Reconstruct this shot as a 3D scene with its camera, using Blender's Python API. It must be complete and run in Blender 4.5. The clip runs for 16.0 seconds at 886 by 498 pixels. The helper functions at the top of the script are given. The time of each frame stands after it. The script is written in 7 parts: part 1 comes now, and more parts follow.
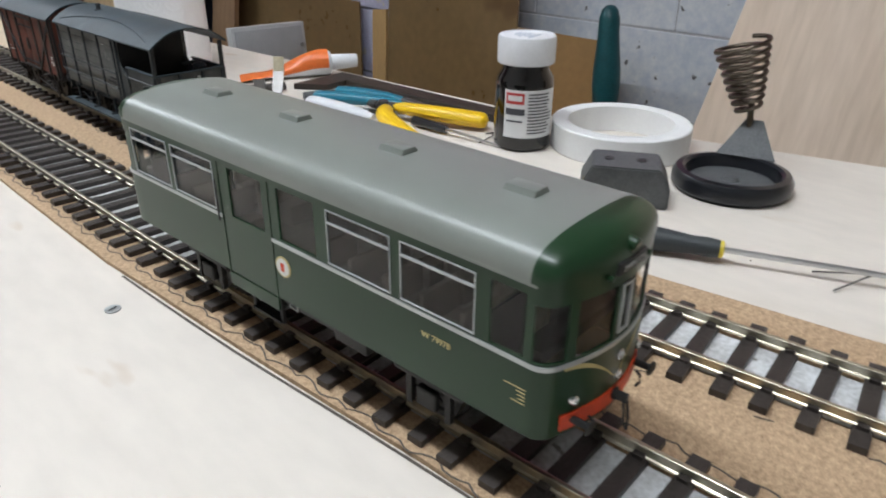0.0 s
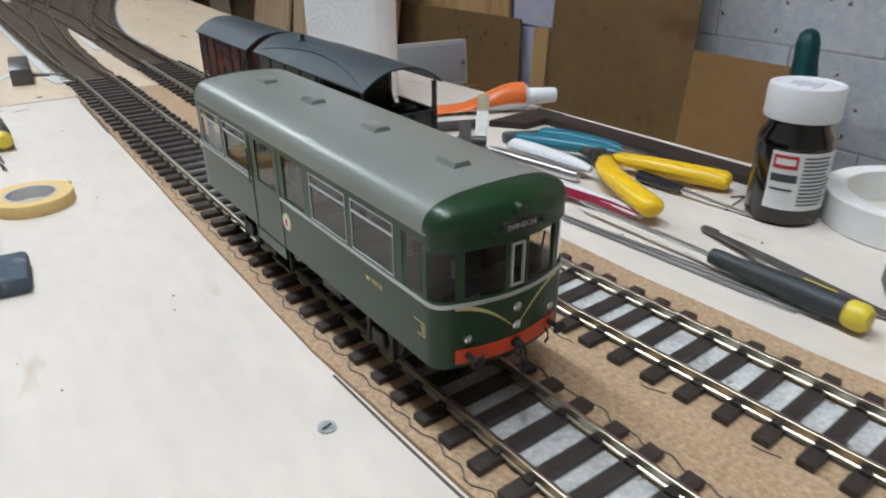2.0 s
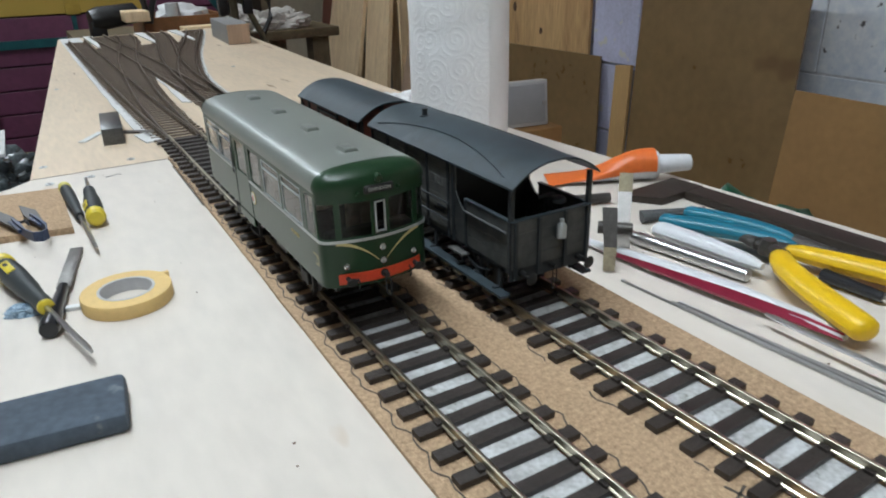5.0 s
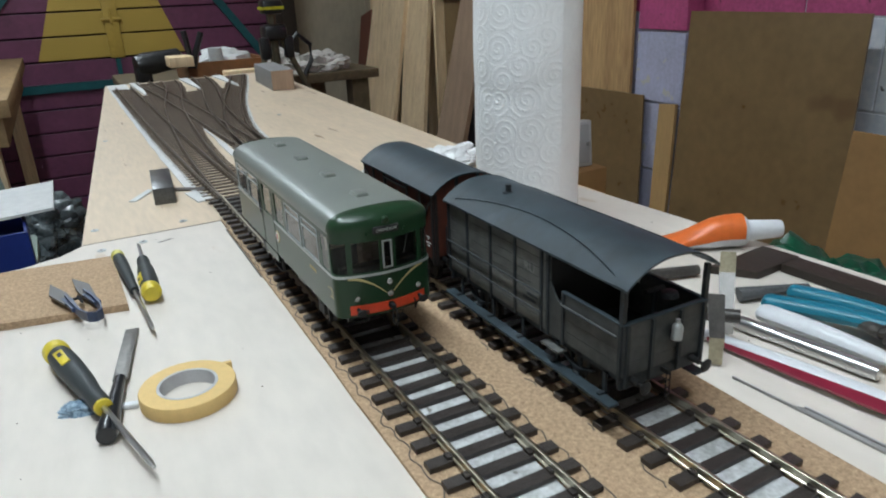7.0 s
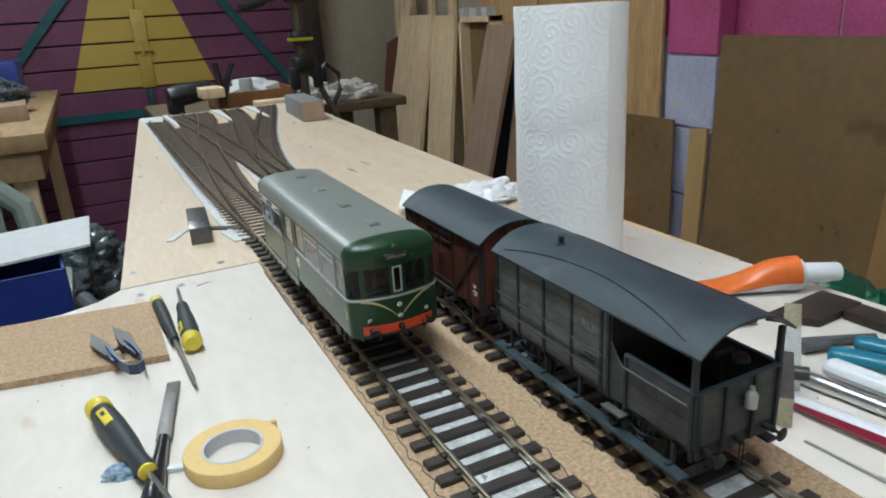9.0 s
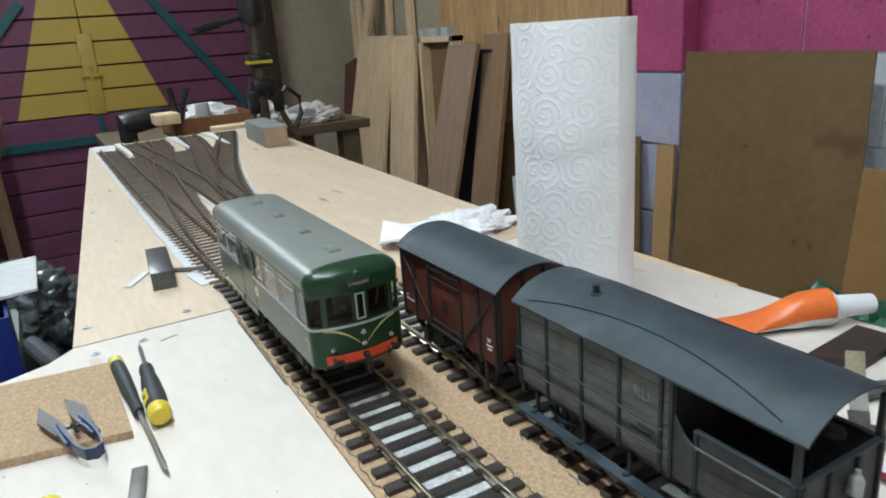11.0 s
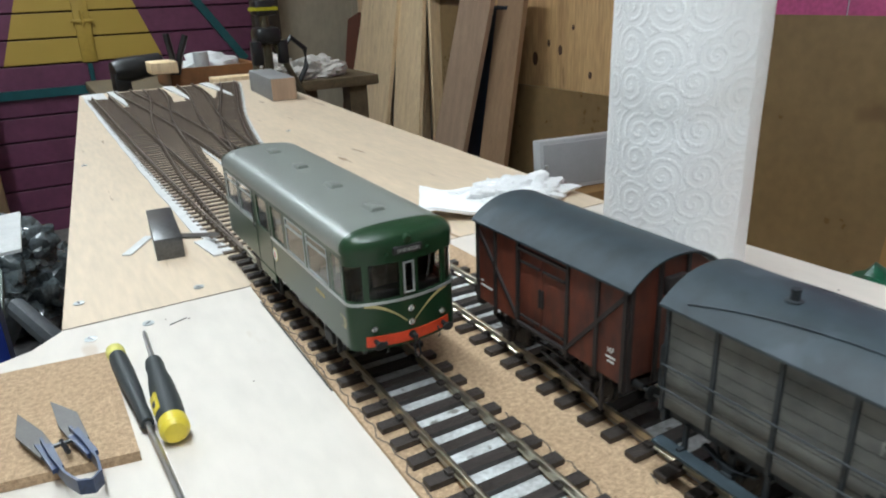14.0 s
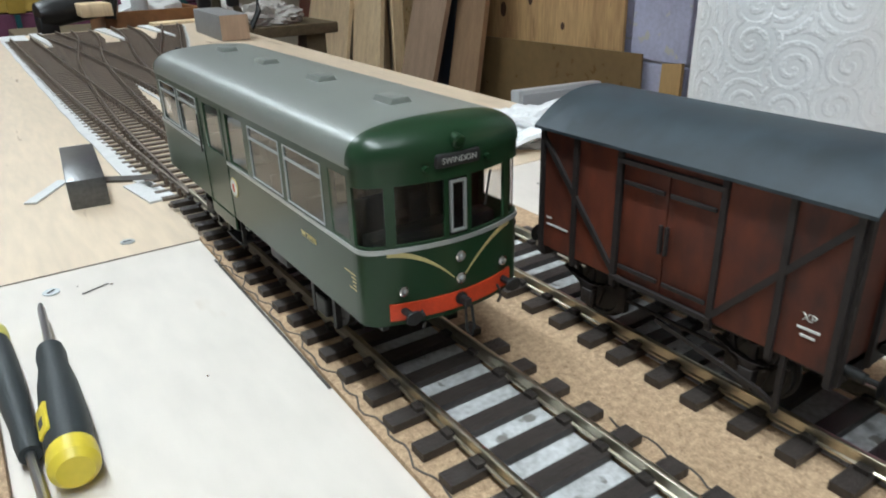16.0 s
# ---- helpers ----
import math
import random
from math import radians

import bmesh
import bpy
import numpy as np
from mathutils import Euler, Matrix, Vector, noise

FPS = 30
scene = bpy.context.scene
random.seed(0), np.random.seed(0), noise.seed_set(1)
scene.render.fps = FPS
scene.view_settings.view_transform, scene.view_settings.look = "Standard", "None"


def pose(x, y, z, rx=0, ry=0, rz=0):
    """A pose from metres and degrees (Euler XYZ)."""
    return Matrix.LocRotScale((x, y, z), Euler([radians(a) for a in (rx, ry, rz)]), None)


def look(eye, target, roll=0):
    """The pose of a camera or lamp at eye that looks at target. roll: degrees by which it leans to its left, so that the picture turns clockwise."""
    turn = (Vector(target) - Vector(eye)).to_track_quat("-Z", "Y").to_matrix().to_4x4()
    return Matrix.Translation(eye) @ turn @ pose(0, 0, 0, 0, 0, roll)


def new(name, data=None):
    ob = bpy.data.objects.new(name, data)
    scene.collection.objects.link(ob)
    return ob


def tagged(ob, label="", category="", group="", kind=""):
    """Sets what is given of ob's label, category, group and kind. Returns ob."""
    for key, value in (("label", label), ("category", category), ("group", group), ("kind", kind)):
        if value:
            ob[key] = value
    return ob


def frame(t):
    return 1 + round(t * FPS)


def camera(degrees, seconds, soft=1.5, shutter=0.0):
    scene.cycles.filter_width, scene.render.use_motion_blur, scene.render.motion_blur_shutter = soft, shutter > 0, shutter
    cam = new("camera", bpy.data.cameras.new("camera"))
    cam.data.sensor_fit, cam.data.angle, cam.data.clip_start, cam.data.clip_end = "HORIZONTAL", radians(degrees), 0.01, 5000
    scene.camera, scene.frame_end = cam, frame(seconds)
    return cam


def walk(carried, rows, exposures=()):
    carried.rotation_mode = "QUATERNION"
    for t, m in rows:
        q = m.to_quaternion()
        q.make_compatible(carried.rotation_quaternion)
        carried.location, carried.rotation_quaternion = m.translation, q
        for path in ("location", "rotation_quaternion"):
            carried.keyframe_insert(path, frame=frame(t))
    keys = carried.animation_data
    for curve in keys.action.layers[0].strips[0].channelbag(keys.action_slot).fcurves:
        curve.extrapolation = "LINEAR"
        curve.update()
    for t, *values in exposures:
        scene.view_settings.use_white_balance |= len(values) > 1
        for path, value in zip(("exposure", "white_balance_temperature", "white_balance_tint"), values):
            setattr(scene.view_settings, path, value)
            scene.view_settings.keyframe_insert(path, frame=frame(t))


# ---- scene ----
cam = camera(65.1, 16.0, soft=1.9, shutter=0.5)
PATH = [
    (0, (-0.154, -0.099, 0.179), (1.15, 1.118, -0.726), 0.6),
    (0.5, (-0.155, -0.078, 0.185), (1.126, 1.154, -0.733), 2.7),
    (1, (-0.147, -0.049, 0.182), (1.021, 1.301, -0.72), 1.2),
    (1.5, (-0.14, -0.017, 0.185), (0.962, 1.399, -0.698), 0.5),
    (2, (-0.141, 0.01, 0.182), (0.9, 1.476, -0.694), -0.3),
    (2.5, (-0.145, 0.029, 0.185), (0.872, 1.525, -0.669), -0.7),
    (3, (-0.142, 0.045, 0.183), (0.87, 1.543, -0.673), -0.8),
    (3.5, (-0.142, 0.061, 0.18), (0.844, 1.575, -0.678), -1.5),
    (4, (-0.135, 0.076, 0.185), (0.827, 1.617, -0.652), -1.6),
    (6.5, (-0.141, 0.152, 0.211), (0.734, 1.788, -0.534), -2.2),
    (7, (-0.141, 0.165, 0.215), (0.724, 1.821, -0.499), -2.5),
    (7.5, (-0.144, 0.175, 0.22), (0.708, 1.848, -0.47), -2.5),
    (8, (-0.143, 0.18, 0.222), (0.708, 1.858, -0.456), -2.7),
    (8.5, (-0.144, 0.186, 0.226), (0.701, 1.873, -0.436), -2.8),
    (9, (-0.145, 0.189, 0.229), (0.671, 1.894, -0.424), -3.5),
    (11.5, (-0.139, 0.282, 0.229), (0.808, 1.937, -0.376), -4.0),
    (12, (-0.13, 0.306, 0.229), (0.804, 1.962, -0.392), -3.1),
    (12.5, (-0.125, 0.324, 0.226), (0.81, 1.978, -0.398), -3.2),
    (13, (-0.126, 0.333, 0.224), (0.825, 1.976, -0.405), -3.1),
    (13.5, (-0.131, 0.348, 0.219), (0.787, 1.993, -0.454), -3.2),
    (14, (-0.141, 0.37, 0.207), (0.787, 1.994, -0.5), -2.2),
    (14.5, (-0.145, 0.401, 0.187), (0.805, 1.998, -0.553), -2.8),
    (15, (-0.124, 0.439, 0.168), (0.909, 1.975, -0.591), -1.0),
    (15.5, (-0.116, 0.473, 0.146), (0.906, 1.993, -0.655), -1.7),
    (16, (-0.113, 0.492, 0.145), (0.9, 2.021, -0.652), -1.6),
]
walk(cam, [(t, look(eye, target, roll)) for t, eye, target, roll in PATH],
     [(0.0, 0.15, 6550, 13), (1.0, -0.02, 6550, 12.5), (2.0, 0.0, 6500, 11.5), (4.0, -0.04, 6450, 10), (6.5, -0.08, 6300, 7.5), (7.5, -0.08, 6300, 7), (9.0, 0.06, 6300, 6.5), (11.5, 0.27, 6300, 6),
      (13.5, 0.28, 6400, 7), (16.0, 0.24, 6400, 7.5)])

# ---------------------------------------------------------------- light
world = bpy.data.worlds.new("garage_world")
scene.world = world
world.use_nodes = True
bg = world.node_tree.nodes["Background"]
bg.inputs[0].default_value = (0.55, 0.62, 0.75, 1)
bg.inputs[1].default_value = 0.05


def tube_light(x, y, z, lx, ly, watts, colour):
    d = bpy.data.lights.new("tube_lamp", "AREA")
    d.shape, d.size, d.size_y, d.energy, d.color = "RECTANGLE", lx, ly, watts, colour
    ob = new("tube_lamp", d)
    ob.location = (x, y, z)
    return ob


tube_light(-0.22, 0.35, 1.34, 0.09, 1.5, 12.0, (0.90, 1.0, 1.08))
tube_light(-0.25, 2.75, 1.34, 0.09, 1.5, 11.5, (0.90, 1.0, 1.08))


# ---------------------------------------------------------------- materials
def glow(name, colour, strength):
    m = bpy.data.materials.new(name)
    m.use_nodes = True
    b = m.node_tree.nodes["Principled BSDF"]
    b.inputs["Base Color"].default_value = (0.8, 0.8, 0.8, 1)
    b.inputs["Emission Color"].default_value = (*colour, 1)
    b.inputs["Emission Strength"].default_value = strength
    return m


def material(name, base, rough=0.6, metal=0.0, var=0.15, scale=40.0, bump=0.0, stretch=(1, 1, 1), spec=0.5,
             second=None, spots=None, fine=6.0, coat=0.0, rvar=0.1):
    """Procedural surface: two scales of noise vary colour and roughness; optional second colour and dark spots."""
    m = bpy.data.materials.new(name)
    m.use_nodes = True
    nt = m.node_tree
    b = nt.nodes["Principled BSDF"]
    tc = nt.nodes.new("ShaderNodeTexCoord")
    mp = nt.nodes.new("ShaderNodeMapping")
    mp.inputs["Scale"].default_value = stretch
    nt.links.new(tc.outputs["Object"], mp.inputs[0])

    def noise_node(s, detail=4.0):
        n = nt.nodes.new("ShaderNodeTexNoise")
        n.inputs["Scale"].default_value, n.inputs["Detail"].default_value = s, detail
        nt.links.new(mp.outputs[0], n.inputs["Vector"])
        return n

    big, small = noise_node(scale), noise_node(scale * fine, 6.0)
    add = nt.nodes.new("ShaderNodeMath")
    add.operation = "ADD"
    nt.links.new(big.outputs[0], add.inputs[0])
    nt.links.new(small.outputs[0], add.inputs[1])
    ramp = nt.nodes.new("ShaderNodeValToRGB")
    lo = [c * (1 - var) for c in base] if second is None else second
    hi = [min(1, c * (1 + var)) for c in base]
    ramp.color_ramp.elements[0].position, ramp.color_ramp.elements[1].position = 0.36, 0.64
    ramp.color_ramp.elements[0].color, ramp.color_ramp.elements[1].color = (*lo, 1), (*hi, 1)
    half = nt.nodes.new("ShaderNodeMath")
    half.operation, half.inputs[1].default_value = "MULTIPLY", 0.5
    nt.links.new(add.outputs[0], half.inputs[0])
    nt.links.new(half.outputs[0], ramp.inputs[0])
    colour = ramp.outputs[0]
    if spots:
        sc, threshold, sc_colour = spots
        n = noise_node(sc, 3.0)
        cut = nt.nodes.new("ShaderNodeMapRange")
        cut.inputs[1].default_value, cut.inputs[2].default_value = threshold, threshold + 0.05
        nt.links.new(n.outputs[0], cut.inputs[0])
        mix = nt.nodes.new("ShaderNodeMixRGB")
        mix.inputs[2].default_value = (*sc_colour, 1)
        nt.links.new(cut.outputs[0], mix.inputs[0])
        nt.links.new(colour, mix.inputs[1])
        colour = mix.outputs[0]
    nt.links.new(colour, b.inputs["Base Color"])
    rr = nt.nodes.new("ShaderNodeMapRange")
    rr.inputs[3].default_value, rr.inputs[4].default_value = max(0.02, rough - rvar), min(1, rough + rvar)
    nt.links.new(half.outputs[0], rr.inputs[0])
    nt.links.new(rr.outputs[0], b.inputs["Roughness"])
    b.inputs["Metallic"].default_value = metal
    b.inputs["Specular IOR Level"].default_value = spec
    b.inputs["Coat Weight"].default_value = coat
    if bump:
        bp = nt.nodes.new("ShaderNodeBump")
        bp.inputs["Strength"].default_value, bp.inputs["Distance"].default_value = min(1.0, bump), 0.001
        nt.links.new(add.outputs[0], bp.inputs["Height"])
        nt.links.new(bp.outputs[0], b.inputs["Normal"])
    return m


def glass_material(name, tint, rough=0.03):
    m = bpy.data.materials.new(name)
    m.use_nodes = True
    b = m.node_tree.nodes["Principled BSDF"]
    b.inputs["Base Color"].default_value = (*tint, 1)
    b.inputs["Transmission Weight"].default_value = 1.0
    b.inputs["Roughness"].default_value = rough
    b.inputs["IOR"].default_value = 1.25
    return m


PLY_NEAR = material("pale_plywood", (0.675, 0.615, 0.545), 0.6, var=0.06, scale=7, stretch=(2.0, 0.7, 1), bump=0.05, fine=7,
                    spots=(15.0, 0.665, (0.60, 0.505, 0.41)))
PLY_FAR = material("tan_plywood", (0.66, 0.53, 0.385), 0.55, var=0.09, scale=7, stretch=(3.5, 0.5, 1), bump=0.08, fine=8,
                   spots=(17.0, 0.675, (0.33, 0.21, 0.12)))
CORK = material("cork", (0.49, 0.345, 0.215), 0.85, var=0.22, scale=400, bump=0.6, fine=3.2, second=(0.30, 0.195, 0.112), spots=(260.0, 0.70, (0.26, 0.165, 0.095)))
PAPER = material("white_paper", (0.66, 0.66, 0.65), 0.7, var=0.08, scale=60, spots=(45.0, 0.68, (0.42, 0.42, 0.42)))
STRIP_PAPER = material("stained_paper_strip", (0.60, 0.61, 0.61), 0.7, var=0.1, scale=70, second=(0.36, 0.36, 0.35), spots=(120.0, 0.66, (0.20, 0.19, 0.17)))
SLEEPER = material("dark_sleeper", (0.038, 0.030, 0.026), 0.42, var=0.4, scale=200, stretch=(0.4, 2, 1), bump=0.4)
SLEEPER_FAR = material("brown_sleeper", (0.115, 0.085, 0.062), 0.6, var=0.45, scale=90, bump=0.3)
RAIL = material("nickel_rail", (0.54, 0.49, 0.38), 0.33, metal=1.0, var=0.15, scale=60)
RAIL_OLD = material("dull_rail", (0.27, 0.225, 0.18), 0.33, metal=0.9, var=0.25, scale=60)
PENCIL = material("pencil_line", (0.075, 0.062, 0.05), 0.7, var=0.3, scale=300)
GREEN = material("dark_green_paint", (0.012, 0.039, 0.016), 0.30, var=0.05, scale=12, coat=0.12, spec=0.3, rvar=0.015, fine=3)
ROOF_GREY = material("grey_roof_paint", (0.195, 0.21, 0.19), 0.34, var=0.04, scale=14, rvar=0.02, fine=4)
SILVER = material("silver_trim", (0.46, 0.48, 0.48), 0.35, metal=0.5, var=0.08, scale=120)
CREAM = material("cream_lining", (0.52, 0.43, 0.19), 0.5, var=0.1, scale=200)
WHITE_LETTER = material("white_lettering", (0.7, 0.7, 0.66), 0.6, var=0.1, scale=300)
BLIND_LETTER = material("dulled_lettering", (0.34, 0.34, 0.32), 0.6, var=0.1, scale=300)
RED = material("vermilion_paint", (0.60, 0.055, 0.015), 0.45, var=0.15, scale=200)
BLACK = material("black_underframe", (0.012, 0.012, 0.012), 0.55, var=0.4, scale=150, bump=0.2)
STEEL = material("bright_steel", (0.60, 0.60, 0.60), 0.3, metal=1.0, var=0.06, scale=20, rvar=0.04)
CHROME = material("chrome_lamp", (0.8, 0.8, 0.8), 0.12, metal=1.0, var=0.05, scale=100)
GLASS = glass_material("clear_window", (0.86, 0.84, 0.82), 0.04)
SEAT = material("brown_seat", (0.30, 0.25, 0.21), 0.8, var=0.2, scale=200)
INTERIOR = material("brown_interior", (0.42, 0.37, 0.31), 0.7, var=0.1, scale=100)
WAGON_ROOF = material("slate_roof_paint", (0.027, 0.041, 0.050), 0.55, var=0.2, scale=22, bump=0.1, second=(0.016, 0.025, 0.031), fine=4,
                      spots=(30.0, 0.62, (0.046, 0.062, 0.074)), rvar=0.10)
TOAD_GREY = material("weathered_grey_wood", (0.122, 0.122, 0.112), 0.6, var=0.15, scale=26, stretch=(1, 0.7, 1), bump=0.12, second=(0.062, 0.064, 0.060), fine=5,
                     spots=(38.0, 0.72, (0.17, 0.168, 0.15)))
# darker grey with sparse brown spots, for the verandah planks and swept side
TOAD_DARKER_GREY = material("darker_grey_wood", (0.060, 0.062, 0.060), 0.55, var=0.2, scale=34, bump=0.15, second=(0.026, 0.030, 0.031), fine=5,
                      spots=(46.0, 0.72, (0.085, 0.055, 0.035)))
TOAD_IRON = material("dark_grey_iron", (0.017, 0.022, 0.026), 0.6, var=0.3, scale=90, bump=0.2)
# near-black tone for the van floor and the cabin wall
TOAD_DARK = material("near_black_inside", (0.018, 0.018, 0.018), 0.8, var=0.3, scale=60)
VAN_RED = material("weathered_bauxite", (0.135, 0.030, 0.013), 0.62, var=0.2, scale=30, stretch=(1, 1, 0.5), bump=0.12, second=(0.050, 0.015, 0.010), fine=5,
                   spots=(40.0, 0.71, (0.05, 0.03, 0.025)))
VAN_IRON = material("grimy_brown_iron", (0.020, 0.015, 0.014), 0.65, var=0.3, scale=90, bump=0.2)


# ---------------------------------------------------------------- mesh tools
def box(bm, x0, x1, y0, y1, z0, z1, bevel=0.0, m=None):
    r = bmesh.ops.create_cube(bm, size=1.0)
    vs = r["verts"]
    for v in vs:
        v.co = Vector(((x0 + x1) / 2 + v.co.x * (x1 - x0), (y0 + y1) / 2 + v.co.y * (y1 - y0), (z0 + z1) / 2 + v.co.z * (z1 - z0)))
    if bevel:
        es = list({e for v in vs for e in v.link_edges})
        out = bmesh.ops.bevel(bm, geom=es, offset=bevel, segments=2, affect="EDGES", profile=0.5)
        vs = list({v for f in out["faces"] for v in f.verts} | {v for v in vs if v.is_valid})
    if m is not None:
        bmesh.ops.transform(bm, matrix=m, verts=vs)
    return bm


def rod(bm, p0, p1, r0, r1=None, seg=12, caps=True):
    p0, p1 = Vector(p0), Vector(p1)
    r1 = r0 if r1 is None else r1
    d = p1 - p0
    q = d.to_track_quat("Z", "Y").to_matrix().to_4x4()
    bmesh.ops.create_cone(bm, cap_ends=caps, segments=seg, radius1=r0, radius2=r1, depth=d.length,
                          matrix=Matrix.Translation((p0 + p1) / 2) @ q)
    return bm


def lathe(bm, profile, seg=32, axis=None):
    """Turn a profile of (radius, height) round the z axis; axis: a matrix applied after."""
    rings = []
    for r, z in profile:
        if r <= 1e-7:
            rings.append([bm.verts.new((0, 0, z))])
        else:
            rings.append([bm.verts.new((r * math.cos(2 * math.pi * i / seg), r * math.sin(2 * math.pi * i / seg), z)) for i in range(seg)])
    for a, b in zip(rings, rings[1:]):
        for i in range(seg):
            j = (i + 1) % seg
            if len(a) == 1 and len(b) == 1:
                continue
            if len(a) == 1:
                bm.faces.new((a[0], b[i], b[j]))
            elif len(b) == 1:
                bm.faces.new((a[i], a[j], b[0]))
            else:
                bm.faces.new((a[i], a[j], b[j], b[i]))
    if axis is not None:
        bmesh.ops.transform(bm, matrix=axis, verts=[v for ring in rings for v in ring])
    return bm


def sweep(bm, points, section, closed=False):
    """Carry a closed 2D section (u sideways, v up) along points that lie more or less level."""
    pts = [Vector(p) for p in points]
    rings = []
    for i, p in enumerate(pts):
        a, b = pts[max(0, i - 1)], pts[min(len(pts) - 1, i + 1)]
        t = (b - a).normalized()
        side = t.cross(Vector((0, 0, 1)))
        side = side.normalized() if side.length > 1e-4 else Vector((1, 0, 0))
        up = side.cross(t)
        rings.append([bm.verts.new(p + side * u + up * v) for u, v in section])
    n = len(section)
    for a, b in zip(rings, rings[1:]):
        for i in range(n):
            j = (i + 1) % n
            bm.faces.new((a[i], b[i], b[j], a[j]))
    if not closed:
        bm.faces.new(rings[0])
        bm.faces.new(rings[-1][::-1])
    return bm


def circle(r, n=8):
    return [(r * math.cos(2 * math.pi * i / n), r * math.sin(2 * math.pi * i / n)) for i in range(n)]


def slab(bm, outline, z0, z1):
    """A flat piece with that outline (counter-clockwise) between two heights."""
    lo = [bm.verts.new((x, y, z0)) for x, y in outline]
    hi = [bm.verts.new((x, y, z1)) for x, y in outline]
    n = len(outline)
    bm.faces.new(hi)
    bm.faces.new(lo[::-1])
    for i in range(n):
        j = (i + 1) % n
        bm.faces.new((lo[i], lo[j], hi[j], hi[i]))
    return bm


def smooth_by_angle(me, degrees=35):
    """Smooth faces, with sharp edges where two faces meet at more than that angle."""
    b = bmesh.new()
    b.from_mesh(me)
    for f in b.faces:
        f.smooth = True
    for e in b.edges:
        e.smooth = len(e.link_faces) == 2 and e.calc_face_angle(0) < radians(degrees)
    b.to_mesh(me)
    b.free()


def mesh_of(name, bm, mat, smooth=True):
    bmesh.ops.recalc_face_normals(bm, faces=bm.faces)
    me = bpy.data.meshes.new(name)
    bm.to_mesh(me)
    bm.free()
    if mat:
        me.materials.append(mat)
    if smooth:
        smooth_by_angle(me)
    return me


def part(name, bm, mat, parent, label="", smooth=True):
    ob = new(name, mesh_of(name, bm, mat, smooth))
    ob.parent = parent
    return tagged(ob, label)


def thing(name, label, category, at=None, group="", kind=""):
    ob = new(name)
    ob.empty_display_size = 0.02
    if at is not None:
        ob.matrix_basis = at
    return tagged(ob, label, category, group, kind)


def solid(name, bm, mat, label, category, at=None, group="", kind="", smooth=True):
    """A thing of one mesh."""
    ob = new(name, mesh_of(name, bm, mat, smooth))
    if at is not None:
        ob.matrix_basis = at
    return tagged(ob, label, category, group, kind)


def lettering(name, text, size, mat, parent, m, depth=0.0001):
    cu = bpy.data.curves.new(name, "FONT")
    cu.body, cu.size, cu.extrude, cu.align_x, cu.align_y = text, size, depth, "CENTER", "CENTER"
    cu.materials.append(mat)
    ob = new(name, cu)
    ob.parent = parent
    ob.matrix_basis = m
    return ob


def curve_at(keys):
    """A smooth function through (y, x) keys, level beyond both ends."""
    ys, xs = [k[0] for k in keys], [k[1] for k in keys]
    sl = [0.0] + [(xs[i + 1] - xs[i - 1]) / (ys[i + 1] - ys[i - 1]) for i in range(1, len(ys) - 1)] + [0.0]
    sl[0] = (xs[1] - xs[0]) / (ys[1] - ys[0])

    def f(y):
        if y <= ys[0]:
            return xs[0] + sl[0] * (y - ys[0])
        if y >= ys[-1]:
            return xs[-1]
        i = max(k for k in range(len(ys) - 1) if ys[k] <= y)
        h = ys[i + 1] - ys[i]
        s = (y - ys[i]) / h
        return ((2 * s ** 3 - 3 * s * s + 1) * xs[i] + (s ** 3 - 2 * s * s + s) * h * sl[i] + (3 * s * s - 2 * s ** 3) * xs[i + 1]
                + (s ** 3 - s * s) * h * sl[i + 1])
    return f


# ---------------------------------------------------------------- plan
CORK_TOP, RAIL_TOP = 0.0025, 0.0105
track_1 = curve_at([(-0.7, 0.085), (-0.3, 0.032), (-0.1, 0.0155), (0.0, 0.0105), (0.1, 0.0065), (0.2, 0.004), (0.3, 0.0025), (0.9, 0.0025)])
track_2 = curve_at([(-0.7, 0.245), (-0.3, 0.152), (-0.1, 0.119), (0.0, 0.1085), (0.1, 0.1005), (0.2, 0.0945), (0.3, 0.0905), (0.4, 0.089), (0.9, 0.089)])

# ---------------------------------------------------------------- baseboards
near = [(-0.62, -1.1), (0.86, -1.1), (0.72, -0.7), (0.53, -0.25), (0.435, 0.0), (0.395, 0.14), (0.362, 0.3), (0.352, 0.5), (0.330, 0.862), (-0.156, 0.862)]
near += [(-0.175, 0.842), (-0.205, 0.829), (-0.25, 0.826), (-0.40, 0.815), (-0.62, 0.80)]
solid("baseboard", slab(bmesh.new(), near, -0.012, 0.0), PLY_NEAR, "pale plywood baseboard with pencil marks and screws", "board", kind="structure", smooth=False)
far = [(-0.1565, 0.8635), (0.332, 0.8635), (0.338, 1.1), (0.352, 1.5), (0.385, 2.21), (-0.046, 2.21)]
solid("baseboard", slab(bmesh.new(), far, -0.012, 0.0), PLY_FAR, "tan knotty plywood baseboard under the pointwork", "board", kind="structure", smooth=False)
left_edge = curve_at([(-0.3, 0.0), (-0.1, -0.016), (0.05, -0.025), (0.15, -0.032), (0.3, -0.0365), (0.45, -0.0355), (0.56, -0.0335), (0.7, -0.031), (0.9, -0.029)])
right_edge = curve_at([(-0.3, 0.21), (-0.05, 0.168), (0.07, 0.151), (0.2, 0.141), (0.35, 0.139), (0.6, 0.139), (0.9, 0.139)])
ys = [-1.0 + 0.045 * i for i in range(41)] + [0.861]
rng = random.Random(3)
cork = [(right_edge(y) + rng.uniform(-0.0008, 0.0008), y) for y in ys] + [(left_edge(y) + rng.uniform(-0.0008, 0.0008), y) for y in reversed(ys)]
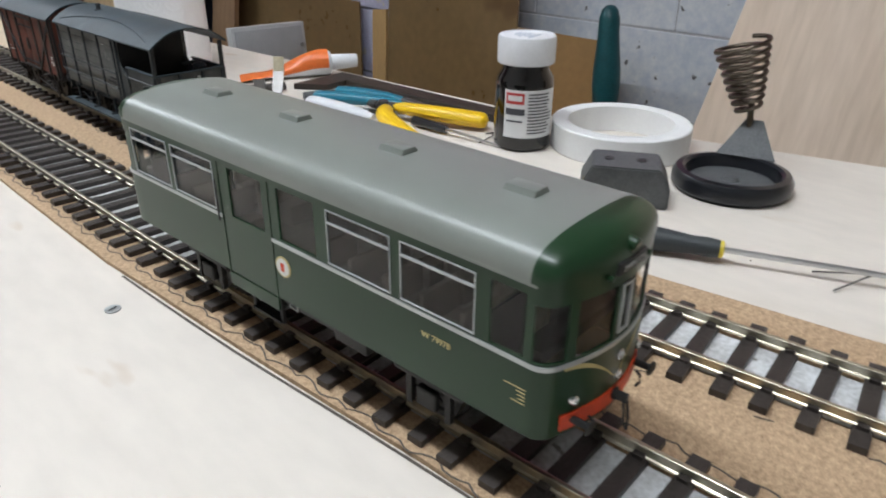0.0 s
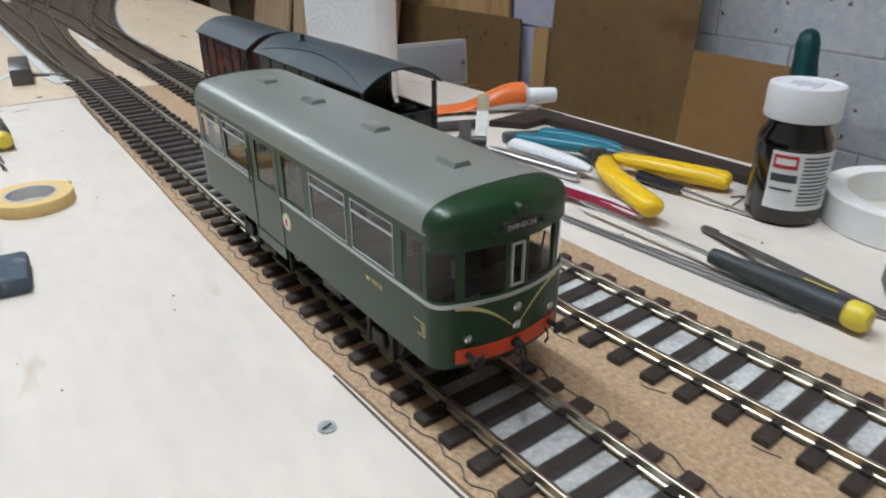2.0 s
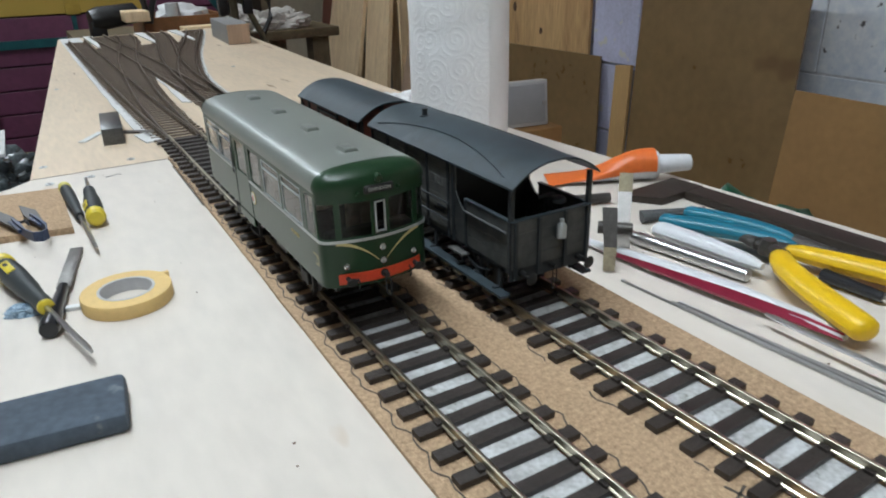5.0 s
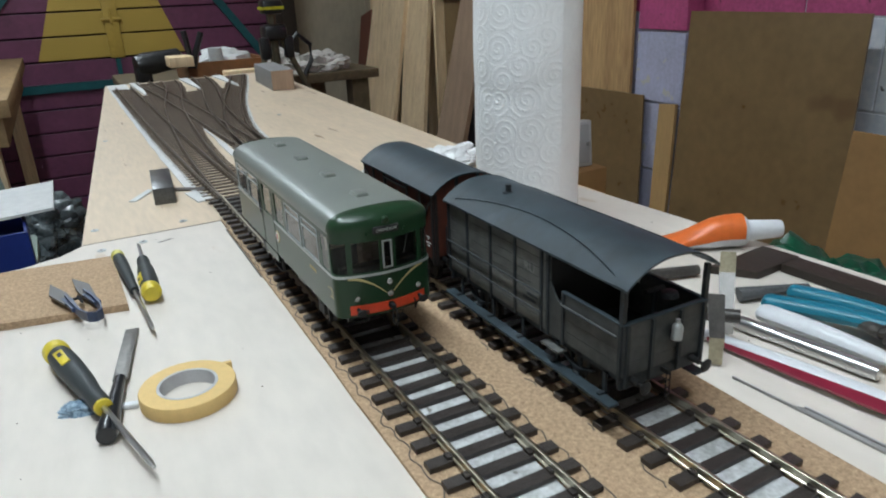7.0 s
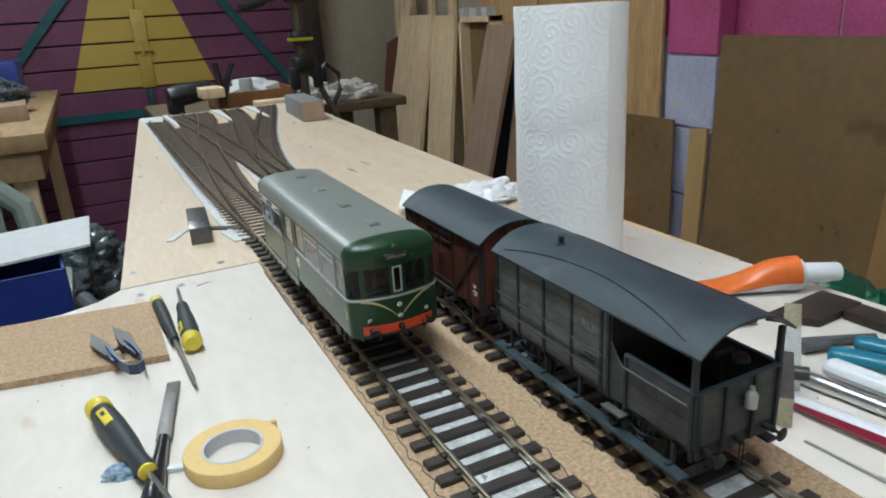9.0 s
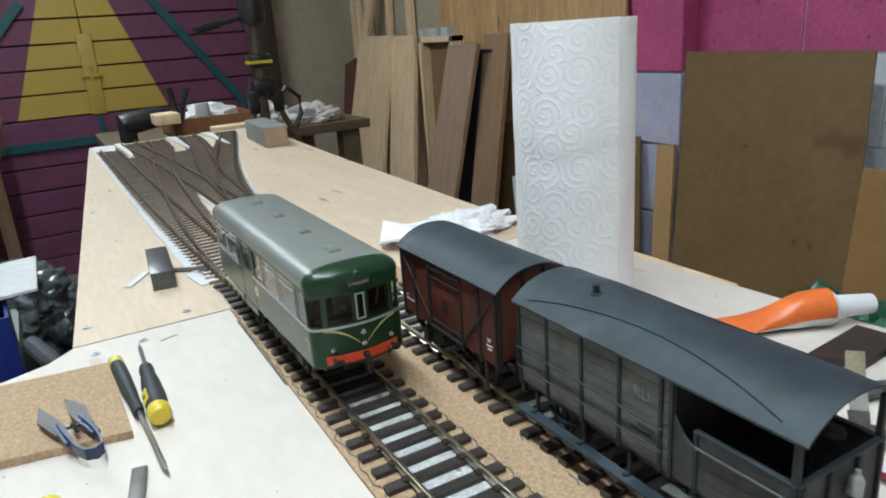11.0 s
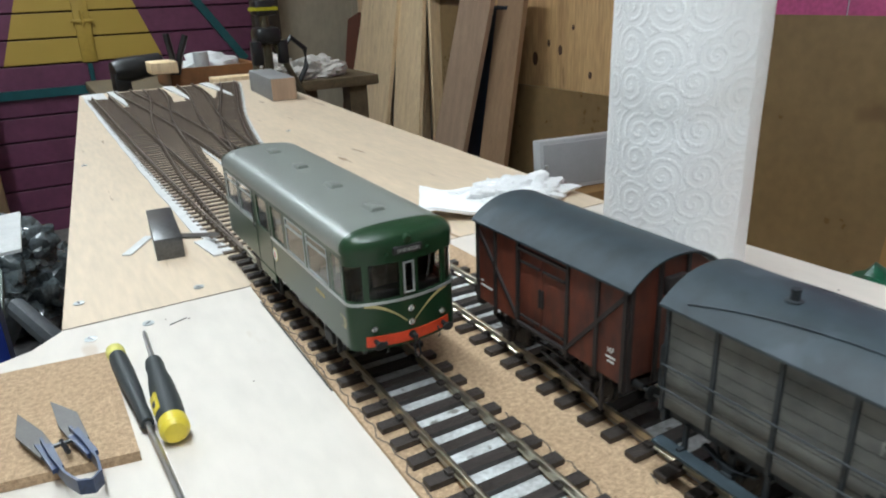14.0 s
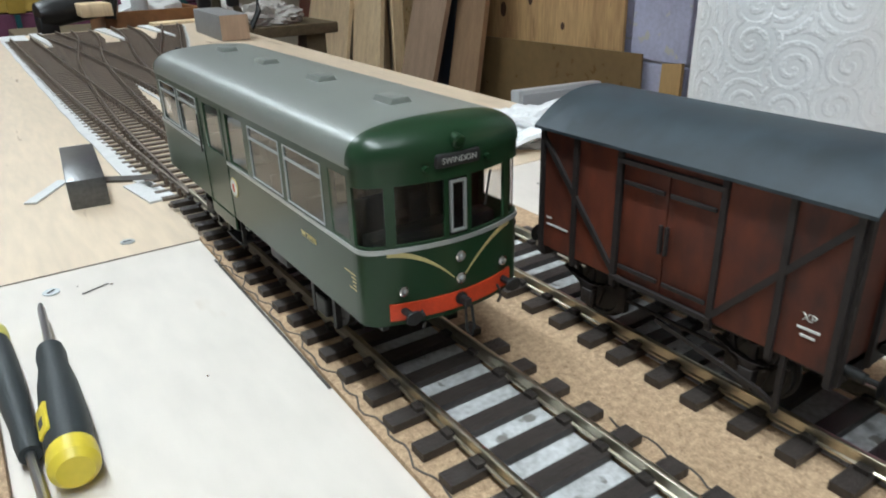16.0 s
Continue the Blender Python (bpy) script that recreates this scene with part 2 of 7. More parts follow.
solid("cork_underlay", slab(bmesh.new(), cork, 0.0002, CORK_TOP), CORK, "speckled brown cork sheet under both tracks", "underlay", kind="structure", smooth=False)


# ---------------------------------------------------------------- tracks
RAIL_SECTION = [(-0.0012, -0.0052), (0.0012, -0.0052), (0.0012, -0.0044), (0.0005, -0.0040), (0.0005, -0.0016), (0.0010, -0.0011), (0.0010, -0.0002), (0.0007, 0.0),
                (-0.0007, 0.0), (-0.0010, -0.0002), (-0.0010, -0.0011), (-0.0005, -0.0016), (-0.0005, -0.0040), (-0.0012, -0.0044)]


def sleeper_mesh(mat):
    bm = bmesh.new()
    box(bm, -0.030, 0.030, -0.0034, 0.0034, 0.0, 0.0030)
    for s in (-1, 1):
        box(bm, s * 0.017 - 0.0032, s * 0.017 + 0.0032, -0.0021, 0.0021, 0.0030, 0.0046)
    return mesh_of("sleeper", bm, mat, False)


def plain_track(centre, y0, y1, label):
    t = thing("track", label, "track", kind="structure")
    bm = bmesh.new()
    step = [y0 + 0.03 * i for i in range(int((y1 - y0) / 0.03) + 1)] + [y1]
    strip = [(centre(y) + 0.0166, y) for y in step] + [(centre(y) - 0.0166, y) for y in reversed(step)]
    part("template_strip", slab(bm, strip, CORK_TOP - 0.001, CORK_TOP + 0.0004), STRIP_PAPER, t, "stained white paper strip", False)
    for s in (-1, 1):
        part("rail", sweep(bmesh.new(), [(centre(y) + s * 0.017, y, RAIL_TOP) for y in step], RAIL_SECTION), RAIL, t)
    me, rng = sleeper_mesh(SLEEPER), random.Random(int(1000 * centre(0.5)))
    y = y0 + 0.01
    while y < y1 - 0.004:
        o = new("sleeper", me)
        o.parent = t
        slope = (centre(y + 0.01) - centre(y - 0.01)) / 0.02
        o.matrix_basis = pose(centre(y) + rng.uniform(-0.0007, 0.0007), y + rng.uniform(-0.0008, 0.0008), CORK_TOP + 0.0003, 0, 0, -math.degrees(math.atan(slope)) + rng.uniform(-1.2, 1.2))
        y += 0.0166
    return t


plain_track(track_1, -0.55, 0.925, "model railway track with dark sleepers and nickel rails")
plain_track(track_2, -0.55, 0.98, "model railway track with dark sleepers and nickel rails")

POINT_RAIL = [(0.8 * u, 0.8 * v) for u, v in RAIL_SECTION]
points = thing("pointwork", "weathered brown model railway points fanning into several tracks", "track", kind="structure")
ROUTES = [
    curve_at([(0.90, 0.0025), (1.10, -0.003), (1.4, -0.008), (2.12, -0.0105)]),
    curve_at([(0.90, 0.0025), (1.11, 0.006), (1.28, 0.014), (1.61, 0.040), (2.16, 0.104)]),
    curve_at([(0.96, 0.089), (1.2, 0.092), (1.36, 0.104), (1.647, 0.159), (1.9, 0.222), (2.08, 0.266), (2.17, 0.283)]),
    curve_at([(0.96, 0.089), (1.252, 0.094), (1.556, 0.1135), (2.19, 0.186)]),
    curve_at([(1.10, 0.089), (1.25, 0.080), (1.516, 0.0725), (1.8, 0.062), (2.19, 0.044)]),
]
for k, route in enumerate(ROUTES):
    a, b = (0.925 if k < 2 else 0.98 if k < 4 else 1.22), (2.10, 2.17, 2.16, 2.19, 2.19)[k]
    step = [a + (b - a) * i / 40 for i in range(41)]
    for s in (-1, 1):
        part("rail", sweep(bmesh.new(), [(route(y) + s * 0.017, y, RAIL_TOP - 0.0022 - 0.0003 * k) for y in step], POINT_RAIL), RAIL_OLD, points, "dull brown rail")
        seats = bmesh.new()
        for i in range(int((b - a) / 0.0152)):
            y = a + 0.005 + 0.0152 * i
            x = route(y) + s * 0.017
            box(seats, x - 0.0026, x + 0.0026, y - 0.0022, y + 0.0022, 0.0010, 0.0062)
        part("rail_chairs", seats, SLEEPER_FAR, points, "row of small brown rail chairs", False)
rng = random.Random(8)
timber = bmesh.new()
box(timber, -0.5, 0.5, -0.0027, 0.0027, 0.0, 0.0016)
timber = mesh_of("timber", timber, SLEEPER_FAR, False)
y = 0.93
while y < 2.18:
    left, right = ROUTES[0](y) - 0.029, ROUTES[2](min(y, 2.17)) + 0.029
    if y < 1.40:
        spans = [(left, max(ROUTES[0](y), ROUTES[1](y)) + 0.029), (min(ROUTES[3](y), 0.089) - 0.029, right)]
        if y < 0.985:
            spans = spans[:1]
    elif y < 1.92:
        spans = [(left, right)]
    else:
        spans = [(left, ROUTES[0](y) + 0.025), (min(ROUTES[4](y), ROUTES[1](y)) - 0.027, ROUTES[1](y) + 0.027), (ROUTES[3](y) - 0.028, ROUTES[3](y) + 0.028), (ROUTES[2](y) - 0.028, right)]
        if y > 2.10:
            spans = spans[1:]
    for x0, x1 in spans:
        o = new("timber", timber)
        o.parent = points
        o.matrix_basis = pose((x0 + x1) / 2 + rng.uniform(-0.001, 0.001), y, 0.0001, 0, 0, rng.uniform(-0.8, 0.8)) @ Matrix.Diagonal((x1 - x0, 1, 1, 1))
    y += 0.0152
ws = [0.955 + 0.06 * i for i in range(20)]
edge_strip = [(ROUTES[0](y) - 0.026, y) for y in ws] + [(ROUTES[0](y) - 0.0360 + 0.0035 * min(1, max(0, (y - 1.05) / 0.6)) - rng.uniform(0, 0.0022) + (0.011 if y < 0.99 else 0), y) for y in reversed(ws)]
part("card_edge", slab(bmesh.new(), edge_strip, 0.0002, 0.0014), PAPER, points, "torn white card edge", False)
ws = [1.16 + 0.05 * i for i in range(21)]
edge_strip = [(ROUTES[2](y) + 0.0305 + rng.uniform(0, 0.002), y) for y in ws] + [(ROUTES[2](y) + 0.026, y) for y in reversed(ws)]
part("card_edge", slab(bmesh.new(), edge_strip, 0.0002, 0.0014), PAPER, points, "torn white card edge", False)
part("card_edge", slab(bmesh.new(), [(0.047, 1.16), (0.0585, 1.15), (0.0570, 1.21), (0.0585, 1.24), (0.0560, 1.30), (0.0565, 1.33), (0.0555, 1.42), (0.0525, 1.38), (0.0530, 1.30), (0.0495, 1.25)], 0.0002, 0.0016), PAPER, points, "torn white card edge", False)
part("card_edge", slab(bmesh.new(), [(-0.043, 2.10), (0.002, 2.08), (0.004, 2.2), (-0.043, 2.2)], 0.0002, 0.002), PAPER, points, "torn white card edge", False)
for x in (0.022, 0.147, 0.235):
    part("card_edge", slab(bmesh.new(), [(x - 0.002, 1.93), (x + 0.003, 1.93), (x + 0.013, 2.2), (x - 0.010, 2.2)], 0.0002, 0.0038), PAPER, points, "torn white card edge", False)


# pencil outlines round the sleeper ends
def pencil(pts, w=0.00035, z=CORK_TOP + 0.0001):
    bm = bmesh.new()
    sweep(bm, [(x, y, z) for x, y in pts], [(-w, 0), (w, 0), (w, 0.0002), (-w, 0.0002)])
    return solid("pencil_line", bm, PENCIL, "wavy dark pencil line drawn on the cork", "pencil line", kind="structure", smooth=False)


rng = random.Random(5)
for centre, s, a, b in ((track_1, -1, -0.1, 0.85), (track_1, 1, -0.1, 0.62), (track_2, -1, -0.1, 0.60)):
    pts, y = [], a
    while y < b:
        pts.append((centre(y) + s * (0.0316 + 0.0012 * math.sin(y / 0.0166 * 2 * math.pi) + 0.0010 * math.sin(y * 171.0) + rng.uniform(-0.0006, 0.0006)), y))
        y += 0.0035
    if (centre, s) != (track_2, -1):
        pencil(pts)
    else:
        for i in range(0, len(pts) - 8, 14):
            pencil(pts[i:i + rng.choice((3, 4, 6))])
pencil([(left_edge(y) - 0.0012, y) for y in [0.0 + 0.02 * i for i in range(13)]], 0.0006, 0.0002)
pencil([(left_edge(y) - 0.0010, y) for y in [0.69 + 0.02 * i for i in range(8)]], 0.0006, 0.0002)
pencil([(0.056, 0.226), (0.067, 0.230)], 0.0006)
pencil([(0.060, 0.234), (0.063, 0.222)], 0.0006)
pencil([(-0.093, 0.829), (-0.081, 0.834)], 0.0006, 0.0002)
pencil([(-0.156, 0.8625), (-0.029, 0.8625)], 0.0004, 0.0002)

# ---------------------------------------------------------------- the railbus
BUS_L, BUS_W = 0.248, 0.0305
SILL, HEAD, HEAD_END, CANT = 0.0522, 0.0732, 0.0708, 0.0768
BOTTOM, WAIST, ROOF_TOP = 0.0250, 0.0506, 0.0880
DOME_Y = 0.0132


def bus_outline():
    """Half the plan, from the middle of the front along the right side to the middle of the rear, as (x, y)."""
    front = [(x, 0.0045 * (x / 0.0235) ** 2) for x in (0.0, 0.0018, 0.0035, 0.005, 0.0065, 0.010, 0.0135, 0.017, 0.0205, 0.0235)]
    for i in range(1, 7):
        s = i / 6
        front.append(((1 - s) ** 2 * 0.0235 + 2 * s * (1 - s) * 0.0303 + s * s * BUS_W, (1 - s) ** 2 * 0.0045 + 2 * s * (1 - s) * 0.0062 + s * s * 0.0115))
    side = [(BUS_W, y) for y in BUS_Y]
    return front + side + [(x, BUS_L - y) for x, y in reversed(front)]


SIDE_WINDOWS = [(0.0142, 0.0263), (0.0314, 0.0614), (0.0657, 0.0962), (0.1030, 0.1238), (0.1332, 0.1548), (0.1650, 0.1965), (0.2000, 0.2310)]
BUS_Y = sorted([y for pair in SIDE_WINDOWS for y in pair] + [0.1290, 0.1615])


def bus_opening(p, q):
    """The kind of window between two neighbouring points of the plan, or None for a pillar."""
    x, y = abs(p[0] + q[0]) / 2, (p[1] + q[1]) / 2
    if abs(p[0]) > BUS_W - 1e-6 and abs(q[0]) > BUS_W - 1e-6 and 0.0115 < y < BUS_L - 0.0115:
        for i, (a, b) in enumerate(SIDE_WINDOWS):
            if a < y < b:
                return ("side", i, p[0] > 0)
        return None
    end = y > BUS_L / 2
    if x < 0.0035:
        return ("middle", end, 0)
    if 0.0055 < x < 0.0205 and abs(p[0]) >= 0.0049 and abs(q[0]) <= 0.0206:
        return ("front", end, p[0] + q[0] > 0)
    if x > 0.0236:
        return ("corner", end, p[0] + q[0] > 0)
    return None


half = bus_outline()
ring = half + [(-x, y) for x, y in reversed(half[1:-1])]


def ring_at(scale_x, scale_y):
    return [(x * scale_x, BUS_L / 2 + (y - BUS_L / 2) * scale_y) for x, y in ring]


def wall_faces(bm, z0, z1, keep, inset=0.0):
    rr = ring_at(1 - inset / BUS_W, 1 - inset / (BUS_L / 2))
    n = len(rr)
    made = {}

    def vert(i, z):
        if (i, z) not in made:
            made[i, z] = bm.verts.new((*rr[i], z))
        return made[i, z]

    for i in range(n):
        j = (i + 1) % n
        if keep(ring[i], ring[j]):
            bm.faces.new((vert(i, z0), vert(j, z0), vert(j, z1), vert(i, z1)))
    return bm


def solidify(ob, t, offset=-1.0):
    m = ob.modifiers.new("thickness", "SOLIDIFY")
    m.thickness, m.offset = t, offset
    return ob


bus = thing("railbus", "dark green four-wheeled model railbus with grey roof", "railbus")
bm = bmesh.new()
wall_faces(bm, BOTTOM, WAIST - 0.0008, lambda p, q: True)
wall_faces(bm, WAIST - 0.0008, SILL, lambda p, q: True)
wall_faces(bm, SILL, HEAD_END, lambda p, q: bus_opening(p, q) is None)
wall_faces(bm, HEAD_END, HEAD, lambda p, q: (bus_opening(p, q) or ("none",))[0] != "side")
wall_faces(bm, HEAD, CANT, lambda p, q: True)
bmesh.ops.remove_doubles(bm, verts=bm.verts, dist=1e-6)
bus_body = solidify(part("body", bm, GREEN, bus, "glossy dark green bodyside"), 0.0011)

levels = [i / 20 * math.pi / 2 for i in range(21)]


def roof_part(y0, y1, name, mat, label):
    """The shell of the roof between two cross planes."""
    bm = bmesh.new()
    rows = []
    for th in levels:
        c, s = max(0.0, math.cos(th)), math.sin(th)
        sx, sy = c ** 0.60, 1 - 0.118 * (1 - c ** 0.70)
        rows.append([bm.verts.new((x * sx * 1.012, BUS_L / 2 + (y - BUS_L / 2) * sy * 1.002, CANT + (ROOF_TOP - CANT) * s ** 0.74)) for x, y in ring])
    n = len(ring)
    for a, b in zip(rows, rows[1:]):
        for i in range(n):
            j = (i + 1) % n
            bm.faces.new((a[i], a[j], b[j], b[i]))
    bmesh.ops.remove_doubles(bm, verts=bm.verts, dist=2e-5)
    bmesh.ops.dissolve_degenerate(bm, edges=bm.edges, dist=1e-6)
    for y, side in ((y0, -1), (y1, 1)):
        bmesh.ops.bisect_plane(bm, geom=bm.verts[:] + bm.edges[:] + bm.faces[:], dist=1e-7, plane_co=(0, y, 0), plane_no=(0, side, 0), clear_outer=True)
    return solidify(part(name, bm, mat, bus, label), 0.0008)


roof_part(DOME_Y, BUS_L - DOME_Y, "roof", ROOF_GREY, "satin grey roof")
roof_part(-0.01, DOME_Y, "roof_dome", GREEN, "glossy green roof dome")
roof_part(BUS_L - DOME_Y, BUS_L + 0.01, "roof_dome", GREEN, "glossy green roof dome")
gutter = part("gutter", wall_faces(bmesh.new(), CANT - 0.0007, CANT + 0.0002, lambda p, q: abs(p[0]) > BUS_W - 1e-6 and abs(q[0]) > BUS_W - 1e-6, -0.0004), ROOF_GREY, bus)
solidify(gutter, 0.0006)
band = part("waist_band", wall_faces(bmesh.new(), WAIST - 0.0008, WAIST + 0.0007, lambda p, q: not (abs(p[0]) > BUS_W - 1e-6 and 0.1285 < (p[1] + q[1]) / 2 < 0.1618), -0.0004), SILVER, bus, "polished silver waist strip")
solidify(band, 0.0007)
panes = {}
for i in range(len(ring)):
    k = bus_opening(ring[i], ring[(i + 1) % len(ring)])
    if k:
        panes.setdefault(k, set()).add((ring[i], ring[(i + 1) % len(ring)]))
for k, segs in panes.items():
    g = part("window_pane", wall_faces(bmesh.new(), SILL, HEAD if k[0] == "side" else HEAD_END, lambda p, q, segs=segs: (p, q) in segs, 0.0006), GLASS, bus, smooth=k[0] != "side")
    solidify(g, 0.0004)
    g.visible_shadow = False
for s in (-1, 1):
    for i, (a, b) in enumerate(SIDE_WINDOWS):
        if i in (1, 2, 5, 6):
            fr = bmesh.new()
            x0, x1 = s * (BUS_W - 0.0003), s * (BUS_W + 0.00035)
            for lo, hi in ((SILL, SILL + 0.0004), (HEAD - 0.0004, HEAD), (HEAD - 0.0052, HEAD - 0.0043)):
                box(fr, min(x0, x1), max(x0, x1), a, b, lo, hi)
            for y0, y1 in ((a, a + 0.0004), (b - 0.0004, b)):
                box(fr, min(x0, x1), max(x0, x1), y0, y1, SILL, HEAD)
            part("window_frame", fr, SILVER, bus, "thin silver window frame with a ventilator bar", False)
    # the folding door, its handrails and step
    d = bmesh.new()
    for y in (0.1290, 0.1615):
        box(d, s * BUS_W - 0.0003, s * BUS_W + 0.0003, y - 0.0003, y + 0.0003, BOTTOM - 0.006, HEAD + 0.001)
    box(d, s * BUS_W - 0.0004, s * BUS_W + 0.0004, 0.1290, 0.1615, BOTTOM - 0.0065, BOTTOM - 0.0005)
    part("door_panel", d, GREEN, bus, "recessed green passenger door", False)
    h = bmesh.new()
    rod(h, (s * (BUS_W + 0.0009), 0.1632, 0.048), (s * (BUS_W + 0.0009), 0.1632, 0.066), 0.0004, seg=6)
    part("handrail", h, BLACK, bus)
    st = bmesh.new()
    for z in (0.010, 0.017, 0.0235):
        box(st, s * BUS_W - 0.005 * s - 0.0035, s * BUS_W - 0.005 * s + 0.0035, 0.132, 0.151, z, z + 0.0009)
    for y in (0.1322, 0.1508):
        box(st, s * (BUS_W - 0.0035) - 0.0008, s * (BUS_W - 0.0035) + 0.0008, y - 0.0008, y + 0.0008, 0.0095, BOTTOM)
    part("footstep", st, BLACK, bus, smooth=False)
    fr = bmesh.new()
    for y0, y1, z0, z1 in ((0.121, 0.1215, 0.020, 0.0265), (0.125, 0.1255, 0.020, 0.0265), (0.121, 0.1255, 0.020, 0.0205)):
        box(fr, s * (BUS_W - 0.003) - 0.0004, s * (BUS_W - 0.003) + 0.0004, y0, y1, z0, z1)
    part("grab_bracket", fr, SILVER, bus, smooth=False)
    # emblem and running number
    e = bmesh.new()
    lathe(e, [(0.0, 0.0004), (0.0044, 0.0004), (0.0044, 0.0)], 20, Matrix.Translation((s * BUS_W, 0.1235, 0.0406)) @ pose(0, 0, 0, 0, 90 * s, 0))
    crest = part("emblem", e, CREAM, bus, "round cream and red emblem")
    e = bmesh.new()
    lathe(e, [(0.0, 0.0006), (0.0037, 0.0006), (0.0037, 0.0)], 20, Matrix.Translation((s * BUS_W, 0.1235, 0.0406)) @ pose(0, 0, 0, 0, 90 * s, 0))
    part("emblem_field", e, WHITE_LETTER, crest, "white ring")
    e = bmesh.new()
    box(e, s * BUS_W - 0.0008, s * BUS_W + 0.0008, 0.1222, 0.1248, 0.0386, 0.0426, 0.0006)
    part("emblem_figure", e, RED, crest, "small red figure")
    lettering("running_number", "W 79978", 0.0032, CREAM, bus, pose(s * (BUS_W + 0.00015), 0.0475, 0.0430, 90, 0, 90 * s))
    e = bmesh.new()
    for k, (w, z) in enumerate(((0.0098, 0.0412), (0.0040, 0.0399), (0.0034, 0.0386), (0.0030, 0.0373), (0.0064, 0.0360))):
        box(e, s * BUS_W - 0.0001, s * BUS_W + 0.0002, 0.0125, 0.0125 + w * 0.75, z, z + 0.00035)
    part("data_lines", e, CREAM, bus, smooth=False)
    # underframe side girder, axle guards, brake gear
    u = bmesh.new()
    box(u, s * 0.0215 - 0.0012, s * 0.0215 + 0.0012, 0.012, BUS_L - 0.012, 0.0190, 0.0275)
    for yc in (0.056, 0.192):
        for dy in (-0.009, 0.009):
            box(u, s * 0.0225 - 0.0012, s * 0.0225 + 0.0012, yc + dy - 0.0012, yc + dy + 0.0012, 0.004, 0.024)
        box(u, s * 0.0235 - 0.0015, s * 0.0235 + 0.0015, yc - 0.0045, yc + 0.0045, 0.0065, 0.0145, 0.0008)
        box(u, s * 0.0235 - 0.0008, s * 0.0235 + 0.0008, yc - 0.016, yc + 0.016, 0.0165, 0.0185, 0.0006)
    part("side_frame", u, BLACK, bus, smooth=False)
    # black plate added to block light and darken the gap under the floor
    k = bmesh.new()
    box(k, s * 0.0238 - 0.0010, s * 0.0238 + 0.0010, 0.086, 0.168, 0.0175, 0.0262)
    part("valance", k, BLACK, bus, smooth=False)
    k = bmesh.new()
    box(k, s * 0.019 - 0.007, s * 0.019 + 0.007, 0.084, 0.102, 0.0150, 0.0265, 0.001)
    part("equipment_box", k, BLACK, bus)
    k = bmesh.new()
    box(k, s * 0.018 - 0.006, s * 0.018 + 0.006, 0.140, 0.158, 0.010, 0.0265, 0.001)
    part("fuel_tank", k, BLACK, bus)
u = bmesh.new()
box(u, -0.0285, 0.0285, 0.010, BUS_L - 0.010, 0.0268, 0.0295)
part("floor", u, BLACK, bus, smooth=False)
u = bmesh.new()
box(u, -0.0282, 0.0282, 0.012, BUS_L - 0.012, 0.0298, 0.0306)
part("floor_lining", u, INTERIOR, bus, "pale brown floor lining", False)
# inside: seats, partitions
for y in (0.036, 0.053, 0.070, 0.087, 0.104, 0.171, 0.188, 0.205):
    for s in (-1, 1):
        b = bmesh.new()
        box(b, s * 0.016 - 0.0095, s * 0.016 + 0.0095, y - 0.005, y + 0.005, 0.0307, 0.041, 0.001)
        box(b, s * 0.016 - 0.0095, s * 0.016 + 0.0095, y + 0.003, y + 0.0055, 0.040, 0.0535, 0.001)
        part("seat", b, SEAT, bus, "brown moquette seat")
for y in (0.0285, 0.219):
    b = bmesh.new()
    for x0, x1 in ((-0.0285, -0.008), (0.008, 0.0285)):
        box(b, x0, x1, y - 0.0005, y + 0.0005, 0.030, 0.060)
        box(b, x0, x1, y - 0.0005, y + 0.0005, 0.0705, 0.0755)
    for x in (-0.028, -0.0085, 0.0085, 0.028):
        box(b, x - 0.0008, x + 0.0008, y - 0.0006, y + 0.0006, 0.030, 0.0755)
    part("cab_partition", b, BLACK, bus, "black cab partition", False)
for y in (0.016, BUS_L - 0.016):
    b = bmesh.new()
    box(b, -0.024, 0.024, y - 0.004, y + 0.004, 0.046, 0.0515, 0.001)
    part("driving_desk", b, BLACK, bus)
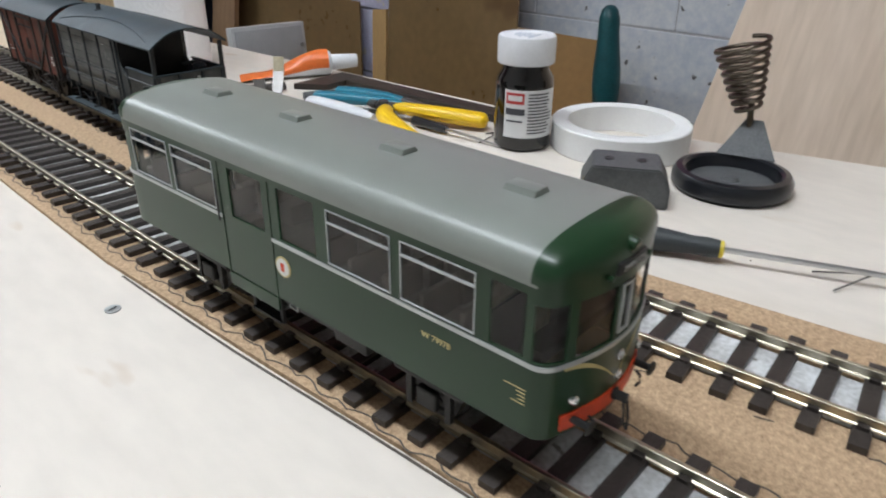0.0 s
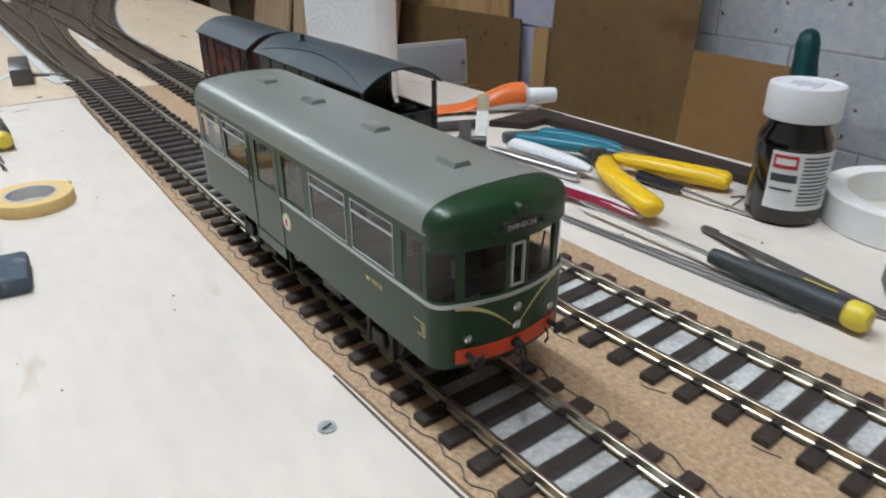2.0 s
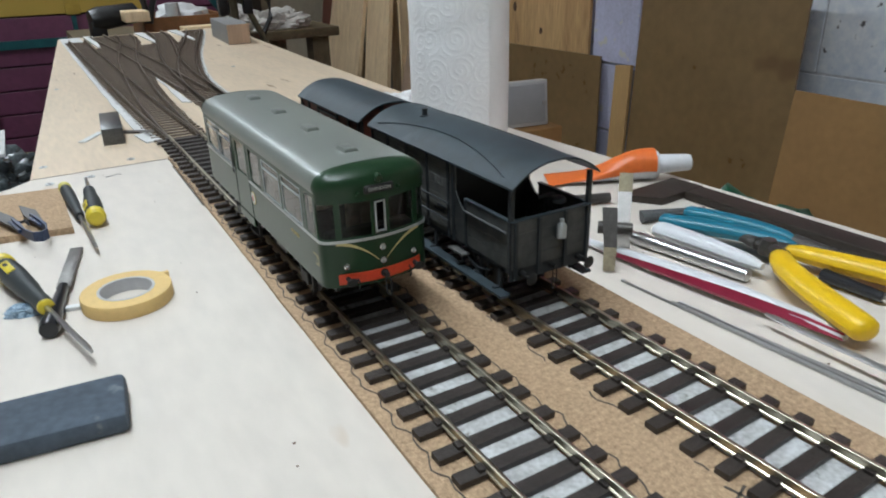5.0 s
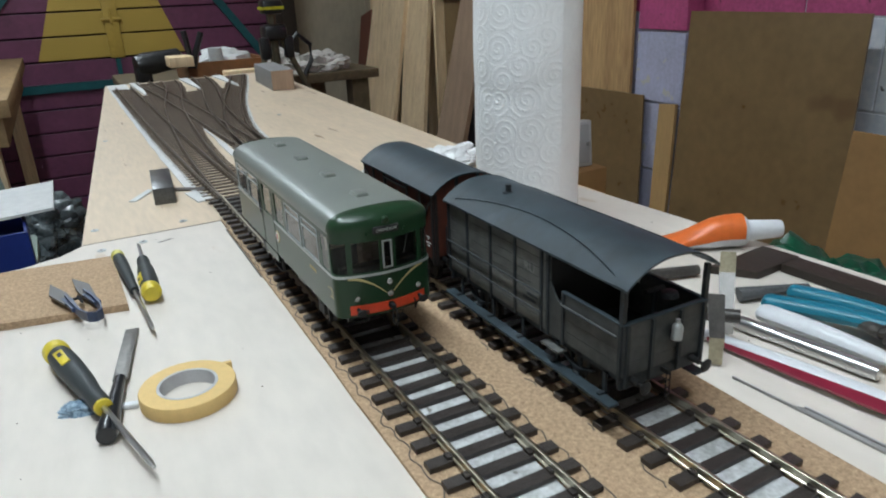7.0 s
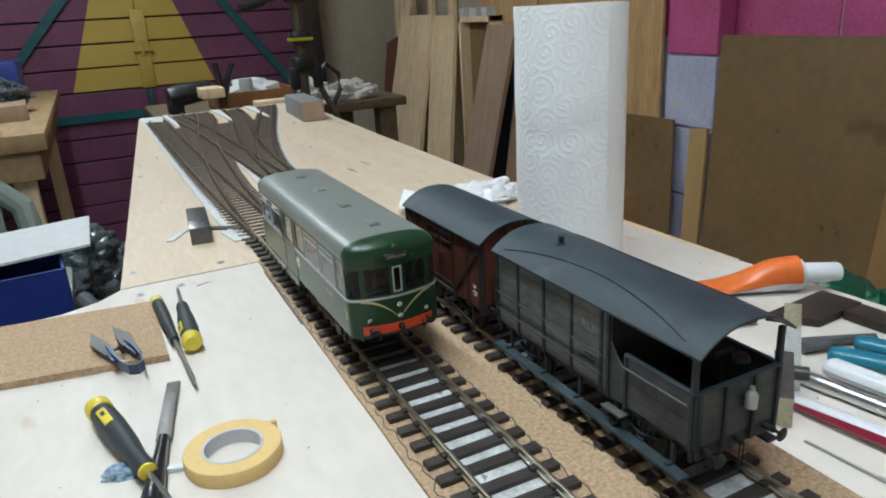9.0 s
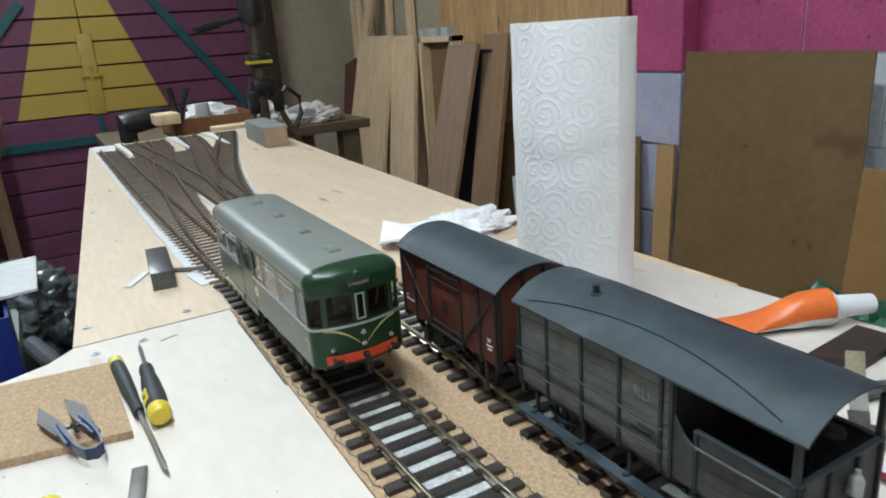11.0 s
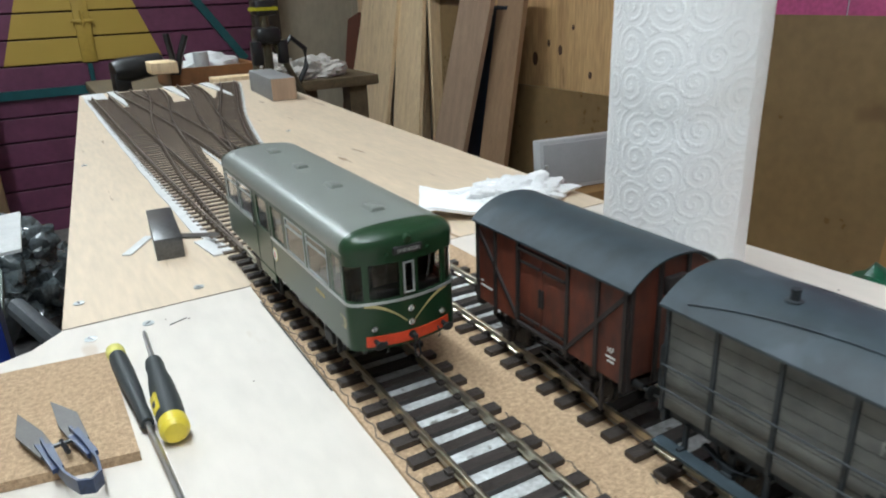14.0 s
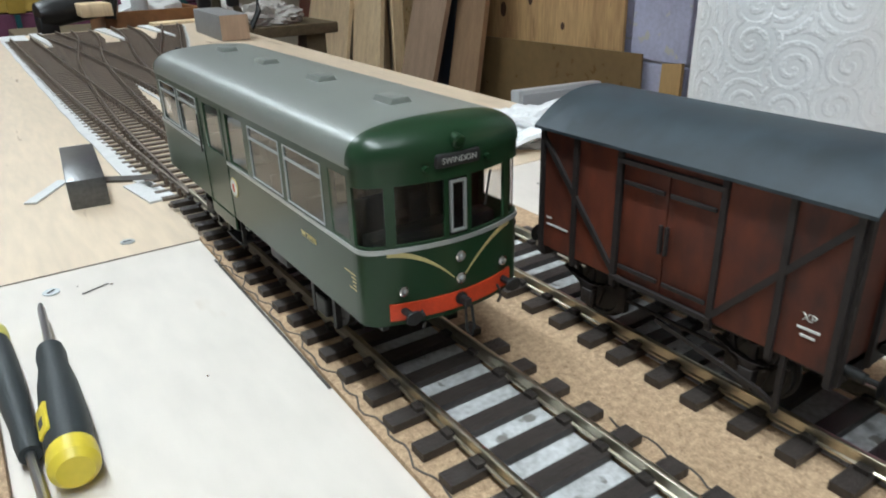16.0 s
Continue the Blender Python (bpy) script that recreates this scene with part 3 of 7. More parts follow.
# both ends: lamps, whiskers, beam, buffers, coupling, blind box, horn
for end, (sy, y0) in enumerate(((1, 0.0), (-1, BUS_L))):
    def bow(x):
        return y0 + sy * 0.0045 * (x / 0.0235) ** 2
    for x, z, r in ((0.0, 0.0372, 0.0014), (0.0, 0.0448, 0.0014), (-0.0195, 0.0368, 0.0012), (0.0195, 0.0368, 0.0012)):
        q = Matrix.Translation((x, bow(x), z)) @ pose(0, 0, 0, 90 * sy, 0, 0)
        lamp = part("lamp_ring", lathe(bmesh.new(), [(r + 0.0005, -0.001), (r + 0.0005, 0.0009), (r, 0.0013), (r * 0.8, 0.0006), (0.0, -0.0002)], 18, q), CHROME, bus, "chromed lamp ring")
        part("lens", lathe(bmesh.new(), [(r * 0.8, 0.0007), (r * 0.5, 0.0014), (0.0, 0.0017)], 16, q), SILVER, lamp, "clear lens")
    for s in (-1, 1):
        bm = bmesh.new()
        pts = []
        for i in range(13):
            f = i / 12
            x = s * (0.0022 + 0.0215 * f)
            zc = 0.0378 + 0.0116 * (1 - (1 - f) ** 2)
            wdt = 0.0003 + 0.0008 * math.sin(math.pi * min(1, f * 0.55 + 0.25)) * f
            pts.append((x, bow(x) - sy * 0.00015, zc, wdt))
        lo = [bm.verts.new((x, y, z - w)) for x, y, z, w in pts]
        hi = [bm.verts.new((x, y, z + w)) for x, y, z, w in pts]
        for i in range(12):
            bm.faces.new((lo[i], lo[i + 1], hi[i + 1], hi[i]))
        solidify(part("whisker", bm, CREAM, bus, "cream speed whisker"), 0.00012, 0)
        b = bmesh.new()
        rod(b, (s * 0.0195, y0 + sy * 0.003, 0.0300), (s * 0.0195, y0 - sy * 0.0032, 0.0300), 0.0012, seg=10)
        lathe(b, [(0.0, 0.0008), (0.0024, 0.0005), (0.0027, 0.0), (0.0, 0.0)], 16, Matrix.Translation((s * 0.0195, y0 - sy * 0.0032, 0.0300)) @ pose(0, 0, 0, 90 * sy, 0, 0) @ Matrix.Diagonal((1.2, 0.9, 1, 1)))
        part("buffer", b, BLACK, bus)
        b = bmesh.new()
        sweep(b, [(s * 0.0150, y0 - sy * 0.0002, 0.030), (s * 0.0150, y0 - sy * 0.0018, 0.0288), (s * 0.0150, y0 - sy * 0.0020, 0.0262), (s * 0.0150, y0 - sy * 0.0008, 0.0240)], circle(0.0005, 6))
        part("brake_hose", b, BLACK, bus)
    b = wall_faces(bmesh.new(), 0.0268, 0.0325, lambda p, q: max(abs(p[0]), abs(q[0])) < 0.0236 and (p[1] < BUS_L / 2) == (sy > 0), -0.0005)
    solidify(part("buffer_beam", b, RED, bus, "bright vermilion buffer beam"), 0.0012)
    b = bmesh.new()
    box(b, -0.0012, 0.0012, min(y0 - sy * 0.005, y0), max(y0 - sy * 0.005, y0), 0.0285, 0.0312, 0.0004)
    lathe(b, [(0.0, 0.0012), (0.0022, 0.0010), (0.0022, 0.0)], 12, Matrix.Translation((0, y0 - sy * 0.0002, 0.0300)) @ pose(0, 0, 0, 90 * sy, 0, 0))
    sweep(b, [(-0.0012, y0 - sy * 0.0045, 0.0285), (-0.0015, y0 - sy * 0.0055, 0.021), (0.0, y0 - sy * 0.006, 0.0185), (0.0015, y0 - sy * 0.0055, 0.021), (0.0012, y0 - sy * 0.0045, 0.0285)], circle(0.0005, 6))
    part("coupling", b, BLACK, bus)
    b = bmesh.new()
    for x0, x1, z0, z1 in ((-0.0030, -0.0021, 0.0532, 0.0700), (0.0021, 0.0030, 0.0532, 0.0700), (-0.0021, 0.0021, 0.0532, 0.0540), (-0.0021, 0.0021, 0.0692, 0.0700)):
        box(b, x0, x1, min(y0 - sy * 0.0003, y0 + sy * 0.0008), max(y0 - sy * 0.0003, y0 + sy * 0.0008), z0, z1, 0.0001)
    part("gangway_window_frame", b, SILVER, bus, "pale narrow window frame", False)
    b = bmesh.new()
    box(b, -0.0082, 0.0082, min(y0 - sy * 0.0010, y0 + sy * 0.006), max(y0 - sy * 0.0010, y0 + sy * 0.006), 0.0744, 0.0790, 0.0012)
    blind = part("blind_box", b, BLACK, bus, "black destination blind box")
    lettering("destination", "SWINDON", 0.0026, BLIND_LETTER, blind, pose(0, y0 - sy * 0.0011, 0.0767, 90, 0, 0 if sy > 0 else 180))
    for x in (-0.0112, 0.0112):
        b = bmesh.new()
        rod(b, (x, y0 + sy * 0.004, 0.0752), (x, y0 - sy * 0.0006, 0.0752), 0.0011, 0.0009, 10)
        part("marker_lamp", b, GREEN, bus)
    b = bmesh.new()
    rod(b, (-0.0022, y0 + sy * 0.0125, 0.0856), (0.0, y0 + sy * 0.0030, 0.0826), 0.0006, 0.0022, 14)
    rod(b, (0.0, y0 + sy * 0.0042, 0.0828), (0.0, y0 - sy * 0.0008, 0.0818), 0.0020, 0.0022, 14)
    rod(b, (0.0, y0 - sy * 0.0008, 0.0818), (0.0, y0 - sy * 0.0012, 0.0817), 0.0022, 0.0016, 14)
    part("horn", b, GREEN, bus)
    w = bmesh.new()
    rod(w, (0.013, bow(0.013) - sy * 0.0004, 0.0703), (0.0105, bow(0.0105) - sy * 0.0004, 0.0595), 0.0004, seg=5)
    part("wiper", w, BLACK, bus)
for y in (0.0368, 0.0912, 0.1485, 0.2035):
    v = bmesh.new()
    box(v, -0.0044, 0.0044, y - 0.0060, y + 0.0060, ROOF_TOP - 0.0006, ROOF_TOP + 0.0019, 0.0003)
    for vert in v.verts:
        if vert.co.z > ROOF_TOP + 0.0012:
            vert.co.x *= 0.72
            vert.co.y = y + (vert.co.y - y) * 0.94
    part("roof_vent", v, ROOF_GREY, bus)
v = bmesh.new()
lathe(v, [(0.0, 0.0012), (0.0013, 0.001), (0.0016, 0.0)], 12, Matrix.Translation((-0.016, 0.238, 0.0868)))
part("exhaust", v, BLACK, bus)
# the body is a little longer than drawn above: lengthen every part from the leading end
LENGTHEN = Matrix.Diagonal((1, 1.025, 1, 1))
for o in bus.children_recursive:
    if o.type == "MESH":
        o.data.transform(o.matrix_basis.inverted() @ LENGTHEN @ o.matrix_basis)

# wheels
WHEEL_R, AXLES = 0.0108, (0.0574, 0.1968)
wheelsets = []
for y in AXLES:
    w = bmesh.new()
    for s in (-1, 1):
        q = pose(s * 0.0165, 0, 0, 0, 90 * s, 0)
        lathe(w, [(0.0, 0.0016), (0.0022, 0.0018), (0.0026, 0.0008), (0.0078, 0.0006), (0.0084, 0.0016), (WHEEL_R, 0.0016), (WHEEL_R, -0.0014), (WHEEL_R + 0.0010, -0.0016), (WHEEL_R + 0.0010, -0.0024), (0.0, -0.0024)], 28, q)
        for k in range(4):
            a = math.pi / 2 * k
            lathe(w, [(0.0, 0.0007), (0.0014, 0.0008), (0.0014, 0.0)], 8, pose(s * 0.0170, 0.0052 * math.cos(a), 0.0052 * math.sin(a), 0, 90 * s, 0))
    rod(w, (-0.0165, 0, 0), (0.0165, 0, 0), 0.0016, seg=10)
    ws_ = part("wheelset", w, BLACK, bus, "black wheelset with bright tyres")
    for s in (-1, 1):
        t_ = bmesh.new()
        lathe(t_, [(WHEEL_R + 0.00012, 0.0016), (WHEEL_R + 0.00012, -0.0012)], 28, pose(s * 0.0165, 0, 0, 0, 90 * s, 0))
        part("tyre", t_, RAIL, ws_, "bright worn tyre")
    ws_.location = (0, y, WHEEL_R)
    wheelsets.append(ws_)


# ---------------------------------------------------------------- wagons
def running_gear(parent, axles, length, iron):
    for y in axles:
        w = bmesh.new()
        for s in (-1, 1):
            lathe(w, [(0.0, 0.0014), (0.0018, 0.0015), (0.0022, 0.0006), (0.0086, 0.0005), (0.0092, 0.0014), (0.0108, 0.0014), (0.0108, -0.0014), (0.0118, -0.0016), (0.0118, -0.0024), (0.0, -0.0024)], 24,
                  pose(s * 0.0165, 0, 0, 0, 90 * s, 0))
        rod(w, (-0.0165, 0, 0), (0.0165, 0, 0), 0.0014, seg=8)
        o = part("wheelset", w, BLACK, parent)
        o.location = (0, y, 0.0108)
        for s in (-1, 1):
            g = bmesh.new()
            box(g, s * 0.0228 - 0.0007, s * 0.0228 + 0.0007, y - 0.0013, y + 0.0013, 0.0045, 0.024)
            for d in (-1, 1):
                sweep(g, [(s * 0.0228, y + d * 0.0035, 0.007), (s * 0.0228, y + d * 0.0085, 0.0235)], [(-0.0006, -0.0007), (0.0006, -0.0007), (0.0006, 0.0007), (-0.0006, 0.0007)])
            box(g, s * 0.0242 - 0.0019, s * 0.0242 + 0.0019, y - 0.0026, y + 0.0026, 0.0070, 0.0132, 0.0006)
            part("axle_guard", g, iron, parent)
            sp = bmesh.new()
            for k in range(4):
                L = 0.0125 - 0.0026 * k
                sweep(sp, [(s * 0.0242, y + L * f, 0.0188 - 0.0008 * k - 0.0035 * (1 - f * f)) for f in (-1, -0.5, 0, 0.5, 1)],
                      [(-0.0013, -0.0004), (0.0013, -0.0004), (0.0013, 0.0004), (-0.0013, 0.0004)])
            part("leaf_spring", sp, iron, parent)
    for s in (-1, 1):
        sb = bmesh.new()
        box(sb, s * 0.0222 - 0.0013, s * 0.0222 + 0.0013, 0.001, length - 0.001, 0.0212, 0.0262)
        part("solebar", sb, iron, parent, smooth=False)
    for sy, y0 in ((1, 0.0), (-1, length)):
        hb = bmesh.new()
        box(hb, -0.0265, 0.0265, min(y0, y0 + sy * 0.0022), max(y0, y0 + sy * 0.0022), 0.0195, 0.0265)
        part("headstock", hb, iron, parent, smooth=False)
        for s in (-1, 1):
            b = bmesh.new()
            rod(b, (s * 0.0198, y0, 0.0238), (s * 0.0198, y0 - sy * 0.0055, 0.0238), 0.0020, 0.0016, 12)
            rod(b, (s * 0.0198, y0 - sy * 0.005, 0.0238), (s * 0.0198, y0 - sy * 0.0098, 0.0238), 0.0009, seg=8)
            lathe(b, [(0.0, 0.0009), (0.0028, 0.0006), (0.0036, 0.0), (0.0, -0.0002)], 18, Matrix.Translation((s * 0.0198, y0 - sy * 0.0098, 0.0238)) @ pose(0, 0, 0, 90 * sy, 0, 0))
            part("buffer", b, BLACK, parent)
        c = bmesh.new()
        box(c, -0.0008, 0.0008, min(y0 - sy * 0.005, y0), max(y0 - sy * 0.005, y0), 0.0225, 0.0250)
        for k in range(3):
            z = 0.0215 - 0.0042 * k
            sweep(c, [(-0.0013, y0 - sy * 0.0045, z + 0.002), (-0.0013, y0 - sy * 0.0047, z - 0.002), (0.0013, y0 - sy * 0.0047, z - 0.002), (0.0013, y0 - sy * 0.0045, z + 0.002)], circle(0.0004, 6))
        part("coupling", c, BLACK, parent)


def arc_roof(half_w, y0, y1, eave, peak, t=0.0011, n=18):
    bm = bmesh.new()
    top, low = [], []
    for i in range(n + 1):
        u = -1 + 2 * i / n
        z = eave + (peak - eave) * (1 - abs(u) ** 2.3)
        top.append((u * half_w, z))
        low.append((u * half_w, z - t))
    sec = top + low[::-1]
    a = [bm.verts.new((x, y0, z)) for x, z in sec]
    b = [bm.verts.new((x, y1, z)) for x, z in sec]
    for i in range(len(sec)):
        j = (i + 1) % len(sec)
        bm.faces.new((a[i], a[j], b[j], b[i]))
    for i in range(n):
        k = len(sec) - 1 - i
        bm.faces.new((a[i], a[i + 1], a[k - 1], a[k]))
        bm.faces.new((b[i + 1], b[i], b[k], b[k - 1]))
    return bm


def end_board(parent, name, hw, y0, y1, z0, eave, peak, mat, n=12):
    bm = bmesh.new()
    top = []
    for i in range(n + 1):
        u = -1 + 2 * i / n
        top.append((u * hw, eave + (peak - eave) * (1 - abs(u) ** 2.3) - 0.0012))
    sec = [(-hw, z0), (hw, z0)] + top[::-1]
    a = [bm.verts.new((x, y0, z)) for x, z in sec]
    b = [bm.verts.new((x, y1, z)) for x, z in sec]
    bm.faces.new(a)
    bm.faces.new(b[::-1])
    for i in range(len(sec)):
        j = (i + 1) % len(sec)
        bm.faces.new((a[i], b[i], b[j], a[j]))
    return part(name, bm, mat, parent, smooth=False)


# brake van with open verandah
toad = thing("brake_van", "weathered grey model goods brake van with open verandah", "brake van", pose(0.089, 0.379, RAIL_TOP))
TL, TW, TB, TE, TP = 0.165, 0.0262, 0.0262, 0.0738, 0.0852
running_gear(toad, (0.034, 0.131), TL, TOAD_IRON)
fl = bmesh.new()
box(fl, -TW + 0.001, TW - 0.001, 0.001, TL - 0.001, TB, TB + 0.003)
part("floor", fl, TOAD_DARK, toad, smooth=False)
rows_n = 8
plank_h = (TE - TB - 0.002) / rows_n
for s in (-1, 1):
    for k in range(rows_n):
        b = bmesh.new()
        z0 = TB + 0.0004 + k * plank_h
        box(b, s * TW - 0.0007, s * TW + 0.0007, 0.056, TL, z0 + 0.00025, z0 + plank_h - 0.0001)
        part("plank", b, TOAD_GREY, toad, smooth=False)
    for y in (0.0568, 0.0625, 0.0875, 0.1135, 0.1405, TL - 0.0008):
        b = bmesh.new()
        box(b, s * (TW + 0.0010) - 0.0007, s * (TW + 0.0010) + 0.0007, y - 0.0009, y + 0.0009, TB - 0.001, TE)
        part("stanchion", b, TOAD_IRON, toad, smooth=False)
    b = bmesh.new()
    for y0, y1, z in ((0.060, TL, 0.0365), (0.060, TL, 0.0475)):
        rod(b, (s * (TW + 0.0026), y0, z), (s * (TW + 0.0026), y1, z), 0.0005, seg=6)
    rod(b, (s * (TW + 0.0026), TL, 0.0365), (s * (TW + 0.0026), TL, 0.0560), 0.0005, seg=6)
    rod(b, (s * (TW + 0.0026), 0.002, 0.0480), (s * (TW + 0.0026), 0.043, 0.0480), 0.0005, seg=6)
    part("handrail", b, TOAD_IRON, toad)
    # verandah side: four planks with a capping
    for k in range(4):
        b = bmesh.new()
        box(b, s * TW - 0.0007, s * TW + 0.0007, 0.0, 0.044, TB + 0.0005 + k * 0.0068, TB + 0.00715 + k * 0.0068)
        part("plank", b, TOAD_DARKER_GREY, toad, smooth=False)
    b = bmesh.new()
    box(b, s * TW - 0.0014, s * TW + 0.0014, -0.0005, 0.045, TB + 0.0276, TB + 0.0288, 0.0004)
    part("capping", b, WAGON_ROOF, toad, "slate grey capping")
    b = bmesh.new()
    box(b, s * TW - 0.0012, s * TW + 0.0012, -0.0004, 0.0020, TB + 0.028, TE - 0.0005)
    part("roof_post", b, TOAD_IRON, toad, smooth=False)
    for y in (0.0008, 0.0435):
        b = bmesh.new()
        box(b, s * (TW + 0.0010) - 0.0007, s * (TW + 0.0010) + 0.0007, y - 0.0009, y + 0.0009, TB - 0.001, TB + 0.028)
        part("stanchion", b, TOAD_IRON, toad, smooth=False)
    # the side sweeps down from the cabin to the entrance
    b = bmesh.new()
    slab(b, [(0.0440, TB), (0.0565, TB), (0.0565, 0.0600)] + [(0.0565 - 0.0120 * f, 0.0465 + 0.0115 * (1 - f) ** 2.0) for f in (0.06, 0.2, 0.4, 0.6, 0.8, 1.0)], -0.0006, 0.0006)
    bmesh.ops.transform(b, matrix=Matrix(((0, 0, 1, s * TW), (1, 0, 0, 0), (0, 1, 0, 0), (0, 0, 0, 1))), verts=b.verts)
    part("swept_side", b, TOAD_DARKER_GREY, toad, "grey side panel sweeping down to the entrance", False)
    b = bmesh.new()
    rod(b, (s * (TW + 0.0016), 0.003, TB + 0.0215), (s * (TW + 0.0016), 0.044, TB + 0.0215), 0.0006, seg=6)
    part("side_rail", b, TOAD_GREY, toad, "worn grey rail on the verandah side")
    b = bmesh.new()
    box(b, s * 0.0288 - 0.0032, s * 0.0288 + 0.0032, 0.001, TL - 0.001, 0.0105, 0.0119)
    part("footboard", b, WAGON_ROOF, toad, "long slate grey footboard", False)
    for y in (0.012, 0.050, 0.082, 0.114, 0.152):
        b = bmesh.new()
        box(b, s * 0.0252 - 0.0008, s * 0.0252 + 0.0008, y - 0.001, y + 0.001, 0.0105, 0.0235)
        box(b, s * 0.027 - 0.0025, s * 0.027 + 0.0025, y - 0.001, y + 0.001, 0.0118, 0.0130)
        part("step_hanger", b, TOAD_IRON, toad, smooth=False)
    b = bmesh.new()
    box(b, s * 0.0275 - 0.003, s * 0.0275 + 0.003, 0.043, 0.058, 0.0200, 0.0211)
    part("upper_step", b, TOAD_GREY, toad, "worn grey upper step", False)
    rl = bmesh.new()
    sweep(rl, [(s * (0.0155 + 0.0105 * abs(f) ** 1.8), TL / 2 + 0.074 * f, TE + (TP - TE) * (1 - abs((0.0155 + 0.0105 * abs(f) ** 1.8) / 0.0292) ** 2.3) + 0.0003) for f in [i / 10 for i in range(-10, 11)]],
          [(-0.0003, -0.0001), (0.0003, -0.0001), (0.0003, 0.0003), (-0.0003, 0.0003)])
    part("rain_strip", rl, WAGON_ROOF, toad)
end_board(toad, "end_wall", TW, TL - 0.0014, TL, TB, TE, TP, TOAD_GREY)
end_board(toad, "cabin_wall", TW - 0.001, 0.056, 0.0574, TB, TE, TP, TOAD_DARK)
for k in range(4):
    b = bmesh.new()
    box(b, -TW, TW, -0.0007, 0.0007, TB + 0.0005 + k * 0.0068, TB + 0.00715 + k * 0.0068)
    part("plank", b, TOAD_DARKER_GREY, toad, smooth=False)
b = bmesh.new()
box(b, -TW - 0.001, TW + 0.001, -0.0014, 0.0014, TB + 0.0276, TB + 0.0288, 0.0004)
part("capping", b, WAGON_ROOF, toad, "slate grey capping")
for x in (-0.0245, -0.009, 0.009, 0.0245):
    b = bmesh.new()
    box(b, x - 0.0009, x + 0.0009, -0.0022, -0.0007, TB - 0.005, TB + 0.0276)
    part("stanchion", b, TOAD_IRON, toad, smooth=False)
b = bmesh.new()
rod(b, (0.010, 0.018, TB), (0.010, 0.018, TB + 0.030), 0.0016, seg=10)
rod(b, (0.004, 0.018, TB + 0.0305), (0.016, 0.018, TB + 0.0305), 0.0014, seg=8)
lathe(b, [(0.0, 0.003), (0.0042, 0.0022), (0.0048, 0.0), (0.0, 0.0)], 14, Matrix.Translation((0.014, 0.012, TB + 0.0285)))
part("brake_handle", b, TOAD_IRON, toad, "handbrake pillar and wheel")
b = bmesh.new()
lathe(b, [(0.0, 0.0), (0.0026, 0.0), (0.0028, 0.006), (0.0022, 0.0075), (0.0012, 0.0085), (0.0012, 0.0105), (0.0, 0.0108)], 12, Matrix.Translation((0.004, -0.0042, TB + 0.0145)))
box(b, 0.0032, 0.0048, -0.0035, -0.001, TB + 0.013, TB + 0.0165)
part("tail_lamp", b, SILVER, toad, "whitish tail lamp on its bracket")
roof = part("roof", arc_roof(0.0292, -0.004, TL + 0.003, TE, TP), WAGON_ROOF, toad, "dark slate grey curved roof")
b = bmesh.new()
lathe(b, [(0.0034, 0.0), (0.0034, 0.0010), (0.0018, 0.0014), (0.0016, 0.0042), (0.0019, 0.0046), (0.0019, 0.0056), (0.0, 0.0056)], 14, Matrix.Translation((-0.006, 0.126, TP - 0.0012)))
part("chimney", b, TOAD_IRON, roof)
lettering("lettering", "RU", 0.0078, material("faded_lettering", (0.17, 0.17, 0.16), 0.7, var=0.3, scale=200), toad, pose(-TW - 0.0008, 0.074, 0.058, 90, 0, -90))
b = bmesh.new()
for y0, y1, z in ((0.066, 0.076, 0.0415), (0.068, 0.080, 0.0385)):
    box(b, -TW - 0.0010, -TW - 0.0006, y0, y1, z, z + 0.0016)
part("faded_lines", b, TOAD_IRON, toad, smooth=False)

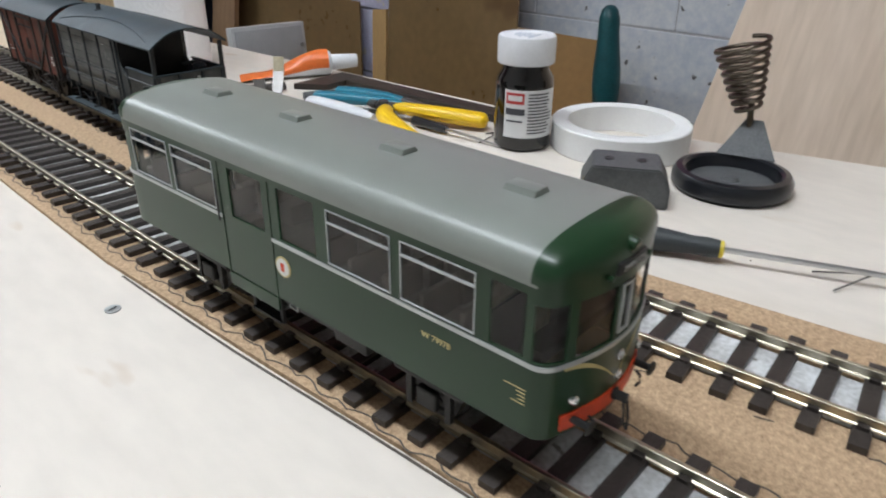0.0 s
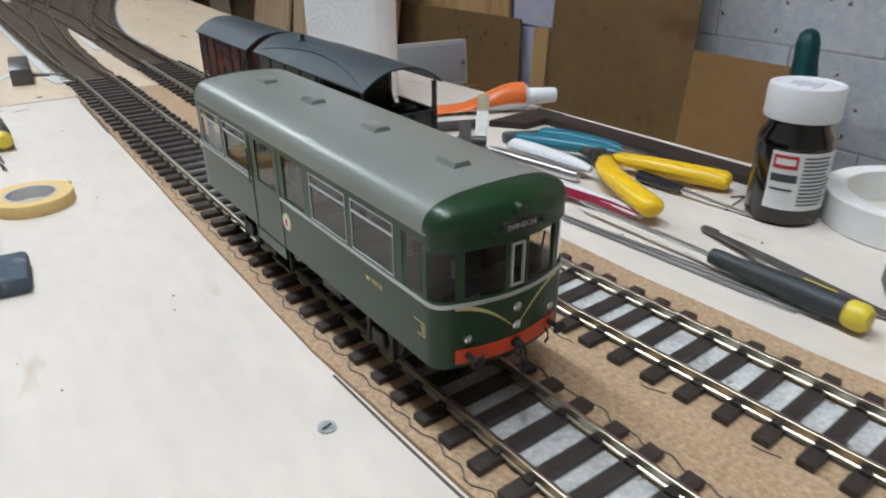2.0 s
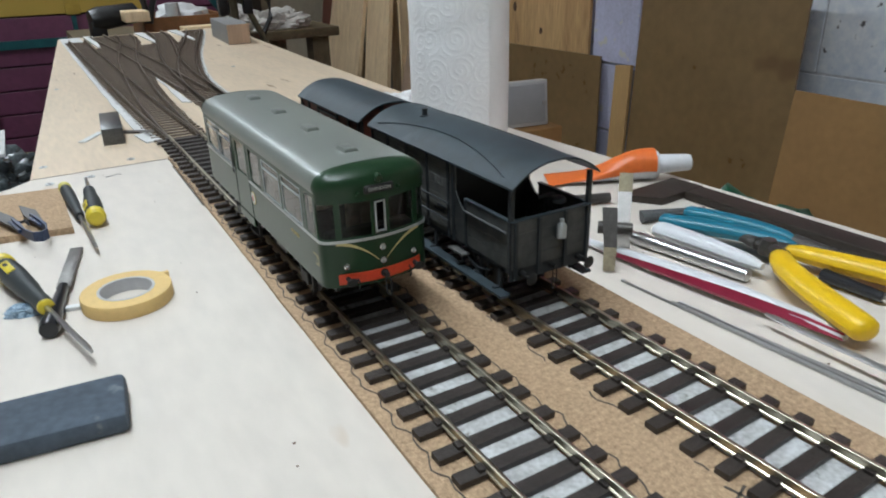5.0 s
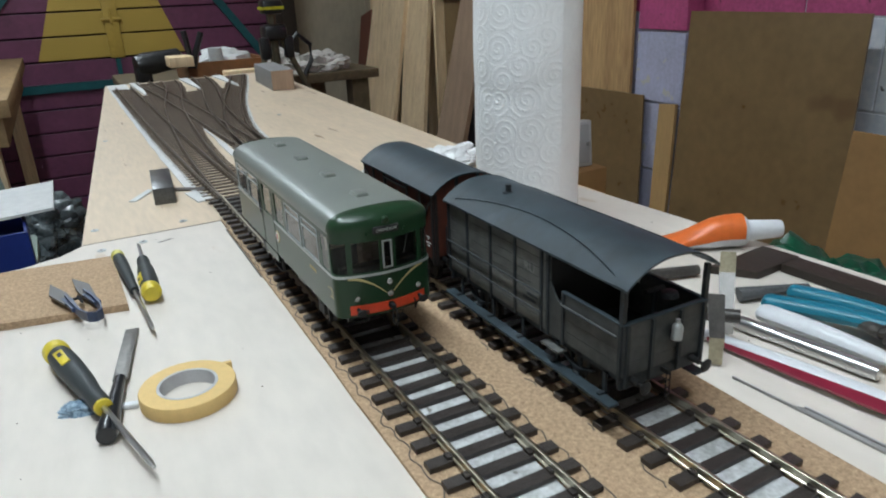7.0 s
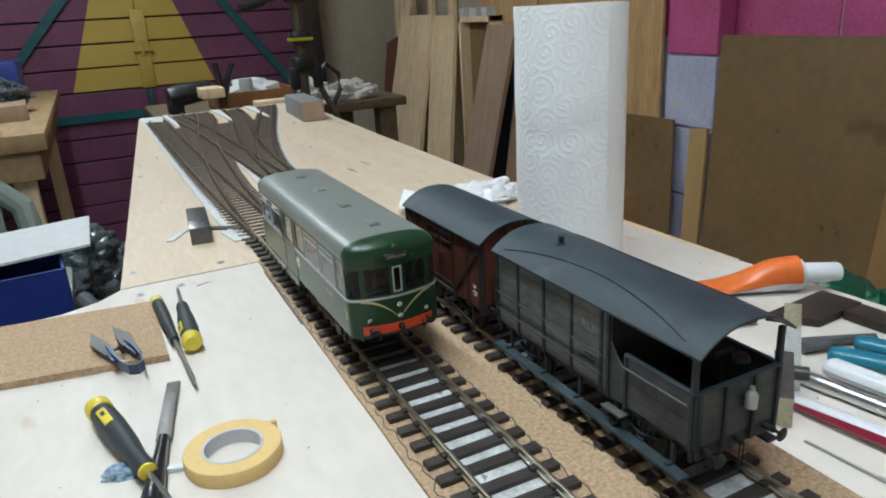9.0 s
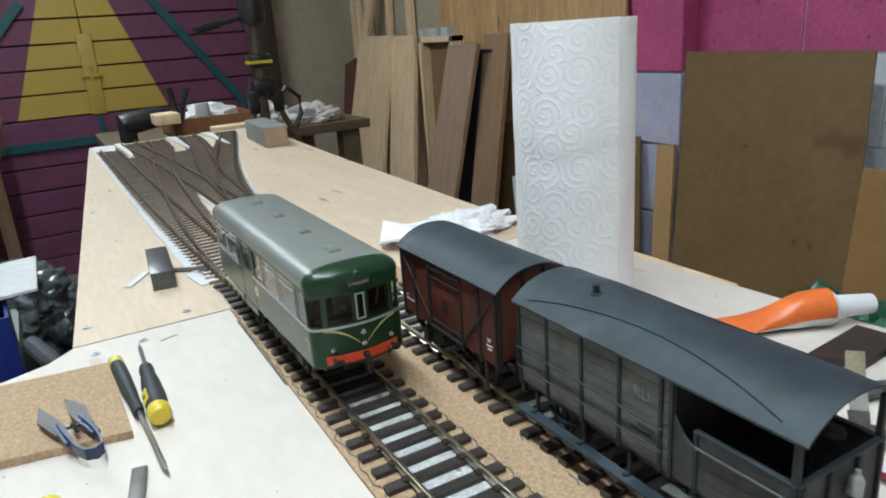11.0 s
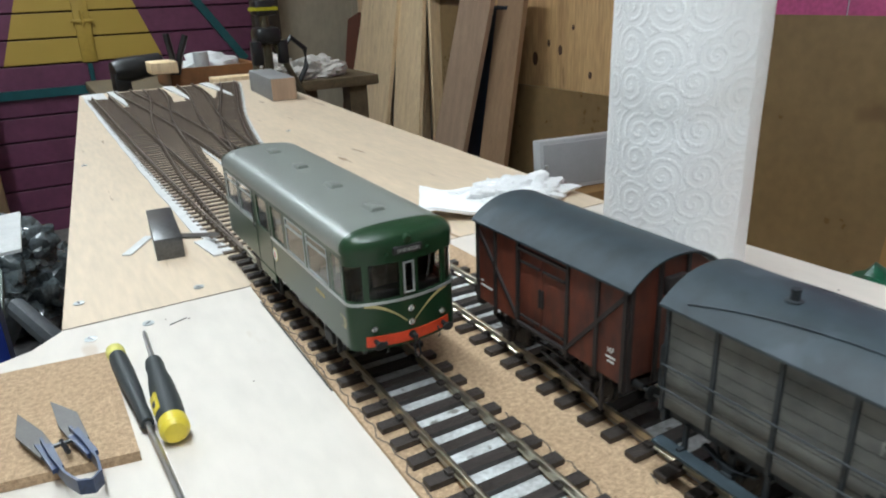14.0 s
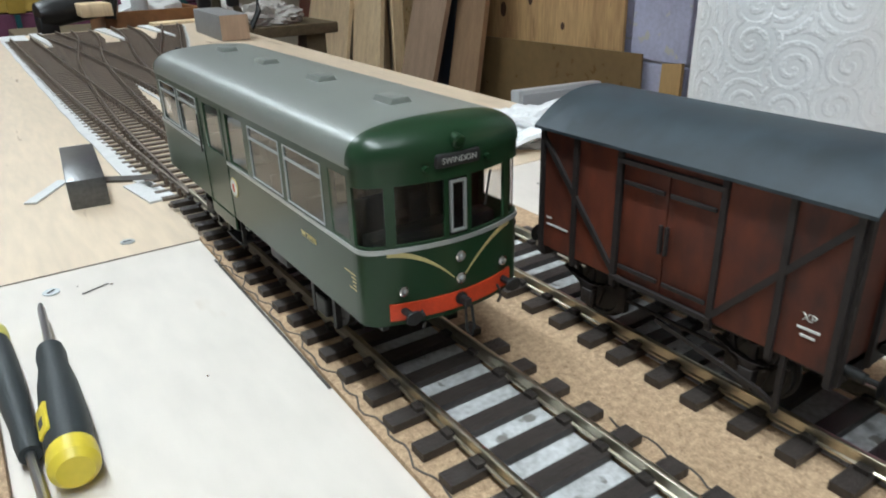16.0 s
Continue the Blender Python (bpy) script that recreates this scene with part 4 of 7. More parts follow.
# ventilated van
van = thing("box_van", "weathered red-brown model box van with slate roof", "van", pose(0.089, 0.566, RAIL_TOP))
VL, VW, VB, VE, VP = 0.119, 0.0262, 0.0240, 0.0722, 0.0838
running_gear(van, (0.0255, 0.0935), VL, VAN_IRON)
b = bmesh.new()
box(b, -VW + 0.0012, VW - 0.0012, 0.001, VL - 0.001, VB, VB + 0.003)
part("floor", b, VAN_IRON, van, smooth=False)
for s in (-1, 1):
    for y0, y1 in ((0.0, 0.0185), (0.0185, 0.0400), (0.0790, 0.1005), (0.1005, VL)):
        b = bmesh.new()
        box(b, s * VW - 0.0007, s * VW + 0.0007, y0 + 0.0001, y1 - 0.0001, VB, VE)
        part("side_panel", b, VAN_RED, van, smooth=False)
    for y0, y1 in ((0.0405, 0.0593), (0.0597, 0.0785)):
        b = bmesh.new()
        box(b, s * VW - 0.0005, s * VW + 0.0010, y0, y1, VB + 0.001, VE - 0.0045, 0.0003)
        door = part("door", b, VAN_RED, van, "red-brown cupboard door")
        h = bmesh.new()
        yc = 0.0583 if y0 < 0.05 else 0.0607
        box(h, s * (VW + 0.0014) - 0.0006, s * (VW + 0.0014) + 0.0006, yc - 0.0005, yc + 0.0005, VB + 0.016, VB + 0.026)
        for z in (VB + 0.005, VB + 0.036):
            box(h, s * (VW + 0.0013) - 0.0004, s * (VW + 0.0013) + 0.0004, y0 + 0.001, y1 - 0.001, z, z + 0.0013)
        part("door_ironwork", h, VAN_IRON, door, smooth=False)
    b = bmesh.new()
    box(b, s * VW - 0.0005, s * VW + 0.0007, 0.0400, 0.0790, VE - 0.0045, VE)
    part("door_header", b, VAN_RED, van, smooth=False)
    b = bmesh.new()
    box(b, s * (VW + 0.0014) - 0.0009, s * (VW + 0.0014) + 0.0009, 0.0385, 0.0805, VE - 0.0052, VE - 0.0036)
    part("door_rail", b, VAN_IRON, van, smooth=False)
    b = bmesh.new()
    box(b, s * (VW + 0.0014) - 0.0009, s * (VW + 0.0014) + 0.0009, 0.0385, 0.0805, VB - 0.0002, VB + 0.0015)
    part("door_rail", b, VAN_IRON, van, smooth=False)
    for y in (0.0008, 0.0185, 0.0393, 0.0797, 0.1005, VL - 0.0008):
        b = bmesh.new()
        box(b, s * (VW + 0.0011) - 0.0008, s * (VW + 0.0011) + 0.0008, y - 0.0010, y + 0.0010, VB - 0.003, VE)
        part("stanchion", b, VAN_IRON, van, smooth=False)
    for (ya, za), (yb, zb) in (((0.0393, VB + 0.002), (0.0012, VE - 0.004)), ((0.0797, VB + 0.002), (VL - 0.0012, VE - 0.004))):
        b = bmesh.new()
        sweep(b, [(s * (VW + 0.0010), ya, za), (s * (VW + 0.0010), yb, zb)], [(-0.0008, -0.0010), (0.0008, -0.0010), (0.0008, 0.0010), (-0.0008, 0.0010)])
        part("diagonal_brace", b, VAN_IRON, van, smooth=False)
    b = bmesh.new()
    sweep(b, [(s * 0.0262, 0.0140, 0.006), (s * 0.0262, 0.020, 0.0085), (s * 0.0262, 0.060, 0.0150)], [(-0.0005, -0.0008), (0.0005, -0.0008), (0.0005, 0.0008), (-0.0005, 0.0008)])
    box(b, s * 0.0262 - 0.0008, s * 0.0262 + 0.0008, 0.0135, 0.0150, 0.004, 0.024)
    part("brake_lever", b, VAN_IRON, van, smooth=False)
    b = bmesh.new()
    for y in (0.036, 0.083):
        box(b, s * 0.0165 - 0.0018, s * 0.0165 + 0.0018, y - 0.0018, y + 0.0018, 0.005, 0.016, 0.0005)
    rod(b, (s * 0.0165, 0.036, 0.0105), (s * 0.0165, 0.083, 0.0105), 0.0008, seg=6)
    part("brake_gear", b, VAN_IRON, van)
for y0, y1 in ((0.0, 0.0014), (VL - 0.0014, VL)):
    end_board(van, "end_panel", VW, y0, y1, VB, VE, VP, VAN_RED)
for sy, y0 in ((1, 0.0), (-1, VL)):
    for x in (-0.0252, -0.0085, 0.0085, 0.0252):
        b = bmesh.new()
        box(b, x - 0.0010, x + 0.0010, min(y0 - sy * 0.0014, y0), max(y0 - sy * 0.0014, y0), VB - 0.003, VE + (0.0095 if abs(x) < 0.02 else 0))
        part("end_post", b, VAN_IRON, van, smooth=False)
    b = bmesh.new()
    box(b, -0.006, 0.006, min(y0 - sy * 0.0036, y0), max(y0 - sy * 0.0036, y0), VE - 0.008, VE + 0.001, 0.0006)
    part("ventilator_hood", b, VAN_IRON, van)
part("roof", arc_roof(0.0290, -0.0030, VL + 0.0030, VE, VP), WAGON_ROOF, van, "slate grey curved roof with worn streaks")
lettering("lettering", "XP", 0.0034, WHITE_LETTER, van, pose(-VW - 0.0009, 0.0090, 0.0385, 90, 0, -90))
for y0, y1, z in ((0.0055, 0.0120, 0.0347), (0.0065, 0.0108, 0.0325), (0.104, 0.1155, 0.0335), (0.113, 0.1155, 0.0362)):
    part("lettering_line", box(bmesh.new(), -VW - 0.0010, -VW - 0.0006, y0, y1, z, z + 0.0007), WHITE_LETTER, van, smooth=False)


# ---------------------------------------------------------------- the garage
FLOOR, CEIL = -0.92, 1.46
CONCRETE = material("dusty_concrete", (0.20, 0.185, 0.17), 0.85, var=0.25, scale=4, bump=0.2, spots=(6.0, 0.62, (0.10, 0.09, 0.085)))
PLASTER = material("painted_ceiling", (0.62, 0.61, 0.58), 0.8, var=0.05, scale=3)
BLOCK_PINK = material("pink_painted_block", (0.46, 0.075, 0.20), 0.6, var=0.2, scale=10, bump=0.6, fine=8, spots=(30.0, 0.70, (0.12, 0.03, 0.06)))
BLOCK_PALE = material("lilac_white_painted_block", (0.72, 0.73, 0.74), 0.65, var=0.10, scale=4, bump=0.6, fine=12, second=(0.54, 0.59, 0.67), spots=(34.0, 0.68, (0.10, 0.09, 0.09)))
BLOCK_LILAC = material("lilac_painted_block", (0.47, 0.47, 0.61), 0.65, var=0.15, scale=9, bump=0.6, fine=9, spots=(22.0, 0.62, (0.56, 0.54, 0.50)))
MORTAR = material("painted_mortar", (0.45, 0.45, 0.47), 0.8, var=0.2, scale=20)
HARDBOARD = material("brown_hardboard", (0.20, 0.128, 0.058), 0.30, var=0.12, scale=6, spots=(4.0, 0.66, (0.15, 0.088, 0.04)))
CARD = material("brown_cardboard", (0.33, 0.185, 0.07), 0.75, var=0.1, scale=8)
PINE = material("pale_pine", (0.84, 0.65, 0.41), 0.5, var=0.12, scale=7, stretch=(6, 6, 0.5), bump=0.1, fine=5, second=(0.70, 0.50, 0.29), spots=(11.0, 0.73, (0.2, 0.09, 0.04)))
PINE_PLY = material("knotty_wall_plywood", (0.56, 0.36, 0.17), 0.6, var=0.2, scale=3.5, stretch=(1, 5, 0.5), bump=0.1, fine=7, second=(0.40, 0.235, 0.10), spots=(8.0, 0.70, (0.085, 0.04, 0.02)))
WOOD_GREY = material("grey_brown_timber", (0.36, 0.245, 0.165), 0.6, var=0.15, scale=7, stretch=(5, 5, 0.5), bump=0.1)
ORANGE_TIMBER = material("orange_brown_timber", (0.46, 0.29, 0.12), 0.55, var=0.12, scale=7, stretch=(5, 5, 0.5), bump=0.1)
WOOD_BROWN = material("red_brown_timber", (0.30, 0.185, 0.105), 0.6, var=0.15, scale=7, stretch=(5, 5, 0.5), bump=0.1)
WOOD_DARK = material("dark_old_timber", (0.030, 0.021, 0.015), 0.6, var=0.35, scale=30, stretch=(4, 0.6, 2), bump=0.3)
PLY_LEAN = material("pinkish_plywood", (0.66, 0.53, 0.42), 0.5, var=0.10, scale=3, stretch=(1, 4, 0.5), fine=7, second=(0.58, 0.45, 0.34))
GREY_PLY = material("greyish_ply_lining", (0.42, 0.36, 0.27), 0.7, var=0.12, scale=5, stretch=(1, 4, 0.5))
TEAL = material("teal_paint", (0.010, 0.085, 0.095), 0.4, var=0.2, scale=25)
BLUE_BOX = material("blue_printed_card", (0.012, 0.030, 0.19), 0.4, var=0.1, scale=12)
RED_CARD = material("red_printed_card", (0.42, 0.025, 0.03), 0.4, var=0.1, scale=12)
DARK_PLASTIC = material("black_plastic", (0.014, 0.014, 0.015), 0.35, var=0.3, scale=60)
BAG_WHITE = material("crumpled_white_plastic", (0.50, 0.47, 0.43), 0.45, var=0.25, scale=30)
BAG_CLEAR = material("grey_clutter_plastic", (0.085, 0.10, 0.105), 0.16, var=0.5, scale=25)
BAG_GREEN = material("green_plastic_bag", (0.006, 0.095, 0.045), 0.3, var=0.35, scale=25, spots=(14.0, 0.66, (0.03, 0.16, 0.09)))
CHAIR_GREEN = material("pale_green_plastic", (0.24, 0.29, 0.25), 0.45, var=0.08, scale=20)
WHITE_PLASTIC = material("off_white_plastic", (0.56, 0.57, 0.57), 0.45, var=0.06, scale=30)
BENCH_WOOD = material("worn_bench_wood", (0.36, 0.235, 0.115), 0.65, var=0.25, scale=8, stretch=(4, 0.8, 4), bump=0.2)
TRAY_WOOD = material("varnished_brown_wood", (0.20, 0.085, 0.03), 0.45, var=0.2, scale=12)

solid("floor", slab(bmesh.new(), [(-2.2, -2.0), (1.9, -2.0), (1.9, 4.7), (-2.2, 4.7)], FLOOR - 0.1, FLOOR), CONCRETE, "dusty grey concrete floor", "floor", kind="structure", smooth=False)
solid("ceiling", slab(bmesh.new(), [(-2.2, -2.0), (1.9, -2.0), (1.9, 4.7), (-2.2, 4.7)], CEIL, CEIL + 0.1), PLASTER, "plain painted ceiling", "ceiling", kind="structure", smooth=False)
for n, (x0, x1, y0, y1) in {"wall_west": (-2.2, -2.0, -2.0, 4.7), "wall_south": (-2.0, 1.62, -2.0, -1.8)}.items():
    solid(n, box(bmesh.new(), x0, x1, y0, y1, FLOOR, CEIL), PLASTER, "plain painted garage wall", "wall", kind="structure", smooth=False)

# block wall: mortar core and painted blocks
east = solid("wall_east", box(bmesh.new(), 1.6365, 1.85, -2.0, 4.45, FLOOR, CEIL), MORTAR, "painted concrete block wall, pink above pale lilac", "wall", kind="structure", smooth=False)
BL, BH = 0.446, 0.218


def block_mesh(name, mat, w, h, d):
    return mesh_of(name, box(bmesh.new(), -d, 0, -w / 2, w / 2, 0, h, 0.002), mat, False)


meshes = {(m, w): block_mesh("block", m, w, BH + 0.004, 0.012) for m in (BLOCK_PINK, BLOCK_PALE, BLOCK_LILAC) for w in (BL, BL / 2)}
rng = random.Random(12)
z, course = 0.094 - 5 * (BH + 0.010), 0
while z < 1.0:
    y = -0.6 + (0.225 if course % 2 else 0.0)
    while y < 2.2:
        mat = BLOCK_PINK if z > 0.09 else BLOCK_PALE if y < 1.55 else BLOCK_LILAC
        o = new("block", meshes[mat, BL])
        o.parent = east
        o.matrix_basis = pose(1.645 + rng.uniform(-0.002, 0.002), y + BL / 2, z + 0.005)
        y += BL + 0.004
    z += BH + 0.010
    course += 1
pier = solid("pier", box(bmesh.new(), 1.565, 1.62, 1.755, 1.955, FLOOR, CEIL), MORTAR, "painted block pier", "pier", kind="structure", smooth=False)
pm = {m: mesh_of("block", box(bmesh.new(), 0, 0.07, 0, 0.205, 0, BH, 0.004), m, False) for m in (BLOCK_PINK, BLOCK_LILAC)}
for k in range(-5, 6):
    z = 0.05 + k * 0.225
    o = new("block", pm[BLOCK_PINK if k >= 0 else BLOCK_LILAC])
    o.parent = pier
    o.matrix_basis = pose(1.552, 1.752, z)

# the plywood lining beyond the pier, with battens
solid("ply_lining", box(bmesh.new(), 1.595, 1.607, 2.03, 3.25, -0.9, 0.95), PINE_PLY, "knotty orange plywood lining the wall", "panel", kind="structure", smooth=False)
solid("ply_lining", box(bmesh.new(), 1.600, 1.612, 3.26, 4.40, -0.9, 0.95), GREY_PLY, "greyish plywood lining", "panel", kind="structure", smooth=False)
for y, w, lean in ((3.50, 0.05, 0.0), (3.75, 0.04, 0.05), (3.98, 0.06, -0.06), (4.2, 0.05, 0.03)):
    m = Matrix.Translation((1.575, y, 0)) @ pose(0, 0, 0, math.degrees(lean), 0, 0)
    solid("batten", box(bmesh.new(), -0.015, 0.015, -w / 2, w / 2, -0.9, 0.9, 0.002), PINE, "pale timber batten on the wall", "batten", m, "wall battens")


lining = bpy.data.objects["ply_lining"]
KNOT = material("dark_knot", (0.075, 0.033, 0.016), 0.6, var=0.5, scale=60)
for y, z, w, h in ((2.619, -0.071, 0.017, 0.027), (2.536, -0.009, 0.009, 0.014), (2.468, -0.031, 0.012, 0.019), (2.398, 0.052, 0.008, 0.010), (2.30, -0.11, 0.010, 0.013), (2.74, 0.11, 0.012, 0.018)):
    o = part("knot", lathe(bmesh.new(), [(0.0, 0.0008), (0.7, 0.0007), (1.0, 0.0)], 14), KNOT, lining, "dark wood knot")
    o.matrix_basis = Matrix(((0, 0, -1, 1.595), (w, 0, 0, y), (0, h, 0, z), (0, 0, 0, 1)))

# painted garage doors
def door_paint():
    """Purple boards with a yellow rising wedge painted across them."""
    m = material("purple_door_paint", (0.150, 0.042, 0.088), 0.5, var=0.18, scale=6, bump=0.1)
    nt = m.node_tree
    b = nt.nodes["Principled BSDF"]
    old = b.inputs["Base Color"].links[0].from_socket
    pos = nt.nodes.new("ShaderNodeNewGeometry")
    sep = nt.nodes.new("ShaderNodeSeparateXYZ")
    nt.links.new(pos.outputs["Position"], sep.inputs[0])

    def op(kind, a, bb):
        n = nt.nodes.new("ShaderNodeMath")
        n.operation = kind
        for i, v in enumerate((a, bb)):
            if isinstance(v, (int, float)):
                n.inputs[i].default_value = v
            else:
                nt.links.new(v, n.inputs[i])
        return n.outputs[0]

    off = op("ABSOLUTE", op("SUBTRACT", sep.outputs["X"], 0.135), 0)
    half_w = op("SUBTRACT", 0.335, op("MULTIPLY", sep.outputs["Z"], 0.36))
    wedge = op("MULTIPLY", op("LESS_THAN", off, half_w), op("GREATER_THAN", sep.outputs["Z"], -0.086))
    mix = nt.nodes.new("ShaderNodeMixRGB")
    mix.inputs[2].default_value = (0.49, 0.33, 0.06, 1)
    nt.links.new(wedge, mix.inputs[0])
    nt.links.new(old, mix.inputs[1])
    nt.links.new(mix.outputs[0], b.inputs["Base Color"])
    return m


DOOR = door_paint()
doors = thing("door_1", "pair of boarded garage doors painted purple with a yellow wedge", "garage door", kind="structure")
for x0, x1 in ((-1.30, 0.143), (0.147, 1.15)):
    for k in range(-7, 12):
        z = -0.083 + 0.121 * k
        b = bmesh.new()
        box(b, x0, x1, 4.40, 4.43, max(FLOOR, z + 0.004), z + 0.117, 0.003)
        part("board", b, DOOR, doors, smooth=False)
b = bmesh.new()
box(b, -1.35, 1.2, 4.43, 4.46, FLOOR, CEIL)
part("backing", b, material("dark_door_gap", (0.03, 0.014, 0.022), 0.8), doors, smooth=False)
for pts in (((-0.60, -0.08), (-0.10, 0.48)), ((0.93, -0.13), (0.40, 0.62)), ((-1.25, -0.215), (0.12, -0.215)), ((0.145, -0.30), (0.145, -0.09)), ((0.145, -0.40), (0.92, -0.26))):
    b = bmesh.new()
    (xa, za), (xb, zb) = pts
    sweep(b, [(xa, 4.385, za), (xb, 4.385, zb)], [(-0.011, -0.021), (0.011, -0.021), (0.011, 0.021), (-0.011, 0.021)])
    part("brace", b, TEAL, doors, "teal-painted ledge", False)
DOOR_YELLOW = material("yellow_door_paint", (0.49, 0.33, 0.06), 0.5, var=0.1, scale=8)
b = bmesh.new()
box(b, 0.115, 0.185, 4.384, 4.399, -0.085, 0.32, 0.003)
part("cover_strip", b, DOOR_YELLOW, doors, "yellow-painted cover strip")
b = bmesh.new()
box(b, 0.10, 0.20, 4.370, 4.384, 0.105, 0.120, 0.003)
rod(b, (0.15, 4.375, 0.09), (0.15, 4.375, 0.16), 0.008, seg=8)
part("latch", b, DOOR_YELLOW, doors, "painted iron latch")
for x0, x1, mt in ((-2.0, -1.30, WOOD_DARK), (1.15, 1.62, GREY_PLY)):
    solid("wall_north", box(bmesh.new(), x0, x1, 4.40, 4.6, FLOOR, CEIL), mt, "lined wall beside the painted doors", "wall", kind="structure", smooth=False)
solid("door_post", box(bmesh.new(), 1.02, 1.12, 4.28, 4.39, FLOOR, CEIL, 0.004), WOOD_DARK, "dark timber door post", "post", kind="structure")


# sheets and planks leaning on the walls
def leaning(name, corners, thick, mat, label, category, group=""):
    """A flat sheet through four corners (top near, top far, bottom far, bottom near), with thickness towards the wall."""
    bm = bmesh.new()
    c = [Vector(p) for p in corners]
    n = (c[1] - c[0]).cross(c[3] - c[0]).normalized()
    n = n if n.x > 0 else -n
    a = [bm.verts.new(p) for p in c]
    b = [bm.verts.new(p + n * thick) for p in c]
    bm.faces.new(a)
    bm.faces.new(b[::-1])
    for i in range(4):
        bm.faces.new((a[i], b[i], b[(i + 1) % 4], a[(i + 1) % 4]))
    return solid(name, bm, mat, label, category, None, group, smooth=False)


leaning("hardboard_sheet", [(1.50, 1.158, 0.112), (1.50, 1.690, 0.112), (1.42, 1.662, -0.92), (1.42, 1.120, -0.92)], 0.006, HARDBOARD, "large sheet of brown hardboard leaning on the block wall", "sheet")
leaning("cardboard_sheet", [(1.47, 0.82, -0.150), (1.47, 1.140, -0.147), (1.40, 1.15, -0.92), (1.40, 0.86, -0.92)], 0.005, CARD, "brown cardboard sheet leaning on the wall", "sheet")
leaning("hardboard_sheet", [(1.53, 1.893, -0.155), (1.53, 2.75, -0.165), (1.45, 2.75, -0.92), (1.45, 1.805, -0.92)], 0.006, HARDBOARD, "low brown hardboard sheet leaning on the wall", "sheet")
leaning("timber_strip", [(1.52, 1.742, -0.165), (1.52, 1.810, -0.172), (1.45, 1.77, -0.92), (1.45, 1.70, -0.92)], 0.012, ORANGE_TIMBER, "narrow orange-brown timber strip leaning on the wall", "plank")
leaning("plywood_sheet", [(1.30, -1.5, 0.95), (1.30, 0.235, 0.95), (0.86, 0.40, -0.45), (0.86, -1.5, -0.45)], 0.009, PLY_LEAN, "pale plywood sheet leaning on the wall", "sheet")
for y0, y1, y2, y3, x, top, mat, lab in (
        (3.426, 3.810, 3.909, 3.462, 1.36, 0.206, PINE, "pale pine plank with knots leaning on the wall"),
        (3.225, 3.460, 3.381, 3.120, 1.38, 0.200, PINE, "narrow pale pine plank leaning on the wall"),
        (2.651, 2.870, 3.004, 2.761, 1.35, 0.155, WOOD_GREY, "grey-brown plank leaning on the wall"),
        (2.533, 2.698, 2.703, 2.530, 1.42, 0.188, WOOD_BROWN, "tall brown plank leaning on the wall")):
    leaning("plank", [(x + 0.06, y0, top), (x + 0.06, y1, top), (x - 0.08, y2, -0.70), (x - 0.08, y3, -0.70)], 0.020, mat, lab, "plank", "leaning planks")
leaning("dark_board", [(1.47, 2.63, 0.13), (1.47, 2.82, 0.13), (1.39, 2.90, -0.7), (1.39, 2.70, -0.7)], 0.012, material("blue_black_board", (0.012, 0.022, 0.035), 0.4, var=0.2), "blue-black board leaning between planks", "board")
crate = thing("pine_crate", "open pine crate standing behind the planks", "crate", pose(1.44, 2.89, 0))
for y0, y1, z0, z1, mt in ((0.0, 0.30, 0.165, 0.190, PINE), (0.0, 0.02, -0.7, 0.19, PINE), (0.28, 0.30, -0.7, 0.19, PINE), (0.02, 0.28, -0.7, 0.165, HARDBOARD)):
    part("side" if mt is PINE else "back", box(bmesh.new(), 0.0 if mt is PINE else 0.05, 0.06, y0, y1, z0, z1, 0.001), mt, crate, smooth=False)
for y, w in ((2.95, 0.05), (3.05, 0.07), (3.16, 0.04)):
    part("slat_end", box(bmesh.new(), 0.0, 0.05, y - 2.89 - w / 2, y - 2.89 + w / 2, 0.190, 0.225, 0.002), WHITE_PLASTIC, crate, smooth=False)
leaning("stick", [(1.52, 3.70, 0.60), (1.52, 3.79, 0.60), (1.44, 4.34, -0.7), (1.44, 4.25, -0.7)], 0.02, PINE, "long pale timber stick leaning on the wall", "stick")
leaning("stick", [(1.52, 4.02, 0.60), (1.52, 4.06, 0.60), (1.46, 3.86, -0.7), (1.46, 3.82, -0.7)], 0.02, PINE, "long pale timber stick leaning on the wall", "stick")
leaning("offcut", [(1.52, 4.12, 0.09), (1.52, 4.28, 0.05), (1.44, 4.36, -0.7), (1.44, 4.15, -0.7)], 0.015, material("reddish_offcut", (0.17, 0.055, 0.035), 0.6, var=0.15, scale=10), "reddish timber offcut leaning on the wall", "offcut")

# teal-handled tool hanging beside the cardboard
b = bmesh.new()
lathe(b, [(0.0, 0.0), (0.030, 0.0), (0.028, 0.60), (0.033, 0.63), (0.036, 0.67), (0.034, 0.715), (0.030, 0.755), (0.026, 0.80), (0.0255, 0.835), (0.020, 0.857), (0.010, 0.866), (0.0, 0.868)], 18,
      Matrix.Translation((1.44, 0.775, -0.92)) @ pose(0, 0, 0, -3.8, 0, 0))
solid("hand_tool", b, TEAL, "rounded teal metal tool standing against the wall", "tool")

